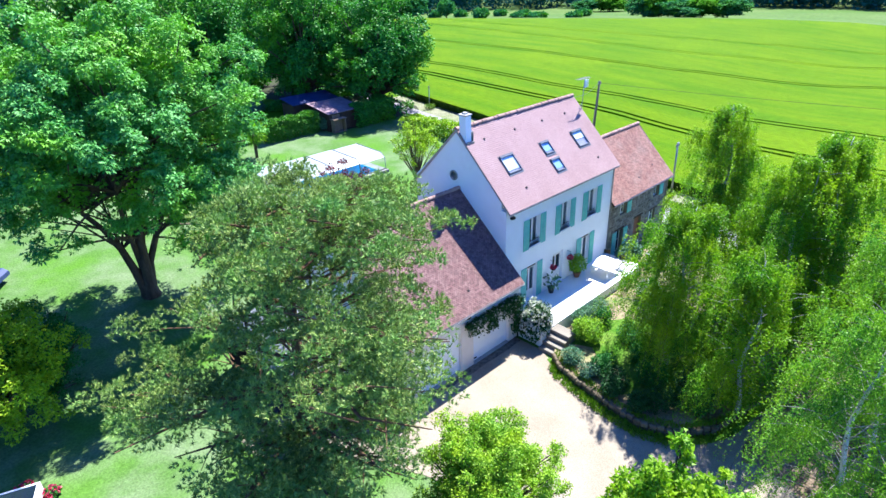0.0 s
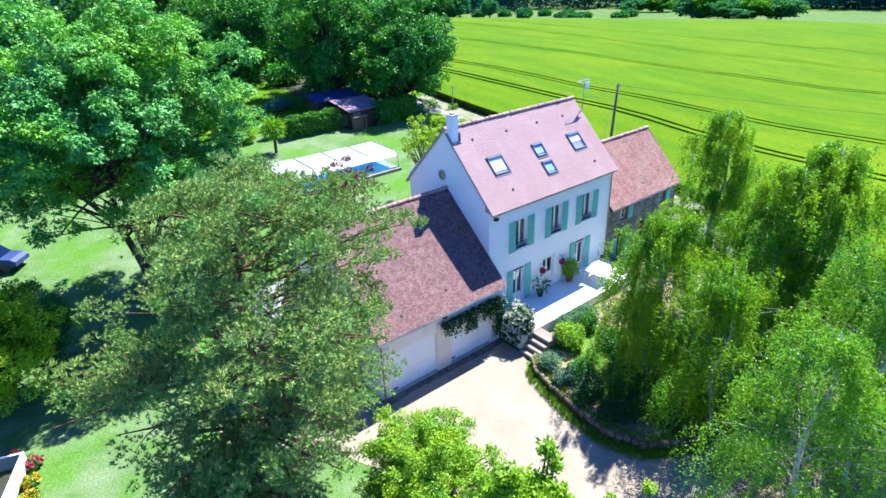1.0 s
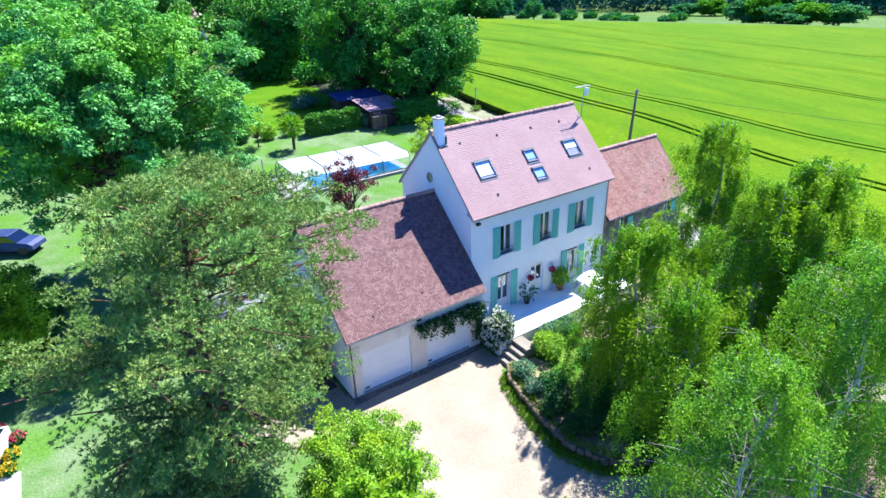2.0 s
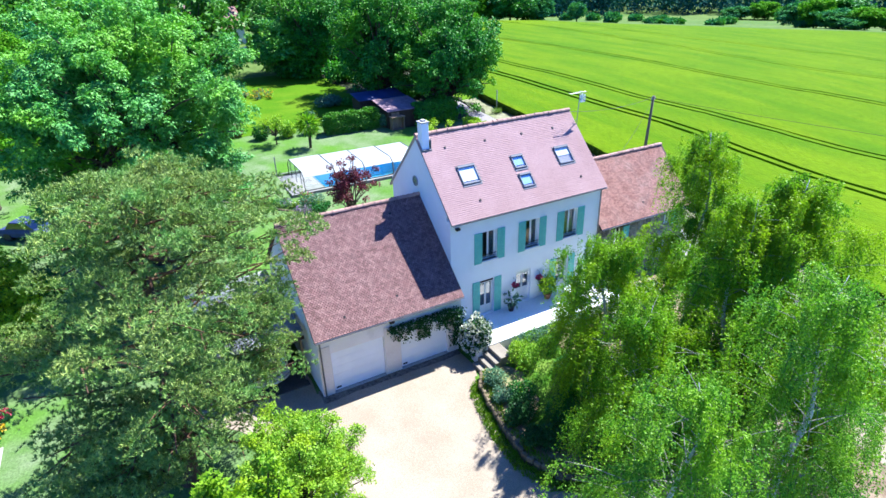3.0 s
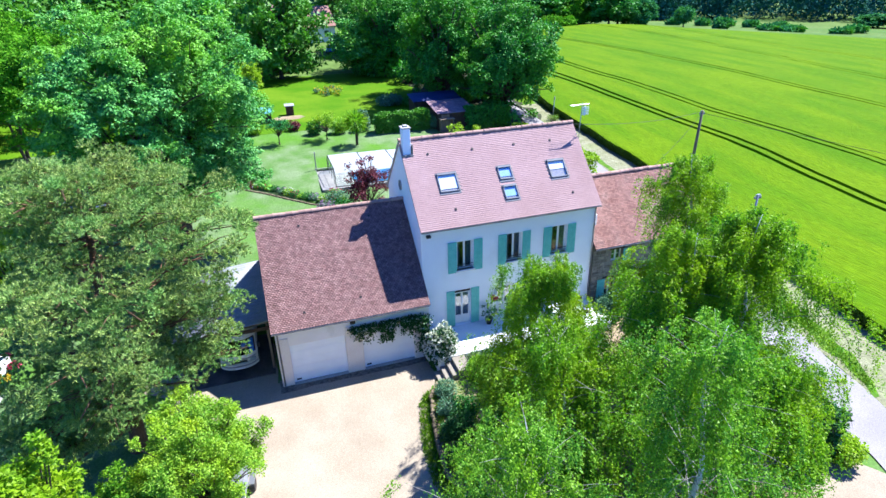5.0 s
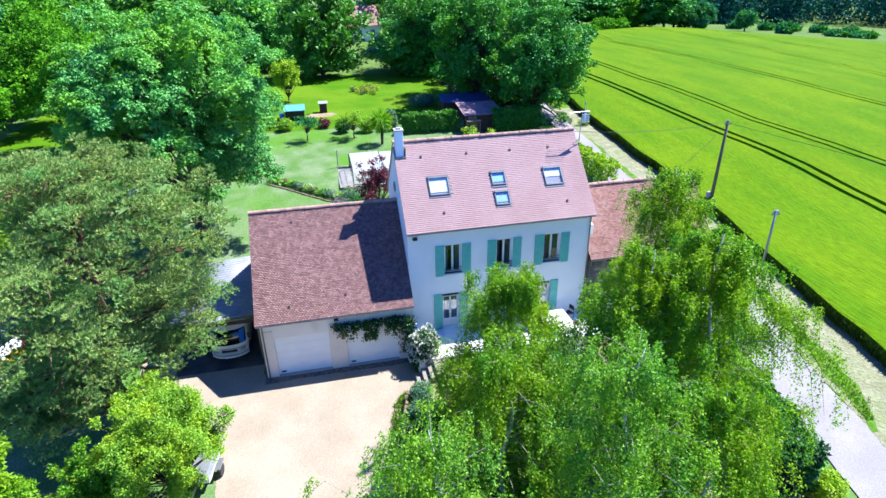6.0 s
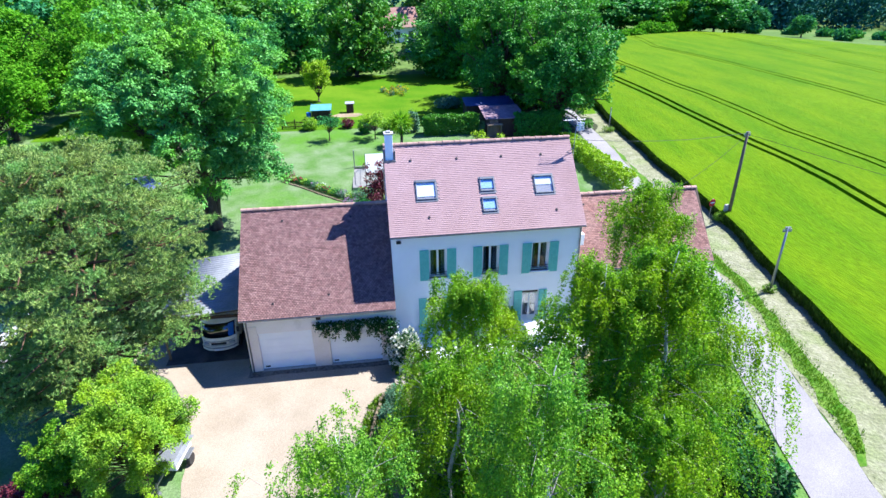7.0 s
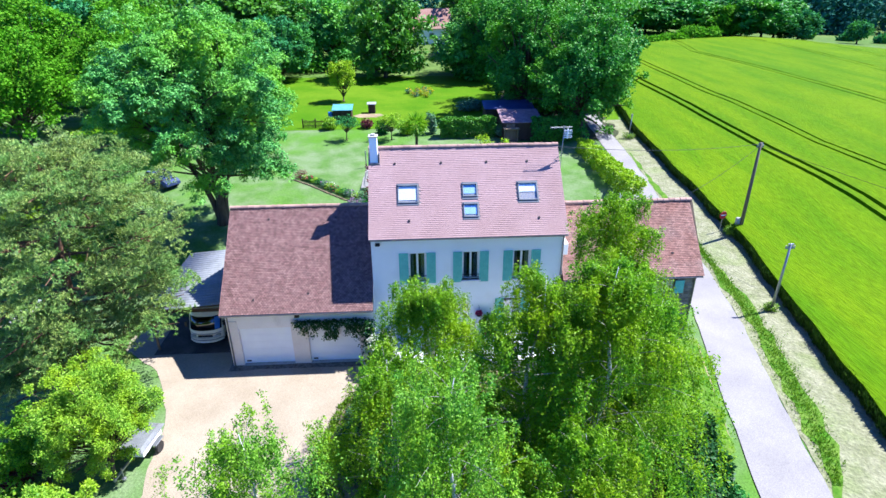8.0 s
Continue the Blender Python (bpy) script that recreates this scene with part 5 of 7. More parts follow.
# birches along the lane
def birch(label, at, h, spread, seed, twigs, per_twig, leaf=None, lean=(0, 0), leaf_size=0.11, group="birches by the lane"):
    t = thing("birch_tree", label, "tree", at, group=group)
    r = np.random.default_rng(seed)
    b = Build()
    k = 9
    pts = [Vector((lean[0] * (i / k) ** 1.5 + 0.18 * math.sin(i * 1.1 + seed), lean[1] * (i / k) ** 1.5 + 0.15 * math.cos(i * 1.3 + seed), -0.2 + (h * 0.97 + 0.2) * i / k)) for i in range(k + 1)]
    b.tube(pts, [0.0143 * h * (1 - 0.98 * i / k) + 0.006 for i in range(k + 1)], 9)
    limb, starts = Build(), []
    n_l = int(46 + h * 2.2)
    for i in range(n_l):
        f = 0.16 + 0.82 * (i + 0.5) / n_l
        z = h * f
        j = min(int(f * k), k - 1)
        root = pts[j].lerp(pts[j + 1], f * k - j)
        a = i * 2.39996 + r.uniform(-0.4, 0.4)
        reach = spread * np.interp(f, [0.1, 0.3, 0.55, 0.8, 1.0], [0.62, 0.95, 1.0, 0.66, 0.24]) * r.uniform(0.5, 1.25)
        tip = root + Vector((math.cos(a) * reach, math.sin(a) * reach, reach * r.uniform(0.25, 0.6)))
        mid = root.lerp(tip, 0.5) + Vector((0, 0, reach * 0.18))
        q = [root.lerp(mid, u) * (1 - u) + mid.lerp(tip, u) * u for u in (0, 0.25, 0.5, 0.75, 1.0)]
        w = 0.009 + 0.004 * reach
        limb.tube(q, [w, w * 0.8, w * 0.6, w * 0.4, w * 0.18], 5, cap=False)
        starts += [(q[2], q[3], reach), (q[3], q[4], reach), (q[3], q[4], reach), (q[1], q[2], reach * 0.8), (q[4], q[4] + (q[4] - q[3]) * 0.35, reach)]
    part("trunk", b, BIRCHBARK, t, "white birch bark with dark marks", smooth=True, fix=False)
    tagged(part("bough_mass", limb, TWIGBARK, t, "thin grey-brown birch limbs", smooth=True, fix=False), kind="stuff")
    keep = r.permutation(len(starts))[:int(len(starts) * 0.48)]
    idx = keep[r.integers(0, len(keep), twigs)]
    A = np.array([tuple(starts[i][0]) for i in idx])
    B = np.array([tuple(starts[i][1]) for i in idx])
    R = np.array([starts[i][2] for i in idx])
    s0 = A + (B - A) * r.uniform(0, 1, (twigs, 1)) + r.normal(0, 0.2, (twigs, 3)) * [1, 1, 0.6]
    out = unit(s0 - np.array([lean[0] * 0.5, lean[1] * 0.5, h * 0.5]))
    out[:, 2] = 0.1
    ln = r.uniform(0.5, 1.15, twigs) * np.clip(0.8 * R + 0.6, 0.8, 3.0)
    ln = np.minimum(ln, np.maximum(s0[:, 2] - 0.5, 0.1))
    u = r.uniform(0, 1, (twigs, per_twig, 1))
    L = ln[:, None, None]
    pos = s0[:, None, :] + out[:, None, :] * (L * 0.34 * np.sqrt(u)) + np.array([0, 0, -1.0]) * (L * u ** 1.6 * 0.95) + r.normal(0, 0.05, (twigs, per_twig, 3))
    pos = pos.reshape(-1, 3)
    pos = pos[pos[:, 2] > 0.15]
    part("crown", faces_mesh("crown", leaf_tris(pos, r.normal(size=pos.shape) * [0.7, 0.7, 0.5], leaf_size, leaf_size * 0.62, 0.6), leaf or L_BIRCH), None, t)
    e0, e1 = s0[::4], s0[::4] + out[::4] * ln[::4, None] * 0.45 + np.array([0, 0, -0.9]) * ln[::4, None]
    m_ = (e0 + e1) / 2 + np.array([0, 0, 0.2]) * ln[::4, None]
    sd_ = unit(np.cross(e1 - e0, r.normal(size=e0.shape))) * 0.008
    tw = np.concatenate([np.stack([e0 - sd_, e0 + sd_, m_ + sd_, m_ - sd_], 1), np.stack([m_ - sd_, m_ + sd_, e1 + sd_ * 0.4, e1 - sd_ * 0.4], 1)])
    tagged(part("twig_mass", faces_mesh("twig_mass", tw, BARK), None, t), kind="stuff")
    return t


BL = "weeping silver birch with white bark and hanging leaves"
birch(BL, (11.2, -6.8, 0.3), 12.2, 2.3, 1, 1254, 64, leaf_size=0.125)
birch(BL, (8.8, -12.7, 0.3), 12.0, 3.0, 2, 1452, 70, lean=(0.2, -0.2), leaf_size=0.125)
birch(BL, (2.9, -8.5, 0.3), 9.2, 2.6, 3, 1250, 66, lean=(0.1, -0.2), leaf_size=0.125)
birch(BL, (11.6, -10.3, 0.3), 9.2, 1.8, 4, 924, 62, leaf_size=0.125)
birch(BL, (6.4, -12.2, 0.3), 11.4, 2.5, 5, 1188, 66, lean=(0.2, 0.0), leaf_size=0.125)
birch(BL, (7.4, -16.4, 0), 8.6, 1.9, 7, 825, 62, leaf_size=0.125)
birch(BL, (1.5, -12.6, 0.3), 8.4, 2.5, 8, 800, 60, leaf_size=0.125)
PL = "airy pale-leaved silver birch at the yard edge"
birch(PL, (3.3, -17.4, 0), 11.8, 2.6, 9, 924, 66, L_PALE, leaf_size=0.11, group="pale birches at the yard edge")
birch(PL, (-2.2, -17.2, 0), 10.0, 2.6, 6, 858, 62, L_PALE, leaf_size=0.11, group="pale birches at the yard edge")
broadleaf("young_tree", "slim light green young tree at the yard edge", (-13.7, -15.7, 0), 5.0, 0.11, (0, 0, 8.3), (1.5, 1.5, 3.0), 26, 16000, 0.14, 0.09, BARK, L_BIRCH, 32, size=(0.16, 0.3), clumps=8, low=-0.8, group="young trees by the yard")
broadleaf("young_tree", "low light green young tree at the yard edge", (-9.2, -16.0, 0), 2.4, 0.09, (0, 0, 4.7), (1.7, 1.7, 1.9), 24, 17000, 0.13, 0.08, BARK, L_LIME, 33, size=(0.16, 0.3), clumps=8, low=-0.8, group="young trees by the yard")
shrub("yellow_bush", "small golden yellow bush beneath the birches", (14.7, -14.7, 0), (0.8, 0.8, 1.3), 2600, 0.12, 0.09, L_YELLOW)

broadleaf("maple_tree", "small bright lime-green garden tree in the gravel", (-11.4, -9.1, 0), 1.5, 0.12, (0, 0, 3.6), (2.35, 2.4, 2.5), 60, 50000, 0.12, 0.06, BARK, L_LIME, 31, stems=2, size=(0.12, 0.24), clumps=12, low=-0.7, shoots=44)

broadleaf("small_tree", "small green tree with drooping twigs beside the yard", (-13.9, -9.5, 0), 1.0, 0.08, (0, 0, 2.5), (1.6, 1.6, 1.7), 26, 16000, 0.13, 0.075, BARK, L_BIRCH, 37, stems=2, size=(0.14, 0.28), clumps=9, low=-0.7, shoots=18)
# oaks and garden trees behind
OAKS = [((23.2, 41.0), 1.8, (0, 0, 6.5), (6.7, 7.2, 6.9)), ((17.4, 48.5), 2.2, (0, 0, 7.6), (5.4, 5.4, 7.4)), ((20.6, 57), 2.5, (0, 0, 8.2), (7, 7, 8.6)), ((16.6, 74.5), 2.2, (0, 0, 7.4), (5.5, 5.5, 7.4)), ((17.5, 82), 2.5, (0, 0, 8.0), (7.5, 8, 8.8)), ((29, 60), 2.5, (0, 0, 7.6), (7, 8, 8)), ((31, 80), 2.5, (0, 0, 8.0), (8, 8, 8.4))]
for i, ((x, y), th, c, r_) in enumerate(OAKS):
    broadleaf("oak_tree", "large dark green oak with a dense rounded crown", gz(x, y), th, 0.42, c, r_, 44, (28000, 22000, 15000, 12000, 7000, 6000, 6000)[i], (0.38, 0.4, 0.42, 0.45, 0.55, 0.55, 0.55)[i], (0.30, 0.3, 0.34, 0.36, 0.42, 0.42, 0.42)[i], BARK, L_OAK, 40 + i, group="oaks at the wood edge", low=-0.97, size=(0.16, 0.3), clumps=9, shoots=26)

WOODS = [((-20, 77), 11.5, 6.0), ((-28, 70), 12, 6), ((-13, 92), 13, 7), ((-2.0, 78.5), 16.5, 7.4), ((26, 92), 12, 6), ((15.5, 97), 12, 5), ((11.8, 77), 9.5, 4.4), ((-30, 96), 14, 8), ((-22, 106), 13, 8), ((-8, 112), 11, 6), ((26, 100), 14, 8), ((38, 98), 14, 8),
         ((-48, 60), 17, 8), ((-38, 66), 16, 7), ((-52, 34), 16, 7), ((-46, 80), 17, 8), ((-60, 50), 17, 8), ((-58, 72), 18, 8),
         ((-36, 120), 14, 8), ((20, 118), 14, 8), ((34, 118), 15, 8), ((46, 128), 14, 8), ((-58, 98), 16, 8), ((-18, 132), 14, 8)]
kinds = []
for i in range(4):
    kinds.append(broadleaf("woodland_tree", "broad green woodland tree of the garden boundary", gz(*WOODS[i][0]), 1.4, 0.28, (0, 0, 5.8), (5.6, 5.6, 6.2), 34, 6400, 0.62, 0.48, BARK, (L_WOOD, L_BRIGHT, L_ASH, L_BRIGHT)[i], 60 + i, group="woodland behind the garden", low=-0.97, size=(0.17, 0.32), clumps=8))
for i, ((x, y), h, r_) in enumerate(WOODS):
    k = kinds[i % 4]
    m = pose(x, y, land_z(x, y), 0, 0, i * 77) @ Matrix.Diagonal((r_ / 5.4, r_ / 5.4, h / 12.6, 1))
    if i < 4:
        k.matrix_basis = m
    else:
        copy_thing(k, m)
near_kind = broadleaf("woodland_tree", "tall airy yellow-green tree at the lawn edge", gz(-25, 33), 4.2, 0.2, (0, 0, 7.6), (4.6, 4.6, 5.6), 40, 11000, 0.35, 0.24, BARK, L_LIGHTWOOD, 68, group="light trees at the lawn edge", low=-0.8, size=(0.15, 0.28), clumps=9, stems=2)
for i, (x, y, r_, h) in enumerate(((-24, 50, 5.0, 12.5), (-30, 40, 5.5, 14), (-36, 30, 5.5, 14), (-34, 52, 6, 15), (-42, 44, 7, 16), (-44, 20, 6, 14))):
    copy_thing(near_kind, pose(x, y, ground_z(y), 0, 0, 70 + i * 90) @ Matrix.Diagonal((r_ / 4.6, r_ / 4.6, h / 13, 1)))
far_kinds = [broadleaf("woodland_tree", lab, gz(176, 72), 1.2, 0.28, (0, 0, 5.6), (5.6, 5.6, 6.0), 30, 4600, 1.0, 0.75, BARK, mat, 66 + 100 * i, group="trees round the field", low=-0.95, size=(0.22, 0.38), clumps=5)
             for i, (lab, mat) in enumerate((("distant bright green tree at the edge of the crop field", L_LIGHTWOOD), ("distant dark green tree at the edge of the crop field", L_OAK), ("distant blue-green tree at the edge of the crop field", L_WOOD)))]
for x, y, r_, h in ((12.5, 76, 2.5, 4), (15, 73.5, 3, 4), (18, 66, 3, 3.5), (-4, 88, 3, 4), (-1, 85, 3, 3.5), (2.5, 87, 3, 3), (-10, 86, 3.5, 4), (-17, 85, 4, 4.5), (-25, 80, 4, 5), (22, 49, 3, 3), (27, 50, 3, 3), (-31, 60, 4, 4), (-27, 56, 3, 4)):
    shrub("undergrowth", "dark undergrowth at the foot of the woods", gz(x, y), (r_, r_ * 0.8, h), 900, 0.6, 0.45, L_OAK, group="undergrowth")
broadleaf("acacia_tree", "small yellow-green garden tree on the lawn", gz(-7.6, 58.5), 0.6, 0.12, (0, 0, 3.2), (2.0, 2.0, 3.0), 30, 3600, 0.3, 0.2, BARK, L_YELLOW, 71, size=(0.2, 0.34))
broadleaf("acacia_tree", "airy yellow-green tree behind the house", gz(8.8, 17.6), 1.6, 0.09, (0, 0, 4.6), (2.3, 2.3, 2.5), 26, 4200, 0.17, 0.12, BARK, L_YELLOW, 72, size=(0.12, 0.22), clumps=6, shoots=18)
broadleaf("plum_tree", "purple-leaved ornamental plum beside the pool", gz(0.2, 16.4), 1.3, 0.11, (0.2, 0, 3.2), (2.3, 1.9, 2.5), 20, 3400, 0.19, 0.14, BARK, L_RED, 73, stems=3, size=(0.13, 0.24), clumps=6, shoots=16)
broadleaf("lime_tree", "bright yellow-green tree at the lawn edge", gz(-23.0, 11.0), 0.5, 0.16, (0, 0, 3.7), (3.6, 3.9, 3.8), 44, 24000, 0.17, 0.12, BARK, L_YELLOW, 74, size=(0.16, 0.28), low=-0.95, clumps=8)
broadleaf("shade_tree", "dark feathery tree standing in the shade of the ash", gz(-20.9, 11.7), 0.4, 0.12, (0, 0, 2.9), (2.3, 2.4, 2.9), 34, 11000, 0.16, 0.09, BARK, L_HEDGE, 78, size=(0.16, 0.28), low=-0.95, clumps=8)
broadleaf("apple_tree", "small open-crowned apple tree on the lawn", gz(-5.3, 38.6), 0.9, 0.07, (0, 0, 2.0), (1.5, 1.5, 0.9), 12, 900, 0.22, 0.14, BARK, L_WOOD, 75, size=(0.2, 0.3), group="orchard trees")
broadleaf("apple_tree", "small open-crowned apple tree on the lawn", gz(0.0, 38.5), 0.9, 0.07, (0, 0, 2.1), (1.6, 1.5, 1.0), 12, 1000, 0.22, 0.14, BARK, L_LIME, 76, size=(0.2, 0.3), group="orchard trees")
broadleaf("lone_tree", "small round tree standing alone in the far meadow", gz(137.5, 147), 1.3, 0.25, (0, 0, 3.6), (3.2, 3.2, 3.2), 14, 1500, 0.8, 0.6, BARK, L_WOOD, 77, size=(0.35, 0.5), low=-0.9)
for i, (x, y, r_, h) in enumerate(((139, 131, 3.2, 3.4), (147, 120, 3.5, 2.0), (152, 116, 4, 1.8), (150, 152, 3, 2.4), (155, 146, 3, 2.0), (160, 140, 3, 2.0), (144, 160, 3, 2.2), (134, 166, 3, 2.6), (164, 132, 3, 1.8), (92, 158, 4, 3.0), (112, 174, 4, 3), (168, 108, 4, 2), (160, 106, 3.5, 1.6))):
    shrub("far_bush", "dark rounded bush in the far meadow", gz(x, y), (r_, r_ * 0.7, h), 900, 0.9, 0.7, L_WOOD, group="far bushes")
FIELD_TREES = ((166, 83, 5, 8, 2), (163, 76, 5, 9, 0), (160, 69, 6, 9, 2), (164, 63, 6, 9, 0), (169, 57, 6, 10, 2), (157, 63, 3.5, 4.5, 2), (160, 77, 3, 4, 2), (172, 74, 7, 10, 1), (214, 137, 6, 8.5, 2), (219, 128, 6.5, 10.5, 0),
               (56, 158, 7, 13, 1), (66, 160, 7, 14, 1), (76, 158, 7, 14, 1), (87, 152, 7, 14, 1), (95, 145, 5, 13, 0), (103, 140, 6, 14, 1), (112, 137, 5.5, 13, 2), (100, 152, 7, 15, 1), (111, 147, 6, 14, 1))
placed = set()
for i, (x, y, r_, h, k) in enumerate(FIELD_TREES):
    m = pose(x, y, land_z(x, y), 0, 0, i * 51) @ Matrix.Diagonal((r_ / 5.4, r_ / 5.4, h / 12.6, 1))
    if k in placed:
        copy_thing(far_kinds[k], m)
    else:
        far_kinds[k].matrix_basis = m
        placed.add(k)
for x, y, r_, h in ((80.6, 136, 4, 3.4), (86, 137, 3.5, 3.0), (75, 134, 4, 1.8), (68, 130, 4, 1.6)):
    shrub("edge_bush", "pale green bush along the far edge of the field", gz(x, y), (r_, r_ * 0.7, h), 900, 0.7, 0.5, L_LIGHTWOOD, group="bushes along the far field edge")
# far forest closing the view
fr_ = np.random.default_rng(90)
front = [(-160, 165), (-40, 168), (40, 172), (74, 170), (112, 185), (160, 205), (190, 215), (216, 185), (245, 143), (262, 80), (268, 50), (290, 0), (330, -90), (360, -190)]
P, D = [], []
for i in range(640):
    f = fr_.uniform(0, len(front) - 1.001)
    j = int(f)
    x, y = np.array(front[j]) * (1 - f + j) + np.array(front[j + 1]) * (f - j)
    back = fr_.uniform(0, 1) ** 1.5 * 0.22 + 1.0
    x, y = x * back + fr_.normal(0, 1), (y + 20) * back - 20 + fr_.normal(0, 1)
    h = fr_.uniform(13, 19)
    for k in range(4):
        c = np.array([x + fr_.normal(0, 2.2), y + fr_.normal(0, 2.2), land_z(x, y) + h * (0.16 + 0.22 * k)])
        p, d = blob_points(42, c, np.array([4.4, 4.4, h * 0.22]) * (1.1 - 0.14 * k), 0.5)
        P.append(p)
        D.append(d)
P, D = np.concatenate(P), np.concatenate(D)
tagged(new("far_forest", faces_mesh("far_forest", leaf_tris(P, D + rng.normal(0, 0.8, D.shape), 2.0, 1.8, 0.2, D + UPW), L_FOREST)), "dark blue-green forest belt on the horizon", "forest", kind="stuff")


def hedge(name, label, x0, x1, y0, y1, h, leaves, length, leaf, turn=0, group=""):
    t = thing(name, label, "hedge", ((x0 + x1) / 2, (y0 + y1) / 2, ground_z((y0 + y1) / 2)), turn, group)
    lx, ly = (x1 - x0) / 2, (y1 - y0) / 2
    p = rng.uniform(-1, 1, (leaves, 3))
    ax = rng.integers(0, 3, leaves)
    w = np.array([1 / lx, 1 / ly, 1.6 / h])
    ax = rng.choice(3, leaves, p=w / w.sum())
    s = np.sign(rng.uniform(-1, 1, leaves))
    s[ax == 2] = 1
    p[np.arange(leaves), ax] = s * rng.uniform(0.75, 1.0, leaves)
    n_ = np.zeros((leaves, 3))
    n_[np.arange(leaves), ax] = s
    q = p * np.array([lx, ly, h / 2]) + np.array([0, 0, h / 2])
    q += 0.14 * np.stack([np.sin(q[:, 1] * 2.3 + q[:, 2] * 3), np.sin(q[:, 0] * 2.1 + q[:, 2] * 2), np.sin(q[:, 0] * 2.7 + q[:, 1] * 2.9)], 1)
    part("foliage", faces_mesh("foliage", leaf_quads(q, n_ * 0.6 + rng.normal(0, 0.7, n_.shape), length, length * 0.7, 0.1, n_ + UPW), leaf), None, t)
    count = max(3, int(max(lx, ly) * 2))
    for i in range(count):
        u = -0.9 + 1.8 * i / max(2, count - 1)
        part("stem", Build().tube([(u * lx if lx > ly else 0, u * ly if ly >= lx else 0, -0.1), (u * lx if lx > ly else 0.05, u * ly if ly >= lx else 0.05, h * 0.8)], [0.05, 0.02], 5), BARK, t, fix=False)
    return t


hedge("hedge", "dense clipped green garden hedge", 5.9, 12.4, 38.5, 40.0, 2.1, 9000, 0.24, L_BRIGHT)
hedge("hedge", "narrow yellow-green hedge beside the lane", 21.2, 22.6, 18.5, 33.5, 1.7, 9000, 0.22, L_YELLOW, 3)
hedge("hedge", "dark conifer hedge under the birches by the lane", 12.6, 14.8, -14.6, -9.4, 2.7, 9000, 0.2, L_DARK, -14)
hedge("hedge", "dense green hedge in front of the woods", 16.5, 22.0, 36.5, 38.5, 2.4, 6000, 0.26, L_OAK)

# shrubs of the raised bed and terrace
shrub("flowering_shrub", "white-flowering rounded shrub against the garage corner", (0.35, -2.0, 0), (0.95, 0.9, 2.3), 5000, 0.12, 0.08, L_DARK, "shrub", P_WHITE, 800)
shrub("box_ball", "clipped rounded bright green shrub in the bed", (1.8, -4.5, 0.35), (0.85, 0.85, 1.35), 4200, 0.1, 0.07, L_LIME)
shrub("lavender", "grey-green lavender mound along the terrace edge", (3.2, -3.3, 0.36), (0.9, 0.6, 0.95), 2600, 0.13, 0.04, L_SAGE, group="terrace edge plants")
shrub("lavender", "grey-green lavender mound along the terrace edge", (4.6, -3.4, 0.36), (0.8, 0.55, 0.9), 2200, 0.13, 0.04, L_SAGE, group="terrace edge plants")
shrub("clipped_shrub", "small clipped shrub on a stem in the bed", (3.9, -4.3, 0.36), (0.5, 0.5, 1.2), 1600, 0.09, 0.06, L_HEDGE)
shrub("sage_mound", "blue-grey rounded sage mound behind the stone edging", (-0.35, -5.0, 0.36), (0.6, 0.6, 0.85), 2400, 0.09, 0.05, L_SAGE, group="bed edging plants")
shrub("sage_mound", "blue-grey rounded sage mound behind the stone edging", (-0.75, -6.3, 0.36), (0.55, 0.55, 0.75), 2000, 0.09, 0.05, L_SAGE, group="bed edging plants")
shrub("evergreen_mound", "dark green rounded mound behind the stone edging", (0.1, -6.6, 0.36), (0.75, 0.7, 0.95), 2600, 0.1, 0.06, L_HEDGE, group="bed edging plants")
shrub("evergreen_mound", "dark green rounded mound behind the stone edging", (0.9, -8.8, 0.36), (0.9, 0.8, 1.1), 2400, 0.1, 0.06, L_HEDGE, group="bed edging plants")
shrub("evergreen_mound", "dark green rounded mound behind the stone edging", (3.4, -6.2, 0.36), (0.8, 0.8, 1.0), 2200, 0.1, 0.06, L_HEDGE, group="bed edging plants")
for x, y, s_ in ((-1.1, -7.9, 0.6), (-0.5, -7.6, 0.8), (-1.2, -9.3, 0.65), (-0.4, -9.9, 0.9), (0.5, -11.2, 0.9), (2.2, -7.4, 0.7), (2.4, -12.0, 0.9)):
    shrub("evergreen_mound", "dark green rounded mound behind the stone edging", (x, y, 0.36), (s_, s_ * 0.9, s_ * 1.25), 2000, 0.1, 0.06, L_DARK if x < 0 else L_HEDGE, group="bed edging plants")
shrub("hydrangea", "round blue-green hydrangea by the cottage front", (11.6, -1.3, 0.36), (1.05, 0.85, 1.5), 4200, 0.14, 0.1, L_SAGE)
shrub("white_rose", "low rose bush with white flowers by the path", (12.6, -3.0, 0.36), (0.9, 0.8, 1.1), 2200, 0.12, 0.08, L_HEDGE, "shrub", P_WHITE, 160)
shrub("white_rose", "low rose bush with white flowers by the path", (8.2, -4.6, 0.36), (0.9, 0.8, 1.2), 2200, 0.12, 0.08, L_HEDGE, "shrub", P_WHITE, 200)
shrub("dark_shrub", "dark evergreen shrub beneath the birches", (1.2, -11.0, 0.36), (1.3, 1.2, 1.9), 4000, 0.14, 0.1, L_DARK)
shrub("dark_shrub", "dark evergreen shrub beneath the birches", (13.8, -13.0, 0), (1.5, 1.8, 2.7), 9000, 0.15, 0.1, L_HEDGE)
shrub("purple_shrub", "dark purple-leaved shrub at the yard edge", (-15.9, -9.3, 0), (1.4, 1.3, 1.7), 4500, 0.13, 0.1, L_RED)
shrub("yellow_shrub", "bright yellow-green shrub at the yard edge", (-13.7, -12.0, 0), (2.0, 1.7, 2.3), 9000, 0.14, 0.11, L_LIME)

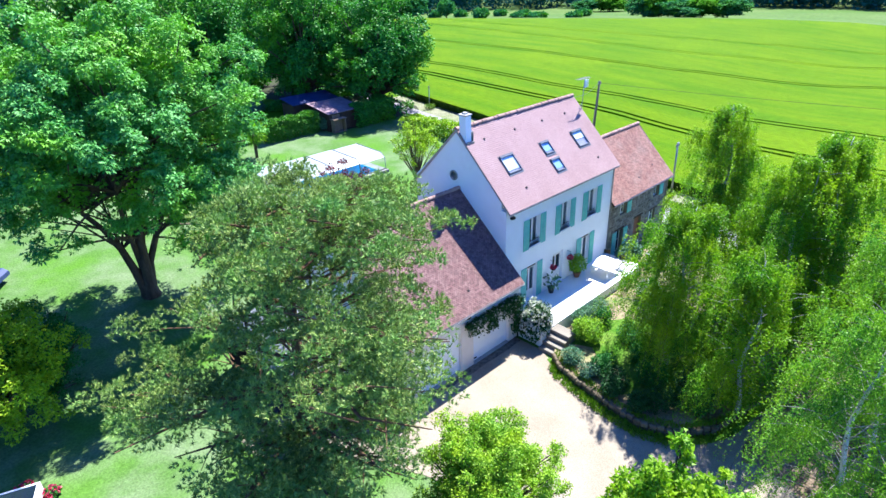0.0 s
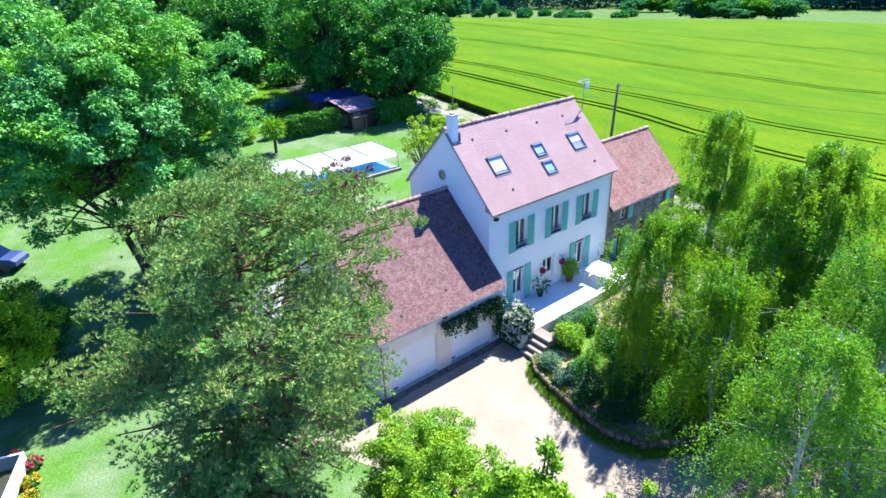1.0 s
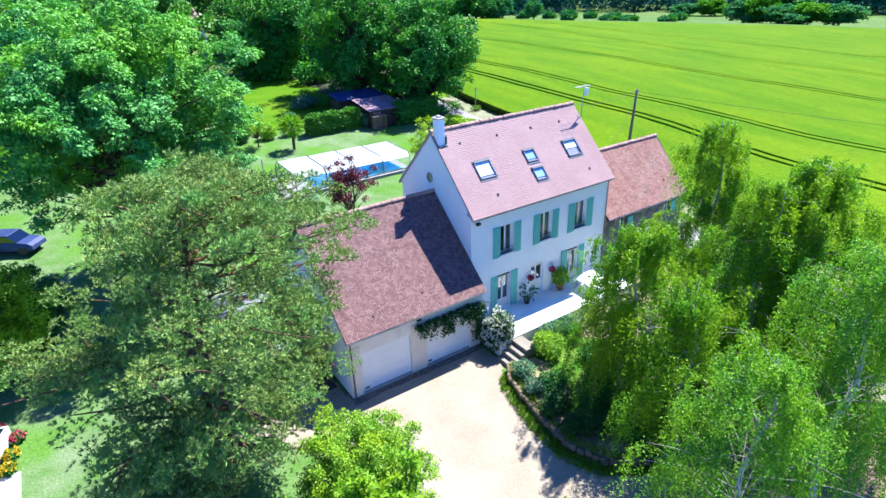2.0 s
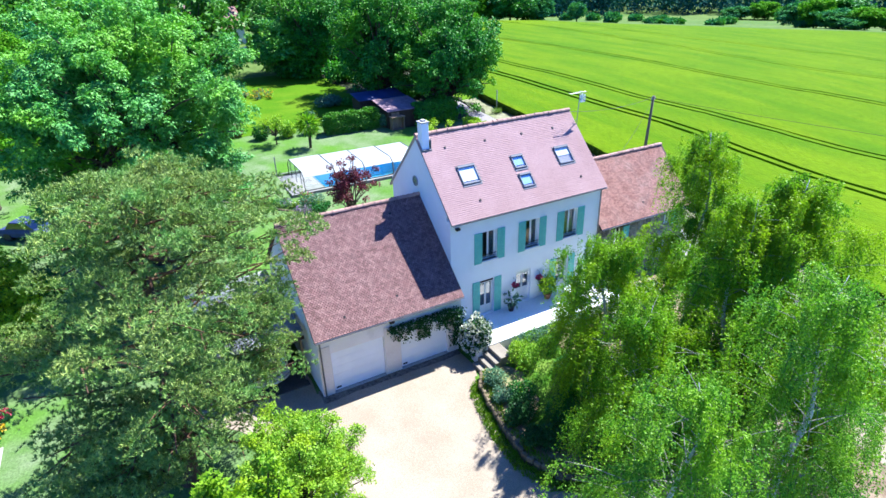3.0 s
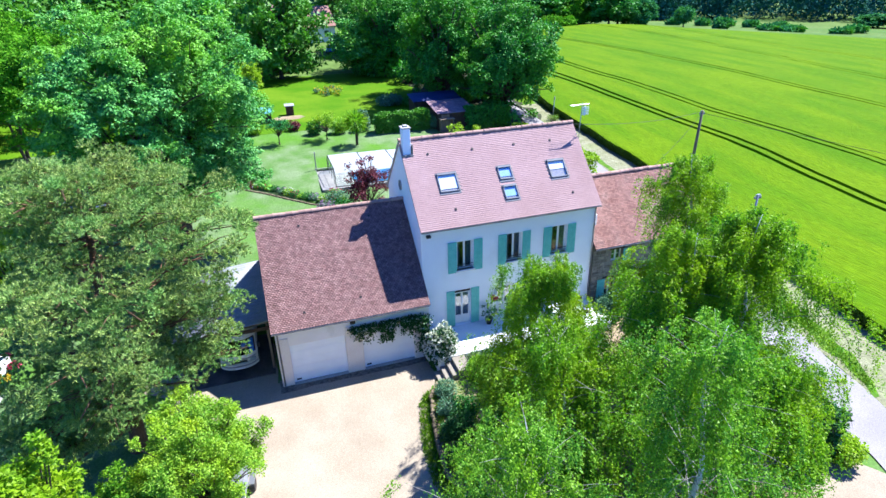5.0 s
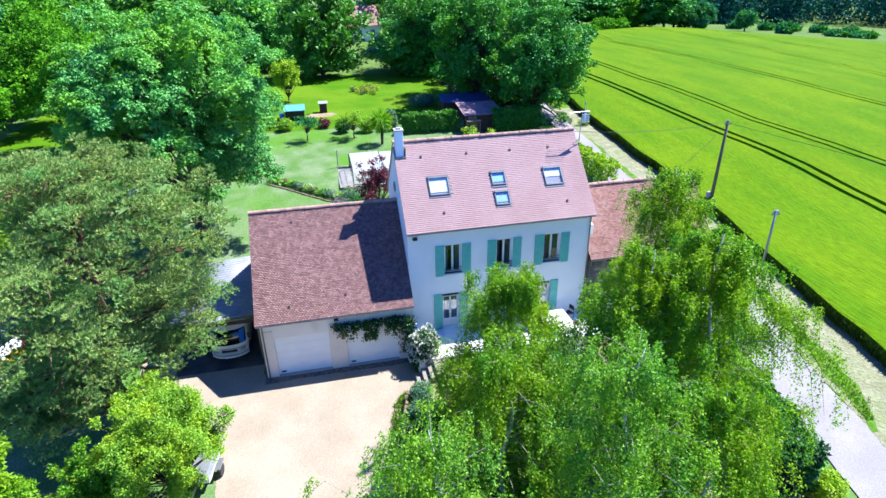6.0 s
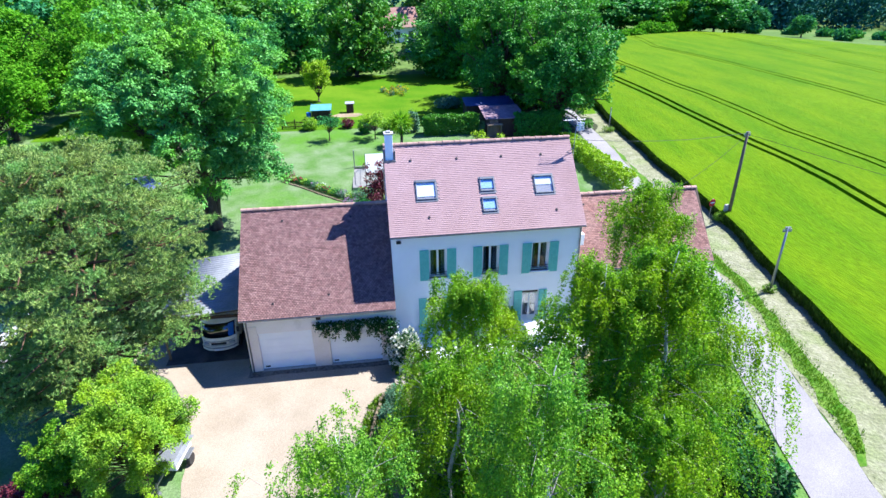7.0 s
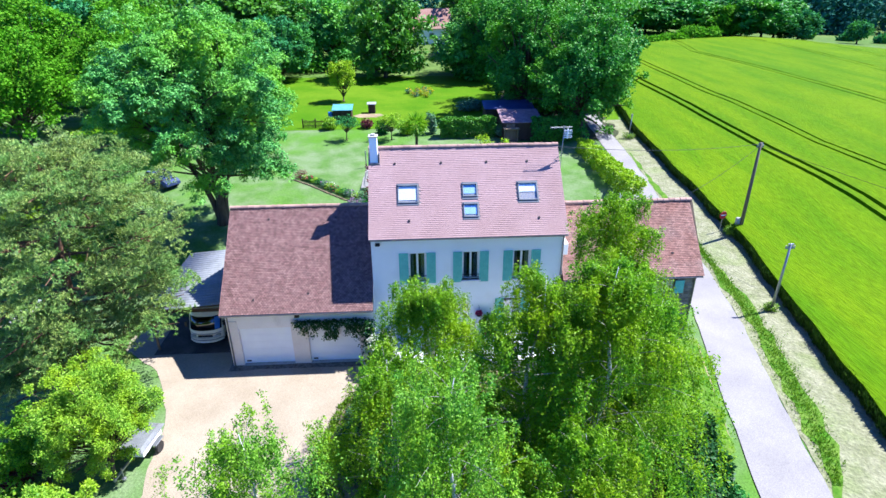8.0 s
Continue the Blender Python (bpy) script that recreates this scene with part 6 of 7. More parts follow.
# vine trained over the second garage door
vine = thing("climbing_vine", "dark climbing vine hanging over the garage door", "climber", (0, -1.1, 0))
b = Build().tube([(-0.2, -0.05, 0), (-0.3, -0.06, 1.4), (-0.5, -0.1, 2.7), (-2.2, -0.14, 2.85), (-4.3, -0.12, 2.8)], [0.05, 0.045, 0.04, 0.03, 0.015], 6)
part("stem", b, BARK, vine, smooth=True, fix=False)
P = []
for i in range(64):
    x = rng.uniform(-4.4, -0.3)
    ln_ = rng.uniform(0.15, 0.45) if rng.uniform() < 0.65 else rng.uniform(0.6, 1.3)
    k = int(40 + 60 * ln_)
    z = 2.95 - rng.uniform(0, 1, k) ** 1.0 * ln_
    P.append(np.stack([x + rng.normal(0, 0.09, k), -0.12 + rng.normal(0, 0.09, k), z + rng.normal(0, 0.05, k)], 1))
for i in range(10):
    k = 130
    P.append(np.stack([rng.normal(-0.35, 0.22, k), -0.15 + rng.normal(0, 0.12, k), rng.uniform(0.6, 2.9, k)], 1))
P = np.concatenate(P)
part("foliage", faces_mesh("foliage", leaf_quads(P, rng.normal(size=P.shape), 0.12, 0.09, 0.5), L_DARK), None, vine)
P = P[rng.choice(len(P), 330)]
part("blossom", faces_mesh("blossom", leaf_quads(P + [0, -0.08, 0], rng.normal(size=P.shape), 0.09, 0.08), P_WHITE), None, vine)

# ---- things of the garden and yard ----
# carport with motorhome
cp = thing("carport", "open carport with a grey corrugated roof", "carport", (-13.3, 0.6, 0))
CWID, CLEN = 4.85, 7.8
b = Build()
nc = 200
v = []
for s in (0, 1):
    for y in (0, 1):
        for i in range(nc + 1):
            yy = CLEN * i / nc
            v.append((CWID * y, yy, 2.85 + 0.4 * y + 0.065 * math.sin(i / nc * CLEN / 0.312 * 2 * math.pi) - 0.012 * s))
w = nc + 1
f = [(i, i + 1, w + i + 1, w + i) for i in range(nc)] + [(2 * w + i, 3 * w + i, 3 * w + i + 1, 2 * w + i + 1) for i in range(nc)]
f += [(i, 2 * w + i, 2 * w + i + 1, i + 1) for i in range(nc)] + [(w + i, w + i + 1, 3 * w + i + 1, 3 * w + i) for i in range(nc)]
b.add(v, f)
part("roof_sheet", b, SHEET, cp, "grey corrugated roof sheeting", smooth=True)
for x, y in ((0.15, 0.2), (0.15, 3.9), (0.15, 7.6), (4.7, 0.25), (4.7, 7.6)):
    part("post", Build().box(x - 0.06, x + 0.06, y - 0.06, y + 0.06, -0.05, 2.80 + 0.4 * x / CWID, 0.01), WOOD, cp)
for y in (0.2, 2.6, 5.0, 7.6):
    part("beam", Build().add([(0, y - 0.05, 2.66), (CWID, y - 0.05, 3.06), (CWID, y - 0.05, 3.2), (0, y - 0.05, 2.8), (0, y + 0.05, 2.66), (CWID, y + 0.05, 3.06), (CWID, y + 0.05, 3.2), (0, y + 0.05, 2.8)], [(0, 1, 2, 3), (7, 6, 5, 4), (0, 4, 5, 1), (1, 5, 6, 2), (2, 6, 7, 3), (3, 7, 4, 0)]), WOOD, cp)
# slab added to paint the shade under the roof onto the ground
part("floor_slab", Build().box(0.0, CWID - 0.1, -0.3, CLEN, -0.05, 0.045, 0.01), CARPORT_SHADE, cp, "dark slab added for the shade under the carport roof")
part("fascia", Build().box(0.0, CWID, -0.05, 0.0, 2.75, 2.95), DARKWOOD, cp, "dark timber fascia")
part("back_board", Build().box(0, 4.0, 7.4, 7.5, 0, 2.8), DARKWOOD, cp)

mh = thing("motorhome", "cream motorhome parked nose out under the carport", "motorhome", (-10.35, 0.95, 0))
b = Build()
prof = [(0.15, 0.35), (-0.05, 0.6), (-0.02, 1.15), (0.35, 1.95), (0.55, 2.25), (1.1, 2.55), (5.4, 2.6), (5.5, 2.4), (5.5, 0.35)]
hw = [0.93, 1.0, 1.02, 1.0, 0.96, 0.95, 0.97, 0.97, 1.0]
k = len(prof)
cuts = [-1, -0.92, -0.75, -0.45, 0, 0.45, 0.75, 0.92, 1]
nose = lambda s, i: 0.42 * abs(s) ** 3 * (1.0 if i < 4 else 0.7 if i < 6 else 0.0)
v = [(s * hw[i], p[0] + nose(s, i), p[1]) for s in cuts for i, p in enumerate(prof)]
f = [tuple(range(k)), tuple(reversed(range((len(cuts) - 1) * k, len(cuts) * k)))]
f += [(q * k + i, (q + 1) * k + i, (q + 1) * k + (i + 1) % k, q * k + (i + 1) % k) for q in range(len(cuts) - 1) for i in range(k)]
b.add(v, f)
body = part("body", b, CREAM, mh, "cream coachwork", smooth=True)
bev = body.modifiers.new("round", "BEVEL")
bev.width, bev.segments, bev.limit_method = 0.06, 3, "ANGLE"


def wrapped(z0, y0, z1, y1, s0, s1, deep):
    """A band that follows the rounded nose, standing proud of it."""
    q = Build()
    ss = [s0 + (s1 - s0) * u / 10 for u in range(11)]
    v = [(s, y + 0.42 * abs(s) ** 3 + d, z) for d in (-deep, 0.03) for z, y in ((z0, y0), (z1, y1)) for s in ss]
    f = [(u, u + 1, 12 + u, 11 + u) for u in range(10)] + [(22 + u, 33 + u, 34 + u, 23 + u) for u in range(10)]
    f += [(u, 22 + u, 23 + u, u + 1) for u in range(10)] + [(11 + u, 12 + u, 34 + u, 33 + u) for u in range(10)] + [(0, 11, 33, 22), (10, 32, 43, 21)]
    return q.add(v, f)


part("windscreen", wrapped(1.2, -0.0, 1.95, 0.35, -0.93, 0.93, 0.03), VEHICLE_GLASS, mh, "dark curved windscreen", smooth=True)
part("blue_screen_cover", wrapped(1.24, 0.0, 1.9, 0.33, 0.6, 0.86, 0.045), BLUE, mh, "blue sheet over the windscreen")
part("nose_stripe", wrapped(0.92, -0.03, 0.98, -0.03, -0.95, 0.95, 0.015), METAL, mh, "thin grey stripe round the nose")
bp = part("bumper", wrapped(0.42, -0.12, 0.72, -0.12, -1.0, 1.0, 0.03), CREAM, mh, smooth=False)
part("stripe", wrapped(0.57, -0.14, 0.64, -0.14, -0.98, 0.98, 0.03), METAL, bp, "grey bumper stripe")
part("number_plate", Build().box(-0.26, 0.26, -0.215, -0.2, 0.46, 0.56), WHITE, bp)
part("grille", Build().box(-0.42, 0.42, -0.07, 0.02, 0.76, 0.88, 0.01), BLACK, mh)
for s in (-1, 1):
    hl = part("headlight", Build().box(s * 0.72 - 0.15, s * 0.72 + 0.15, 0.02, 0.2, 0.72, 0.88, 0.02), POLYCARB, mh, "clear headlight")
    part("mirror", Build().box(s * 1.12 - 0.08, s * 1.12 + 0.08, 0.25, 0.33, 1.35, 1.7, 0.02), BLACK, mh)
    for y in (0.95, 4.3):
        wh = part("wheel", Build().lathe([(0.2, -0.1), (0.33, -0.1), (0.35, -0.06), (0.35, 0.06), (0.33, 0.1), (0.2, 0.1)], 18), BLACK, mh, "black tyre", m=pose(s * 0.92, y, 0.35, 0, 90, 0))
        part("rim", Build().lathe([(0.2, -0.07), (0.2, 0.07)], 16), METAL, wh)

# trailer beside the lime-green tree
tr = thing("trailer", "small covered utility trailer with a drawbar", "trailer", (-10.7, -7.5, 0), -8)
part("tub", Build().box(-0.55, 0.55, -0.8, 0.8, 0.45, 0.85, 0.02), WHITE, tr, "white box body")
part("cover", Build().add([(-0.66, -1.0, 0.86), (0.66, -1.0, 0.86), (0.66, 1.0, 0.86), (-0.66, 1.0, 0.86), (-0.5, -0.8, 1.0), (0.5, -0.8, 1.0), (0.5, 0.8, 1.02), (-0.5, 0.8, 1.02)], [(0, 3, 2, 1), (4, 5, 6, 7), (0, 1, 5, 4), (1, 2, 6, 5), (2, 3, 7, 6), (3, 0, 4, 7)]), TARP, tr, "taut grey tarpaulin cover")
part("drawbar", Build().box(-0.04, 0.04, -2.1, -0.95, 0.42, 0.5).box(-0.05, 0.05, -2.2, -2.1, 0.38, 0.54), METAL, tr)
part("jockey_wheel", Build().tube([(0.1, -1.75, 0.15), (0.1, -1.75, 0.75)], [0.03, 0.03], 8).lathe([(0.1, -0.04), (0.1, 0.04)], 12, (0.1, -1.75, 0.12)), METAL, tr)
for s in (-1, 1):
    wh = part("wheel", Build().lathe([(0.15, -0.08), (0.27, -0.08), (0.28, 0.0), (0.27, 0.08), (0.15, 0.08)], 16), BLACK, tr, m=pose(s * 0.74, 0.1, 0.28, 0, 90, 0))
    part("rim", Build().lathe([(0.15, -0.05), (0.15, 0.05)], 14), WHITE, wh)
    part("mudguard", Build().box(s * 0.74 - 0.12, s * 0.74 + 0.12, -0.25, 0.45, 0.6, 0.64, 0.01), METAL, tr)

# terrace furniture
tbl = thing("garden_table", "square white garden table on the terrace", "table", (8.25, -1.5, GF), 0)
part("tabletop", Build().box(-0.85, 0.85, -0.75, 0.75, 0.70, 0.745, 0.01), WHITE, tbl)
for x in (-0.72, 0.72):
    for y in (-0.62, 0.62):
        part("leg", Build().box(x - 0.03, x + 0.03, y - 0.03, y + 0.03, 0, 0.70), WHITE, tbl)
part("apron", Build().box(-0.72, 0.72, -0.645, -0.615, 0.62, 0.70).box(-0.72, 0.72, 0.615, 0.645, 0.62, 0.70), WHITE, tbl)


def chair(at, turn):
    c = thing("garden_chair", "dark metal garden chair beside the white table", "chair", at, turn, "terrace chairs")
    part("seat", Build().box(-0.22, 0.22, -0.22, 0.22, 0.43, 0.46, 0.01), DARKWOOD, c)
    part("backrest", Build().box(-0.21, 0.21, 0.2, 0.23, 0.62, 0.9, 0.01), DARKWOOD, c)
    for x in (-0.2, 0.2):
        for y in (-0.2, 0.21):
            part("leg", Build().tube([(x, y, 0), (x, y, 0.45 if y < 0 else 0.9)], [0.014, 0.014], 6), BLACK, c)
    return c


chair((9.5, -0.8, GF), -70)
chair((9.45, -1.9, GF), -100)


def pot_plant(name, label, at, pr, ph, radii, leaf, n_, length, bloom=None, pot=TERRACOTTA):
    t = thing(name, label, "potted plant", at)
    part("pot", Build().lathe([(pr * 0.65, 0), (pr * 0.95, ph * 0.85), (pr * 1.05, ph * 0.86), (pr * 1.05, ph), (pr * 0.9, ph), (pr * 0.88, ph - 0.05)], 18), pot, t, smooth=False)
    p, d = blob_points(n_, np.array([0, 0, ph + radii[2]]), np.array(radii), 0.35)
    part("foliage", faces_mesh("foliage", leaf_quads(p, d + rng.normal(0, 0.6, d.shape), length, length * 0.5, 0.3), leaf), None, t)
    part("stem", Build().tube([(0, 0, ph - 0.08), (0.02, 0, ph + radii[2])], [0.03, 0.015], 6), BARK, t, fix=False)
    if bloom:
        p, d = blob_points(120, np.array([0, 0, ph + radii[2]]), np.array(radii), 0.9)
        part("blossom", faces_mesh("blossom", leaf_quads(p, d, length * 0.6, length * 0.6), bloom), None, t)
    return t


pot_plant("potted_palm", "black pot with an airy grey-green palm", (3.85, -0.45, GF), 0.22, 0.4, (0.42, 0.4, 0.42), L_SAGE, 70, 0.28, None, BLACK)
pot_plant("potted_bush", "leafy green bush in a pot by the front door", (6.6, -0.45, GF), 0.26, 0.4, (0.5, 0.48, 0.55), L_LIME, 900, 0.16)
pot_plant("potted_shrub", "terracotta pot with a white flowering shrub", (0.55, -2.2, GF), 0.28, 0.42, (0.6, 0.55, 0.5), L_DARK, 900, 0.12, P_WHITE)
for x in (4.25, 6.05):
    hb = thing("hanging_basket", "pink flowers in a hanging basket on the wall", "hanging basket", (x, -0.25, 2.45), group="door baskets")
    part("bowl", Build().lathe([(0.05, -0.16), (0.14, -0.1), (0.17, 0.0), (0.15, 0.0)], 14), BLACK, hb)
    part("bracket", Build().tube([(0, 0.25, 0.45), (0, 0, 0.45), (0, 0, 0.0)], [0.012] * 3, 6), BLACK, hb)
    p, d = blob_points(150, np.array([0, 0, 0.06]), np.array([0.14, 0.14, 0.11]), 0.4)
    part("blossom", faces_mesh("blossom", leaf_quads(p, d, 0.1, 0.09), P_PINK), None, hb)

# pool with its sliding enclosure
PZ = ground_z(24) + 0.1
pool = thing("pool", "swimming pool under a telescopic white enclosure", "pool", (-2.6, 23.6, PZ))
pb = Build()
for q in ((0, 13.0, 0, 0.62), (0, 13.0, 5.0, 5.9), (0, 3.2, 0.62, 5.0), (12.2, 13.0, 0.62, 5.0)):
    pb.box(q[0], q[1], q[2], q[3], -1.6, 0.12)
pb.box(0, 13.0, 5.9, 6.05, -1.6, 0.36)
part("deck", pb, DECK, pool, "pale paved pool surround")
part("basin", Build().box(3.2, 12.2, 0.62, 5.0, -1.5, -1.3).box(3.20, 3.24, 0.66, 4.96, -1.3, 0.1).box(12.16, 12.2, 0.66, 4.96, -1.3, 0.1).box(3.2, 12.2, 0.62, 0.66, -1.3, 0.1).box(3.2, 12.2, 4.96, 5.0, -1.3, 0.1), POOLBLUE, pool, "bright blue pool liner")
part("water", Build().add([(3.24, 0.66, 0.04), (12.16, 0.66, 0.04), (12.16, 4.96, 0.04), (3.24, 4.96, 0.04)], [(0, 1, 2, 3)]), WATER, pool)
en = thing("pool_enclosure", "low telescopic pool enclosure with white panels and clear sides", "pool enclosure", (-1.3, 24.0, PZ + 0.12))
for i in range(4):
    x0, x1, up = i * 2.9, (i + 1) * 2.9 + 0.05, 1.5 + 0.05 * (3 - i)
    arch = [(0.0, 0.0), (0.12, up * 0.75), (0.7, up), (4.6, up + 0.12), (5.3, up * 0.7), (5.4, 0.0)]
    b = Build()
    for (a, c), (e, g) in zip(arch[1:3], arch[2:4]):
        b.add([(x0, a, c), (x1, a, c), (x1, e, g), (x0, e, g), (x0, a, c - 0.03), (x1, a, c - 0.03), (x1, e, g - 0.03), (x0, e, g - 0.03)], [(0, 1, 2, 3), (7, 6, 5, 4), (0, 4, 5, 1), (1, 5, 6, 2), (2, 6, 7, 3), (3, 7, 4, 0)])
    seg = part("section", b, POLYCARB, en, "translucent white roof panel")
    seg.visible_shadow = False
    side = part("side_panel", Build().add([(x0, 0.0, 0.03), (x1, 0.0, 0.03), (x1, arch[1][0], arch[1][1]), (x0, arch[1][0], arch[1][1])], [(0, 1, 2, 3)]), CLEAR, en, "clear side panel")
    side.visible_shadow = False
    part("back_panel", Build().add([(x0, 5.4, 0.03), (x1, 5.4, 0.03), (x1, 5.3, up * 0.7), (x0, 5.3, up * 0.7)], [(0, 1, 2, 3)]).add([(x0, 5.3, up * 0.7), (x1, 5.3, up * 0.7), (x1, 4.6, up + 0.12), (x0, 4.6, up + 0.12)], [(0, 1, 2, 3)]), CLEAR, en)
    for x in (x0, x1):
        part("arch_rib", Build().tube([(x, a, c + 0.02) for a, c in arch], [0.035] * 6, 6), BLACK if i == 0 or x == x0 else METAL, en, "dark metal arch")
part("rail", Build().box(-0.05, 11.7, -0.06, 0.06, 0.0, 0.05).box(-0.05, 11.7, 5.34, 5.46, 0.0, 0.05), BLACK, en, "ground rail")
endp = part("end_panel", Build().add([(0.02, 0.05, 0.05), (0.02, 5.35, 0.05), (0.02, 5.25, 1.1), (0.02, 4.6, 1.7), (0.02, 0.7, 1.6), (0.02, 0.15, 1.2)], [tuple(range(6))]), CLEAR, en, "clear end wall")
endp.visible_shadow = False
for y, z in ((1.0, 1.62), (2.65, 1.66), (4.3, 1.7)):
    part("end_post", Build().tube([(0.0, y, 0.03), (0.0, y, z)], [0.025] * 2, 6), BLACK, en, "dark upright of the end wall")
part("end_post", Build().tube([(0.0, 0.1, 0.9), (0.0, 5.3, 0.9)], [0.02] * 2, 6), BLACK, en, "dark crossbar of the end wall")
pl = thing("pool_shower", "slim dark post standing at the pool deck", "post", (-2.45, 29.4, PZ + 0.02))
part("post", Build().box(-0.05, 0.05, -0.05, 0.05, 0, 2.1, 0.01), METAL, pl)

# flower bed along the lawn, behind the garage
fbed = thing("flower_border", "curved stone-edged flower border on the lawn", "flower bed", (0, 0, 0))
path = [(-9.3, 26.4), (-7.5, 24.9), (-5.6, 23.0), (-3.8, 21.4), (-1.0, 20.2)]
k = 60
for i in range(k):
    f = i / (k - 1) * 4
    j = min(int(f), 3)
    x, y = np.array(path[j]) * (1 - f + j) + np.array(path[j + 1]) * (f - j)
    part("edging_stone", random.choice(stone_me), None, fbed, m=pose(x, y, ground_z(y) - 0.08, 0, 0, random.uniform(0, 180)) @ Matrix.Diagonal((0.75, 0.75, 0.75, 1)))
for i in range(15):
    f = i / 14 * 4
    j = min(int(f), 3)
    x, y = np.array(path[j]) * (1 - f + j) + np.array(path[j + 1]) * (f - j)
    lf, bl = [(L_SAGE, P_LILAC), (L_HEDGE, P_PINK), (L_HEDGE, None), (L_LIME, P_WHITE), (L_LIME, None)][(i * 3) % 5] if i else (L_RED, None)
    s_ = random.uniform(0.35, 0.6) * (1.4 if i == 0 else 1)
    shrub("border_plant", "low flowering perennial in the stone-edged border", gz(x + 0.5, y + 0.55), (s_, s_, s_ * 1.2), 500, 0.12, 0.07, lf, "plant", bl, 24, "border plants", wob=4)
shrub("lavender_mound", "pink-lilac flowering mound behind the garage", gz(-2.7, 20.0), (0.9, 0.7, 0.9), 900, 0.14, 0.05, L_SAGE, "plant", P_LILAC, 170)
shrub("silver_mound", "pale silver-green rounded mound behind the garage", gz(-1.6, 21.2), (1.2, 0.9, 1.2), 1600, 0.14, 0.07, L_SAGE, "shrub")
shrub("red_flowers", "low clump of red and orange flowers by the pool", gz(-1.6, 22.7), (0.6, 0.5, 0.6), 500, 0.12, 0.07, L_LIME, "plant", P_PINK, 40)
# round flower bed on the far lawn
for i in range(12):
    a = i * 2.4
    r_ = 0.4 + 0.22 * i * 0.8
    shrub("lily_clump", "clump of yellow and orange flowers on the lawn", gz(3.9 + r_ * math.cos(a), 62.5 + r_ * 1.1 * math.sin(a)), (0.5, 0.5, 0.8), 220, 0.22, 0.08, L_SAGE if i % 2 else L_LIME, "plant", P_YELLOW, 14, "lawn flower bed", wob=3)
shrub("round_shrub", "loose rounded green shrub on the far lawn", gz(10.5, 51.5), (1.9, 1.6, 1.5), 1800, 0.3, 0.16, L_SAGE)
shrub("round_shrub", "dark rounded shrub near the shed", gz(13.5, 50.5), (1.3, 1.2, 1.1), 1000, 0.3, 0.16, L_OAK)
shrub("garden_shrub", "clipped bright green shrub beside the gate", gz(-7.8, 43.2), (0.9, 0.9, 1.5), 1200, 0.2, 0.14, L_LIME)
shrub("red_shrub", "small red-leaved shrub on the garden line", gz(-3.2, 43.4), (0.8, 0.7, 1.2), 700, 0.2, 0.14, L_RED)
shrub("mixed_shrub", "mixed green shrub along the garden line", gz(1.8, 40.5), (1.1, 0.9, 1.8), 1200, 0.24, 0.14, L_LIME, group="garden line shrubs")
shrub("mixed_shrub", "mixed green shrub along the garden line", gz(-1.0, 41.0), (1.0, 0.9, 1.6), 1200, 0.24, 0.14, L_HEDGE, group="garden line shrubs")
shrub("mixed_shrub", "mixed green shrub along the garden line", gz(4.8, 40.6), (0.7, 0.7, 2.6), 1200, 0.24, 0.14, L_SAGE, group="garden line shrubs")
shrub("mixed_shrub", "mixed green shrub along the garden line", gz(12.9, 38.6), (0.6, 0.6, 1.5), 700, 0.22, 0.14, L_SAGE, group="garden line shrubs")
shrub("low_shrub", "low green shrub between lawn and hedge", gz(-1.6, 20.0), (1.0, 0.8, 0.9), 1200, 0.14, 0.1, L_HEDGE)
palm = thing("palm_tree", "small fan palm with a shaggy brown trunk", "palm", gz(2.9, 35.6))
part("trunk", Build().tube([(0, 0, -0.1), (0.05, 0, 1.2), (0.0, 0, 2.5)], [0.15, 0.17, 0.14], 9), BARK, palm, smooth=True, fix=False)
p = np.repeat(np.array([[0, 0, 2.55]]), 520, 0)
d = unit(rng.normal(size=(520, 3)) * [1, 1, 0.8] + [0, 0, 0.2])
part("crown", faces_mesh("crown", leaf_quads(p + d * 0.55, d + rng.normal(0, 0.3, d.shape), 0.95, 0.1, 0.35), L_BIRCH), None, palm)


def hut(name, label, at, w, d, h, rise, wall_m, roof_m, turn=0, over=0.15):
    t = thing(name, label, "shed", at, turn)
    b = Build()
    nb = max(3, int(w / 0.16))
    part("wall", Build().box(-w / 2, w / 2, -d / 2, d / 2, -0.1, h), wall_m, t)
    for i in range(nb):
        x = -w / 2 + w * i / nb
        part("plank", Build().box(x + 0.01, x + w / nb - 0.01, -d / 2 - 0.025, -d / 2, 0, h - 0.02, 0.004), wall_m, t)
    part("roof", Build().add([(-w / 2 - over, -d / 2 - over, h), (w / 2 + over, -d / 2 - over, h), (w / 2 + over, d / 2 + over, h + rise), (-w / 2 - over, d / 2 + over, h + rise),
                              (-w / 2 - over, -d / 2 - over, h + 0.06), (w / 2 + over, -d / 2 - over, h + 0.06), (w / 2 + over, d / 2 + over, h + rise + 0.06), (-w / 2 - over, d / 2 + over, h + rise + 0.06)],
                             [(3, 2, 1, 0), (4, 5, 6, 7), (0, 1, 5, 4), (1, 2, 6, 5), (2, 3, 7, 6), (3, 0, 4, 7)]), roof_m, t)
    return t


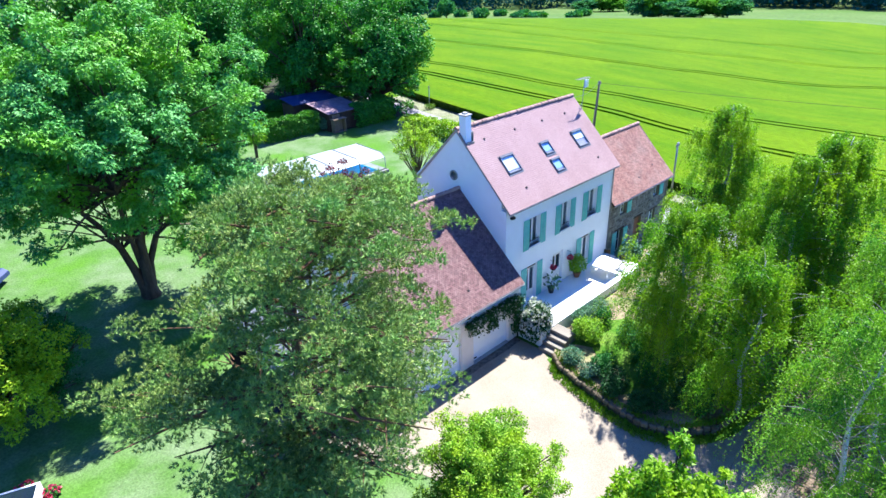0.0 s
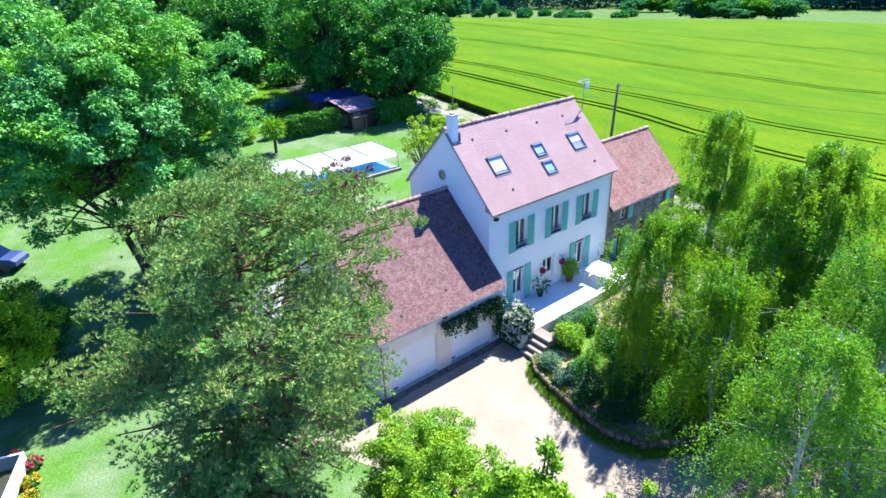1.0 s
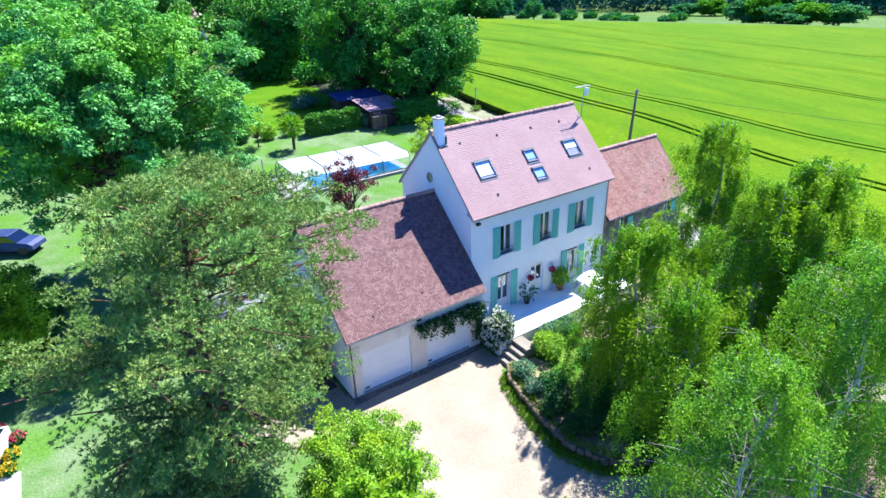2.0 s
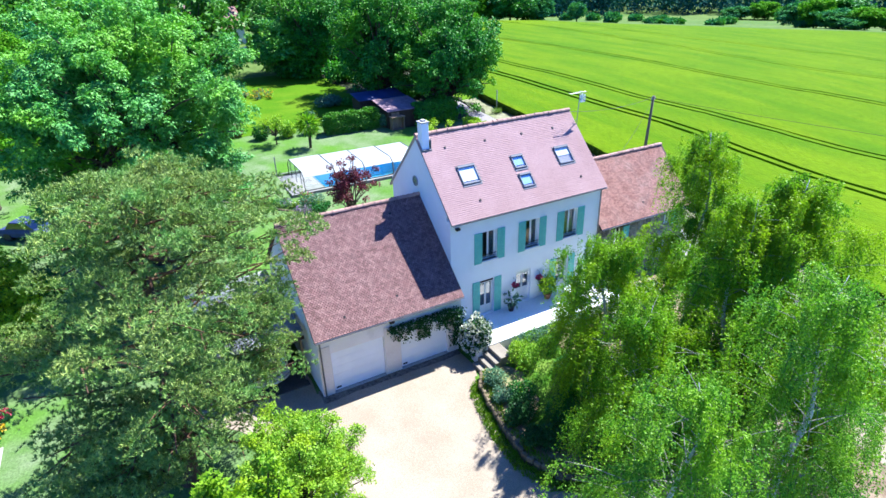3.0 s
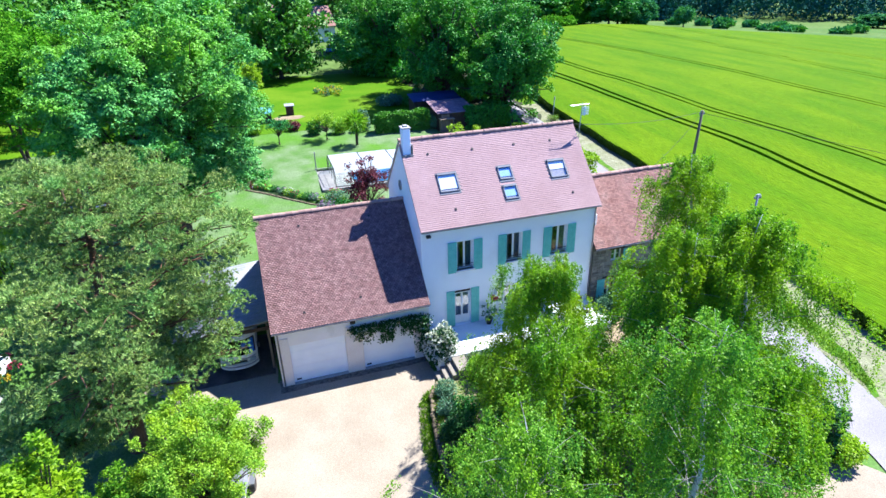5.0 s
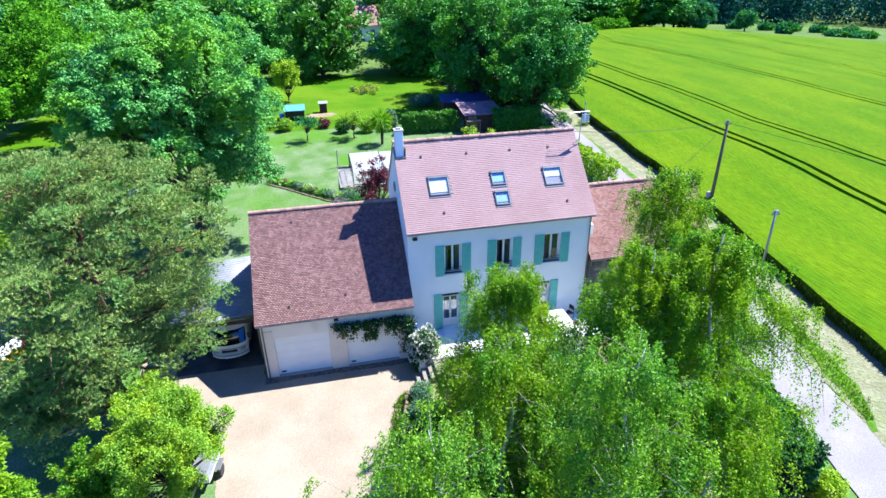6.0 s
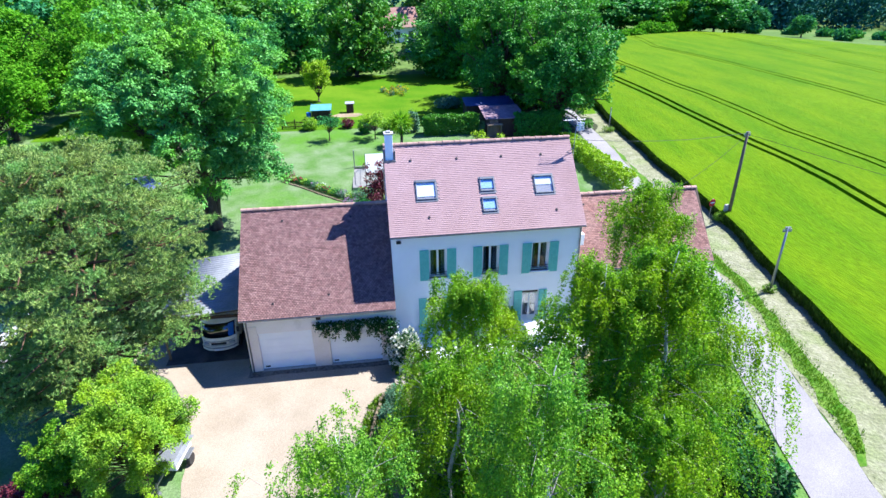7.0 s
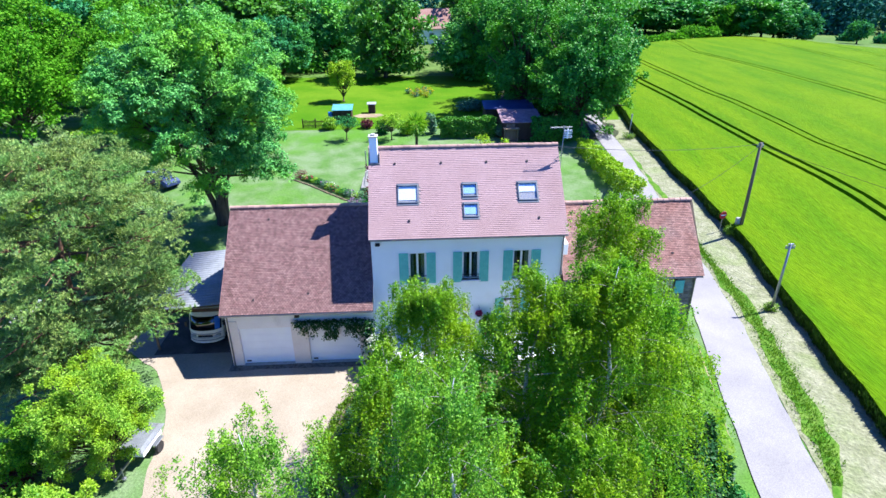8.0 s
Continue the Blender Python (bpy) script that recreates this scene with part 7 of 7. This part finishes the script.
hut("chicken_house", "low dark wooden hen house with a blue-green roof", gz(-6.7, 48.6), 2.4, 1.8, 1.15, 0.4, DARKWOOD, BLUEROOF)
hut("hutch", "small dark rabbit hutch on legs with a pale roof", gz(-3.0, 51.0), 0.95, 0.8, 1.2, 0.12, DARKWOOD, SHEET)
sh = hut("garden_shed", "dark wooden garden shed with a mauve felt roof", gz(15.4, 39.6), 4.6, 4.2, 1.9, 0.65, DARKWOOD, SHEDROOF)
part("door", Build().box(-1.9, -0.9, -2.16, -2.125, 0.05, 1.75, 0.01), WOOD, sh, "weathered plank door")
hut("lean_to", "dark blue sheeted lean-to behind the shed", gz(14.6, 43.8), 6.0, 2.6, 2.3, 0.5, DARKWOOD, NAVY)
wd = thing("woodstore", "small open timber store with bright odds and ends", "shelter", gz(14.0, 37.0))
part("back", Build().box(-0.8, 0.8, 0.3, 0.36, 0, 1.5), WOOD, wd)
part("side", Build().box(-0.8, -0.74, -0.3, 0.3, 0, 1.5).box(0.74, 0.8, -0.3, 0.3, 0, 1.5).box(-0.74, 0.74, -0.3, 0.3, 0.02, 0.08), WOOD, wd)
part("roof", Build().box(-0.9, 0.9, -0.45, 0.45, 1.5, 1.56, 0.01), WOOD, wd)
bl = thing("blue_barrel", "blue plastic water barrel beside the hen house", "barrel", gz(-8.3, 48.2))
part("body", Build().lathe([(0.28, 0), (0.33, 0.1), (0.34, 0.8), (0.3, 0.9)], 16), BLUE, bl, smooth=True)
fence = thing("picket_fence", "dark wooden picket gate and fence", "fence", gz(-9.7, 43.9))
for i in range(20):
    x = -1.5 + i * 0.155
    part("slat", Build().box(x - 0.035, x + 0.035, -0.02, 0.02, 0.05, 1.0 + 0.06 * math.sin(i * 0.9), 0.005), DARKWOOD, fence)
for z in (0.3, 0.8):
    part("rail", Build().box(-1.55, 1.55, 0.02, 0.06, z - 0.04, z + 0.04), DARKWOOD, fence)
for x in (-1.6, 0.0, 1.6):
    part("post", Build().box(x - 0.06, x + 0.06, 0.06, 0.18, -0.1, 1.2, 0.01), DARKWOOD, fence)

# cold frame at the lawn edge
cf = thing("cold_frame", "glass-topped cold frame with white edging and flowers beside it", "cold frame", (-23.75, 4.9, ground_z(4.9)), -20)
part("base", Build().box(-0.9, 0.6, -1.4, 1.2, -0.05, 0.12, 0.01), WOOD, cf)
part("edging", Build().box(0.55, 0.66, -1.5, 1.3, 0.1, 0.85, 0.01).box(-0.95, 0.55, 1.2, 1.3, 0.1, 0.85, 0.01), WHITE, cf, "white painted frame edge")
gp = part("glass_top", Build().box(-0.95, 0.55, -1.5, 1.2, 0.82, 0.835), PANE, cf)
gp.visible_shadow = False
for x, y, bl_ in ((-22.5, 5.6, P_PINK), (-22.75, 4.5, P_YELLOW), (-22.85, 3.5, P_YELLOW), (-23.3, 6.5, P_PINK)):
    shrub("bedding_flower", "clump of bright bedding flowers beside the cold frame", (x, y, ground_z(y)), (0.35, 0.35, 0.5), 260, 0.12, 0.08, L_HEDGE, "plant", bl_, 60, "cold frame flowers", wob=3)

slab = thing("paving_slab", "pale worn paving slab beside the cold frame", "paving", (-22.9, 2.9, 0))
part("slab", Build().box(-0.5, 0.45, -1.4, 0.5, -0.02, 0.06, 0.01), CONCRETE, slab)

# car parked behind the lawn
car = thing("parked_car", "dark blue-grey car parked in the shade on the lawn", "car", gz(-22.2, 26.0), -35)
cb = Build()
sec = [(-2.05, 0.35, 0.72), (-1.95, 0.32, 0.86), (-1.0, 0.3, 0.95), (0.9, 0.3, 0.95), (1.75, 0.32, 0.86), (2.05, 0.38, 0.68)]
ring = lambda x, z0, z1, w: [(x, -w * 0.94, z0), (x, w * 0.94, z0), (x, w, (z0 + z1) / 2), (x, w * 0.9, z1), (x, -w * 0.9, z1), (x, -w, (z0 + z1) / 2)]
cb.add([p for x, z0, z1 in sec for p in ring(x, z0, z1, 0.84 - 0.06 * (abs(x) > 1.9))],
       [(i * 6 + k, i * 6 + (k + 1) % 6, i * 6 + 6 + (k + 1) % 6, i * 6 + 6 + k) for i in range(len(sec) - 1) for k in range(6)] + [tuple(range(6)), tuple(range((len(sec) - 1) * 6, len(sec) * 6))])
part("body", cb, NAVY, car, "dark blue-grey paintwork")
part("cabin", Build().prism([(-1.35, 0.94), (1.0, 0.94), (0.45, 1.4), (-0.95, 1.42)], 1, -0.74, 0.74), VEHICLE_GLASS, car, "dark glazed cabin")
part("roof", Build().box(-0.95, 0.45, -0.7, 0.7, 1.41, 1.46, 0.02), NAVY, car)
for x in (-1.3, 1.3):
    for y in (-0.76, 0.76):
        wh = part("wheel", Build().lathe([(0.18, -0.1), (0.31, -0.1), (0.31, 0.1), (0.18, 0.1)], 14), BLACK, car, m=pose(x, y, 0.31, 90, 0, 0))
        part("rim", Build().lathe([(0.18, -0.07), (0.18, 0.07)], 12), METAL, wh)

# poles, wires and sign
def utility_pole(at, top, r0, label, material, arm):
    t = thing("utility_pole", label, "utility pole", at)
    lean = Vector(top) - Vector(at)
    part("pole", Build().tube([(0, 0, -0.3), tuple(lean * 0.5), tuple(lean)], [r0, r0 * 0.85, r0 * 0.65], 10), material, t, smooth=True, fix=False)
    e = lean
    part("crossarm", Build().box(e.x - arm, e.x + arm, e.y - 0.05, e.y + 0.05, e.z - 0.35, e.z - 0.27).box(e.x - arm * 0.6, e.x + arm * 0.6, e.y - 0.05, e.y + 0.05, e.z - 0.08, e.z - 0.01), METAL, t)
    for s in (-1, -0.5, 0.5, 1):
        part("insulator", Build().lathe([(0.03, 0), (0.045, 0.05), (0.03, 0.1), (0.04, 0.14)], 8, (e.x + s * arm * 0.9, e.y, e.z - 0.27)), CONCRETE, t)
    return t


P1, P1T = (29.5, 13.6, ground_z(13.6)), (29.1, 12.9, 8.65)
P2, P2T = (26.0, 2.7, 0.0), (26.2, 2.85, 4.9)
p1 = utility_pole(P1, P1T, 0.16, "tall weathered wooden utility pole at the field edge", POLEWOOD, 0.25)
part("meter_box", Build().box(-0.55, -0.16, -0.12, 0.12, 0.3, 1.5, 0.06), CONCRETE, p1, "pale rounded meter housing")
utility_pole(P2, P2T, 0.10, "slim grey metal pole on the verge", METAL, 0.3)
mp = thing("marker_post", "short pale post at the field edge by the oaks", "post", gz(28.2, 37.2))
part("shaft", Build().tube([(0, 0, -0.2), (0.02, 0, 1.4), (0.05, 0, 2.6)], [0.07, 0.065, 0.05], 9), METAL, mp, smooth=True)
part("cap", Build().lathe([(0.08, 0), (0.08, 0.3), (0.03, 0.36)], 10, (0.05, 0, 2.55)), CONCRETE, mp, "pale cap")
shrub("pole_weeds", "tuft of weeds at the foot of the marker post", gz(28.1, 37.0), (0.8, 0.6, 0.7), 500, 0.2, 0.06, L_GRASS, "weeds")


def wire(a, c, sag, label):
    t = thing("overhead_wire", label, "wire", tuple(a))
    a, c = Vector(a), Vector(c)
    pts = [a.lerp(c, k / 16) - Vector((0, 0, sag * 4 * (k / 16) * (1 - k / 16))) - a for k in range(17)]
    part("cable", Build().tube(pts, [0.014] * 17, 5), BLACK, t, fix=False)
    return t


wire(Vector(P1T) - Vector((0, 0, 0.2)), (18.6, 7.0, 5.6), 0.5, "thin service cable to the cottage")
wire(Vector(P1T) - Vector((0, 0, 0.2)), (60, -60, 7.5), 1.2, "thin overhead cable crossing the field")
wire(Vector(P1T) - Vector((0.1, 0, 0.1)), (10.9, 3.6, 11.3), 0.35, "thin service cable to the house ridge")
st = thing("road_sign", "round red no-entry sign on a grey post", "road sign", (28.0, 14.0, ground_z(14.0)))
part("post", Build().tube([(0, 0, -0.1), (0, 0, 1.9)], [0.03, 0.03], 8), METAL, st)
dsc = part("disc", Build().lathe([(0.33, 0), (0.34, 0.01), (0.33, 0.025)], 24), RED, st, "red round face", m=pose(0, -0.05, 1.55, 90, 0, 12))
part("bar", Build().box(-0.22, 0.22, -0.05, 0.05, 0.026, 0.032), WHITE, dsc, "white bar")
shrub("pole_weeds", "tuft of weeds at the pole foot", gz(29.0, 13.4), (0.9, 0.7, 1.0), 1400, 0.2, 0.06, L_GRASS, "weeds")
shrub("pole_weeds", "tuft of weeds at the pole foot", gz(26.0, 2.8), (0.45, 0.4, 0.6), 500, 0.18, 0.05, L_GRASS, "weeds")

# aerial on the house gable
an = thing("tv_aerial", "rooftop aerial on a thin bent mast", "aerial", (10.98, 2.9, 9.6))
part("mast", Build().tube([(0, 0, 0), (0, 0, 1.6), (0.05, -0.05, 3.1)], [0.025, 0.022, 0.02], 8), METAL, an, smooth=True)
part("boom", Build().tube([(-0.75, -0.05, 3.0), (0.5, -0.05, 3.02)], [0.018, 0.018], 6), METAL, an)
for i in range(12):
    part("element", Build().tube([(-0.7 + i * 0.1, -0.3, 3.0), (-0.7 + i * 0.1, 0.2, 3.0)], [0.007, 0.007], 5), METAL, an)
for i in range(5):
    part("reflector_bar", Build().box(0.05, 0.5, -0.06, -0.03, 2.4 + i * 0.1, 2.45 + i * 0.1), WHITE, an, "white bar of the panel aerial")
part("panel_frame", Build().box(0.22, 0.3, -0.03, 0.02, 2.35, 2.9), WHITE, an)
part("brace", Build().tube([(0, 0, 1.4), (-0.55, 0.0, 1.0), (-0.75, -0.15, 0.75)], [0.016] * 3, 6), METAL, an)

# farmhouse beyond the woods
fh = thing("far_house", "distant pink-roofed farmhouse beyond the trees", "house", gz(4.6, 110), 14)
part("wall", Build().box(-7, 7, -3.5, 3.5, -0.2, 3.4), RENDER, fh)
part("roof", Build().prism([(-4.0, 3.2), (4.0, 3.2), (0, 7.2)], 0, -7.3, 7.3), TILE_COTTAGE, fh)
for x in (-4.5, -1.5, 2, 5):
    wn_ = part("window", Build().box(x - 0.5, x + 0.5, -3.56, -3.5, 1.0, 2.3), PANE, fh)
part("chimney", Build().box(-4.3, -3.7, -0.4, 0.4, 6.4, 8.0), RENDER, fh)
fh2 = thing("far_house", "distant pale house beside the farmhouse", "house", gz(-1.5, 124), -10)
part("wall", Build().box(-6, 6, -3.5, 3.5, -0.2, 3.6), RENDER, fh2)
part("roof", Build().prism([(-4.0, 3.4), (4.0, 3.4), (0, 7.4)], 0, -6.3, 6.3), RIDGE, fh2)
pcr = thing("parked_car", "small blue car parked far off by the farmhouse", "car", gz(9.5, 97), 70)
part("body", Build().box(-2, 2, -0.8, 0.8, 0.3, 0.85, 0.1).box(-1.2, 1.3, -0.7, 0.7, 0.85, 1.4, 0.15), BLUE, pcr)
for x in (-1.3, 1.3):
    for y in (-0.75, 0.75):
        part("wheel", Build().lathe([(0.3, -0.1), (0.3, 0.1)], 14), BLACK, pcr, m=pose(x, y, 0.3, 90, 0, 0))
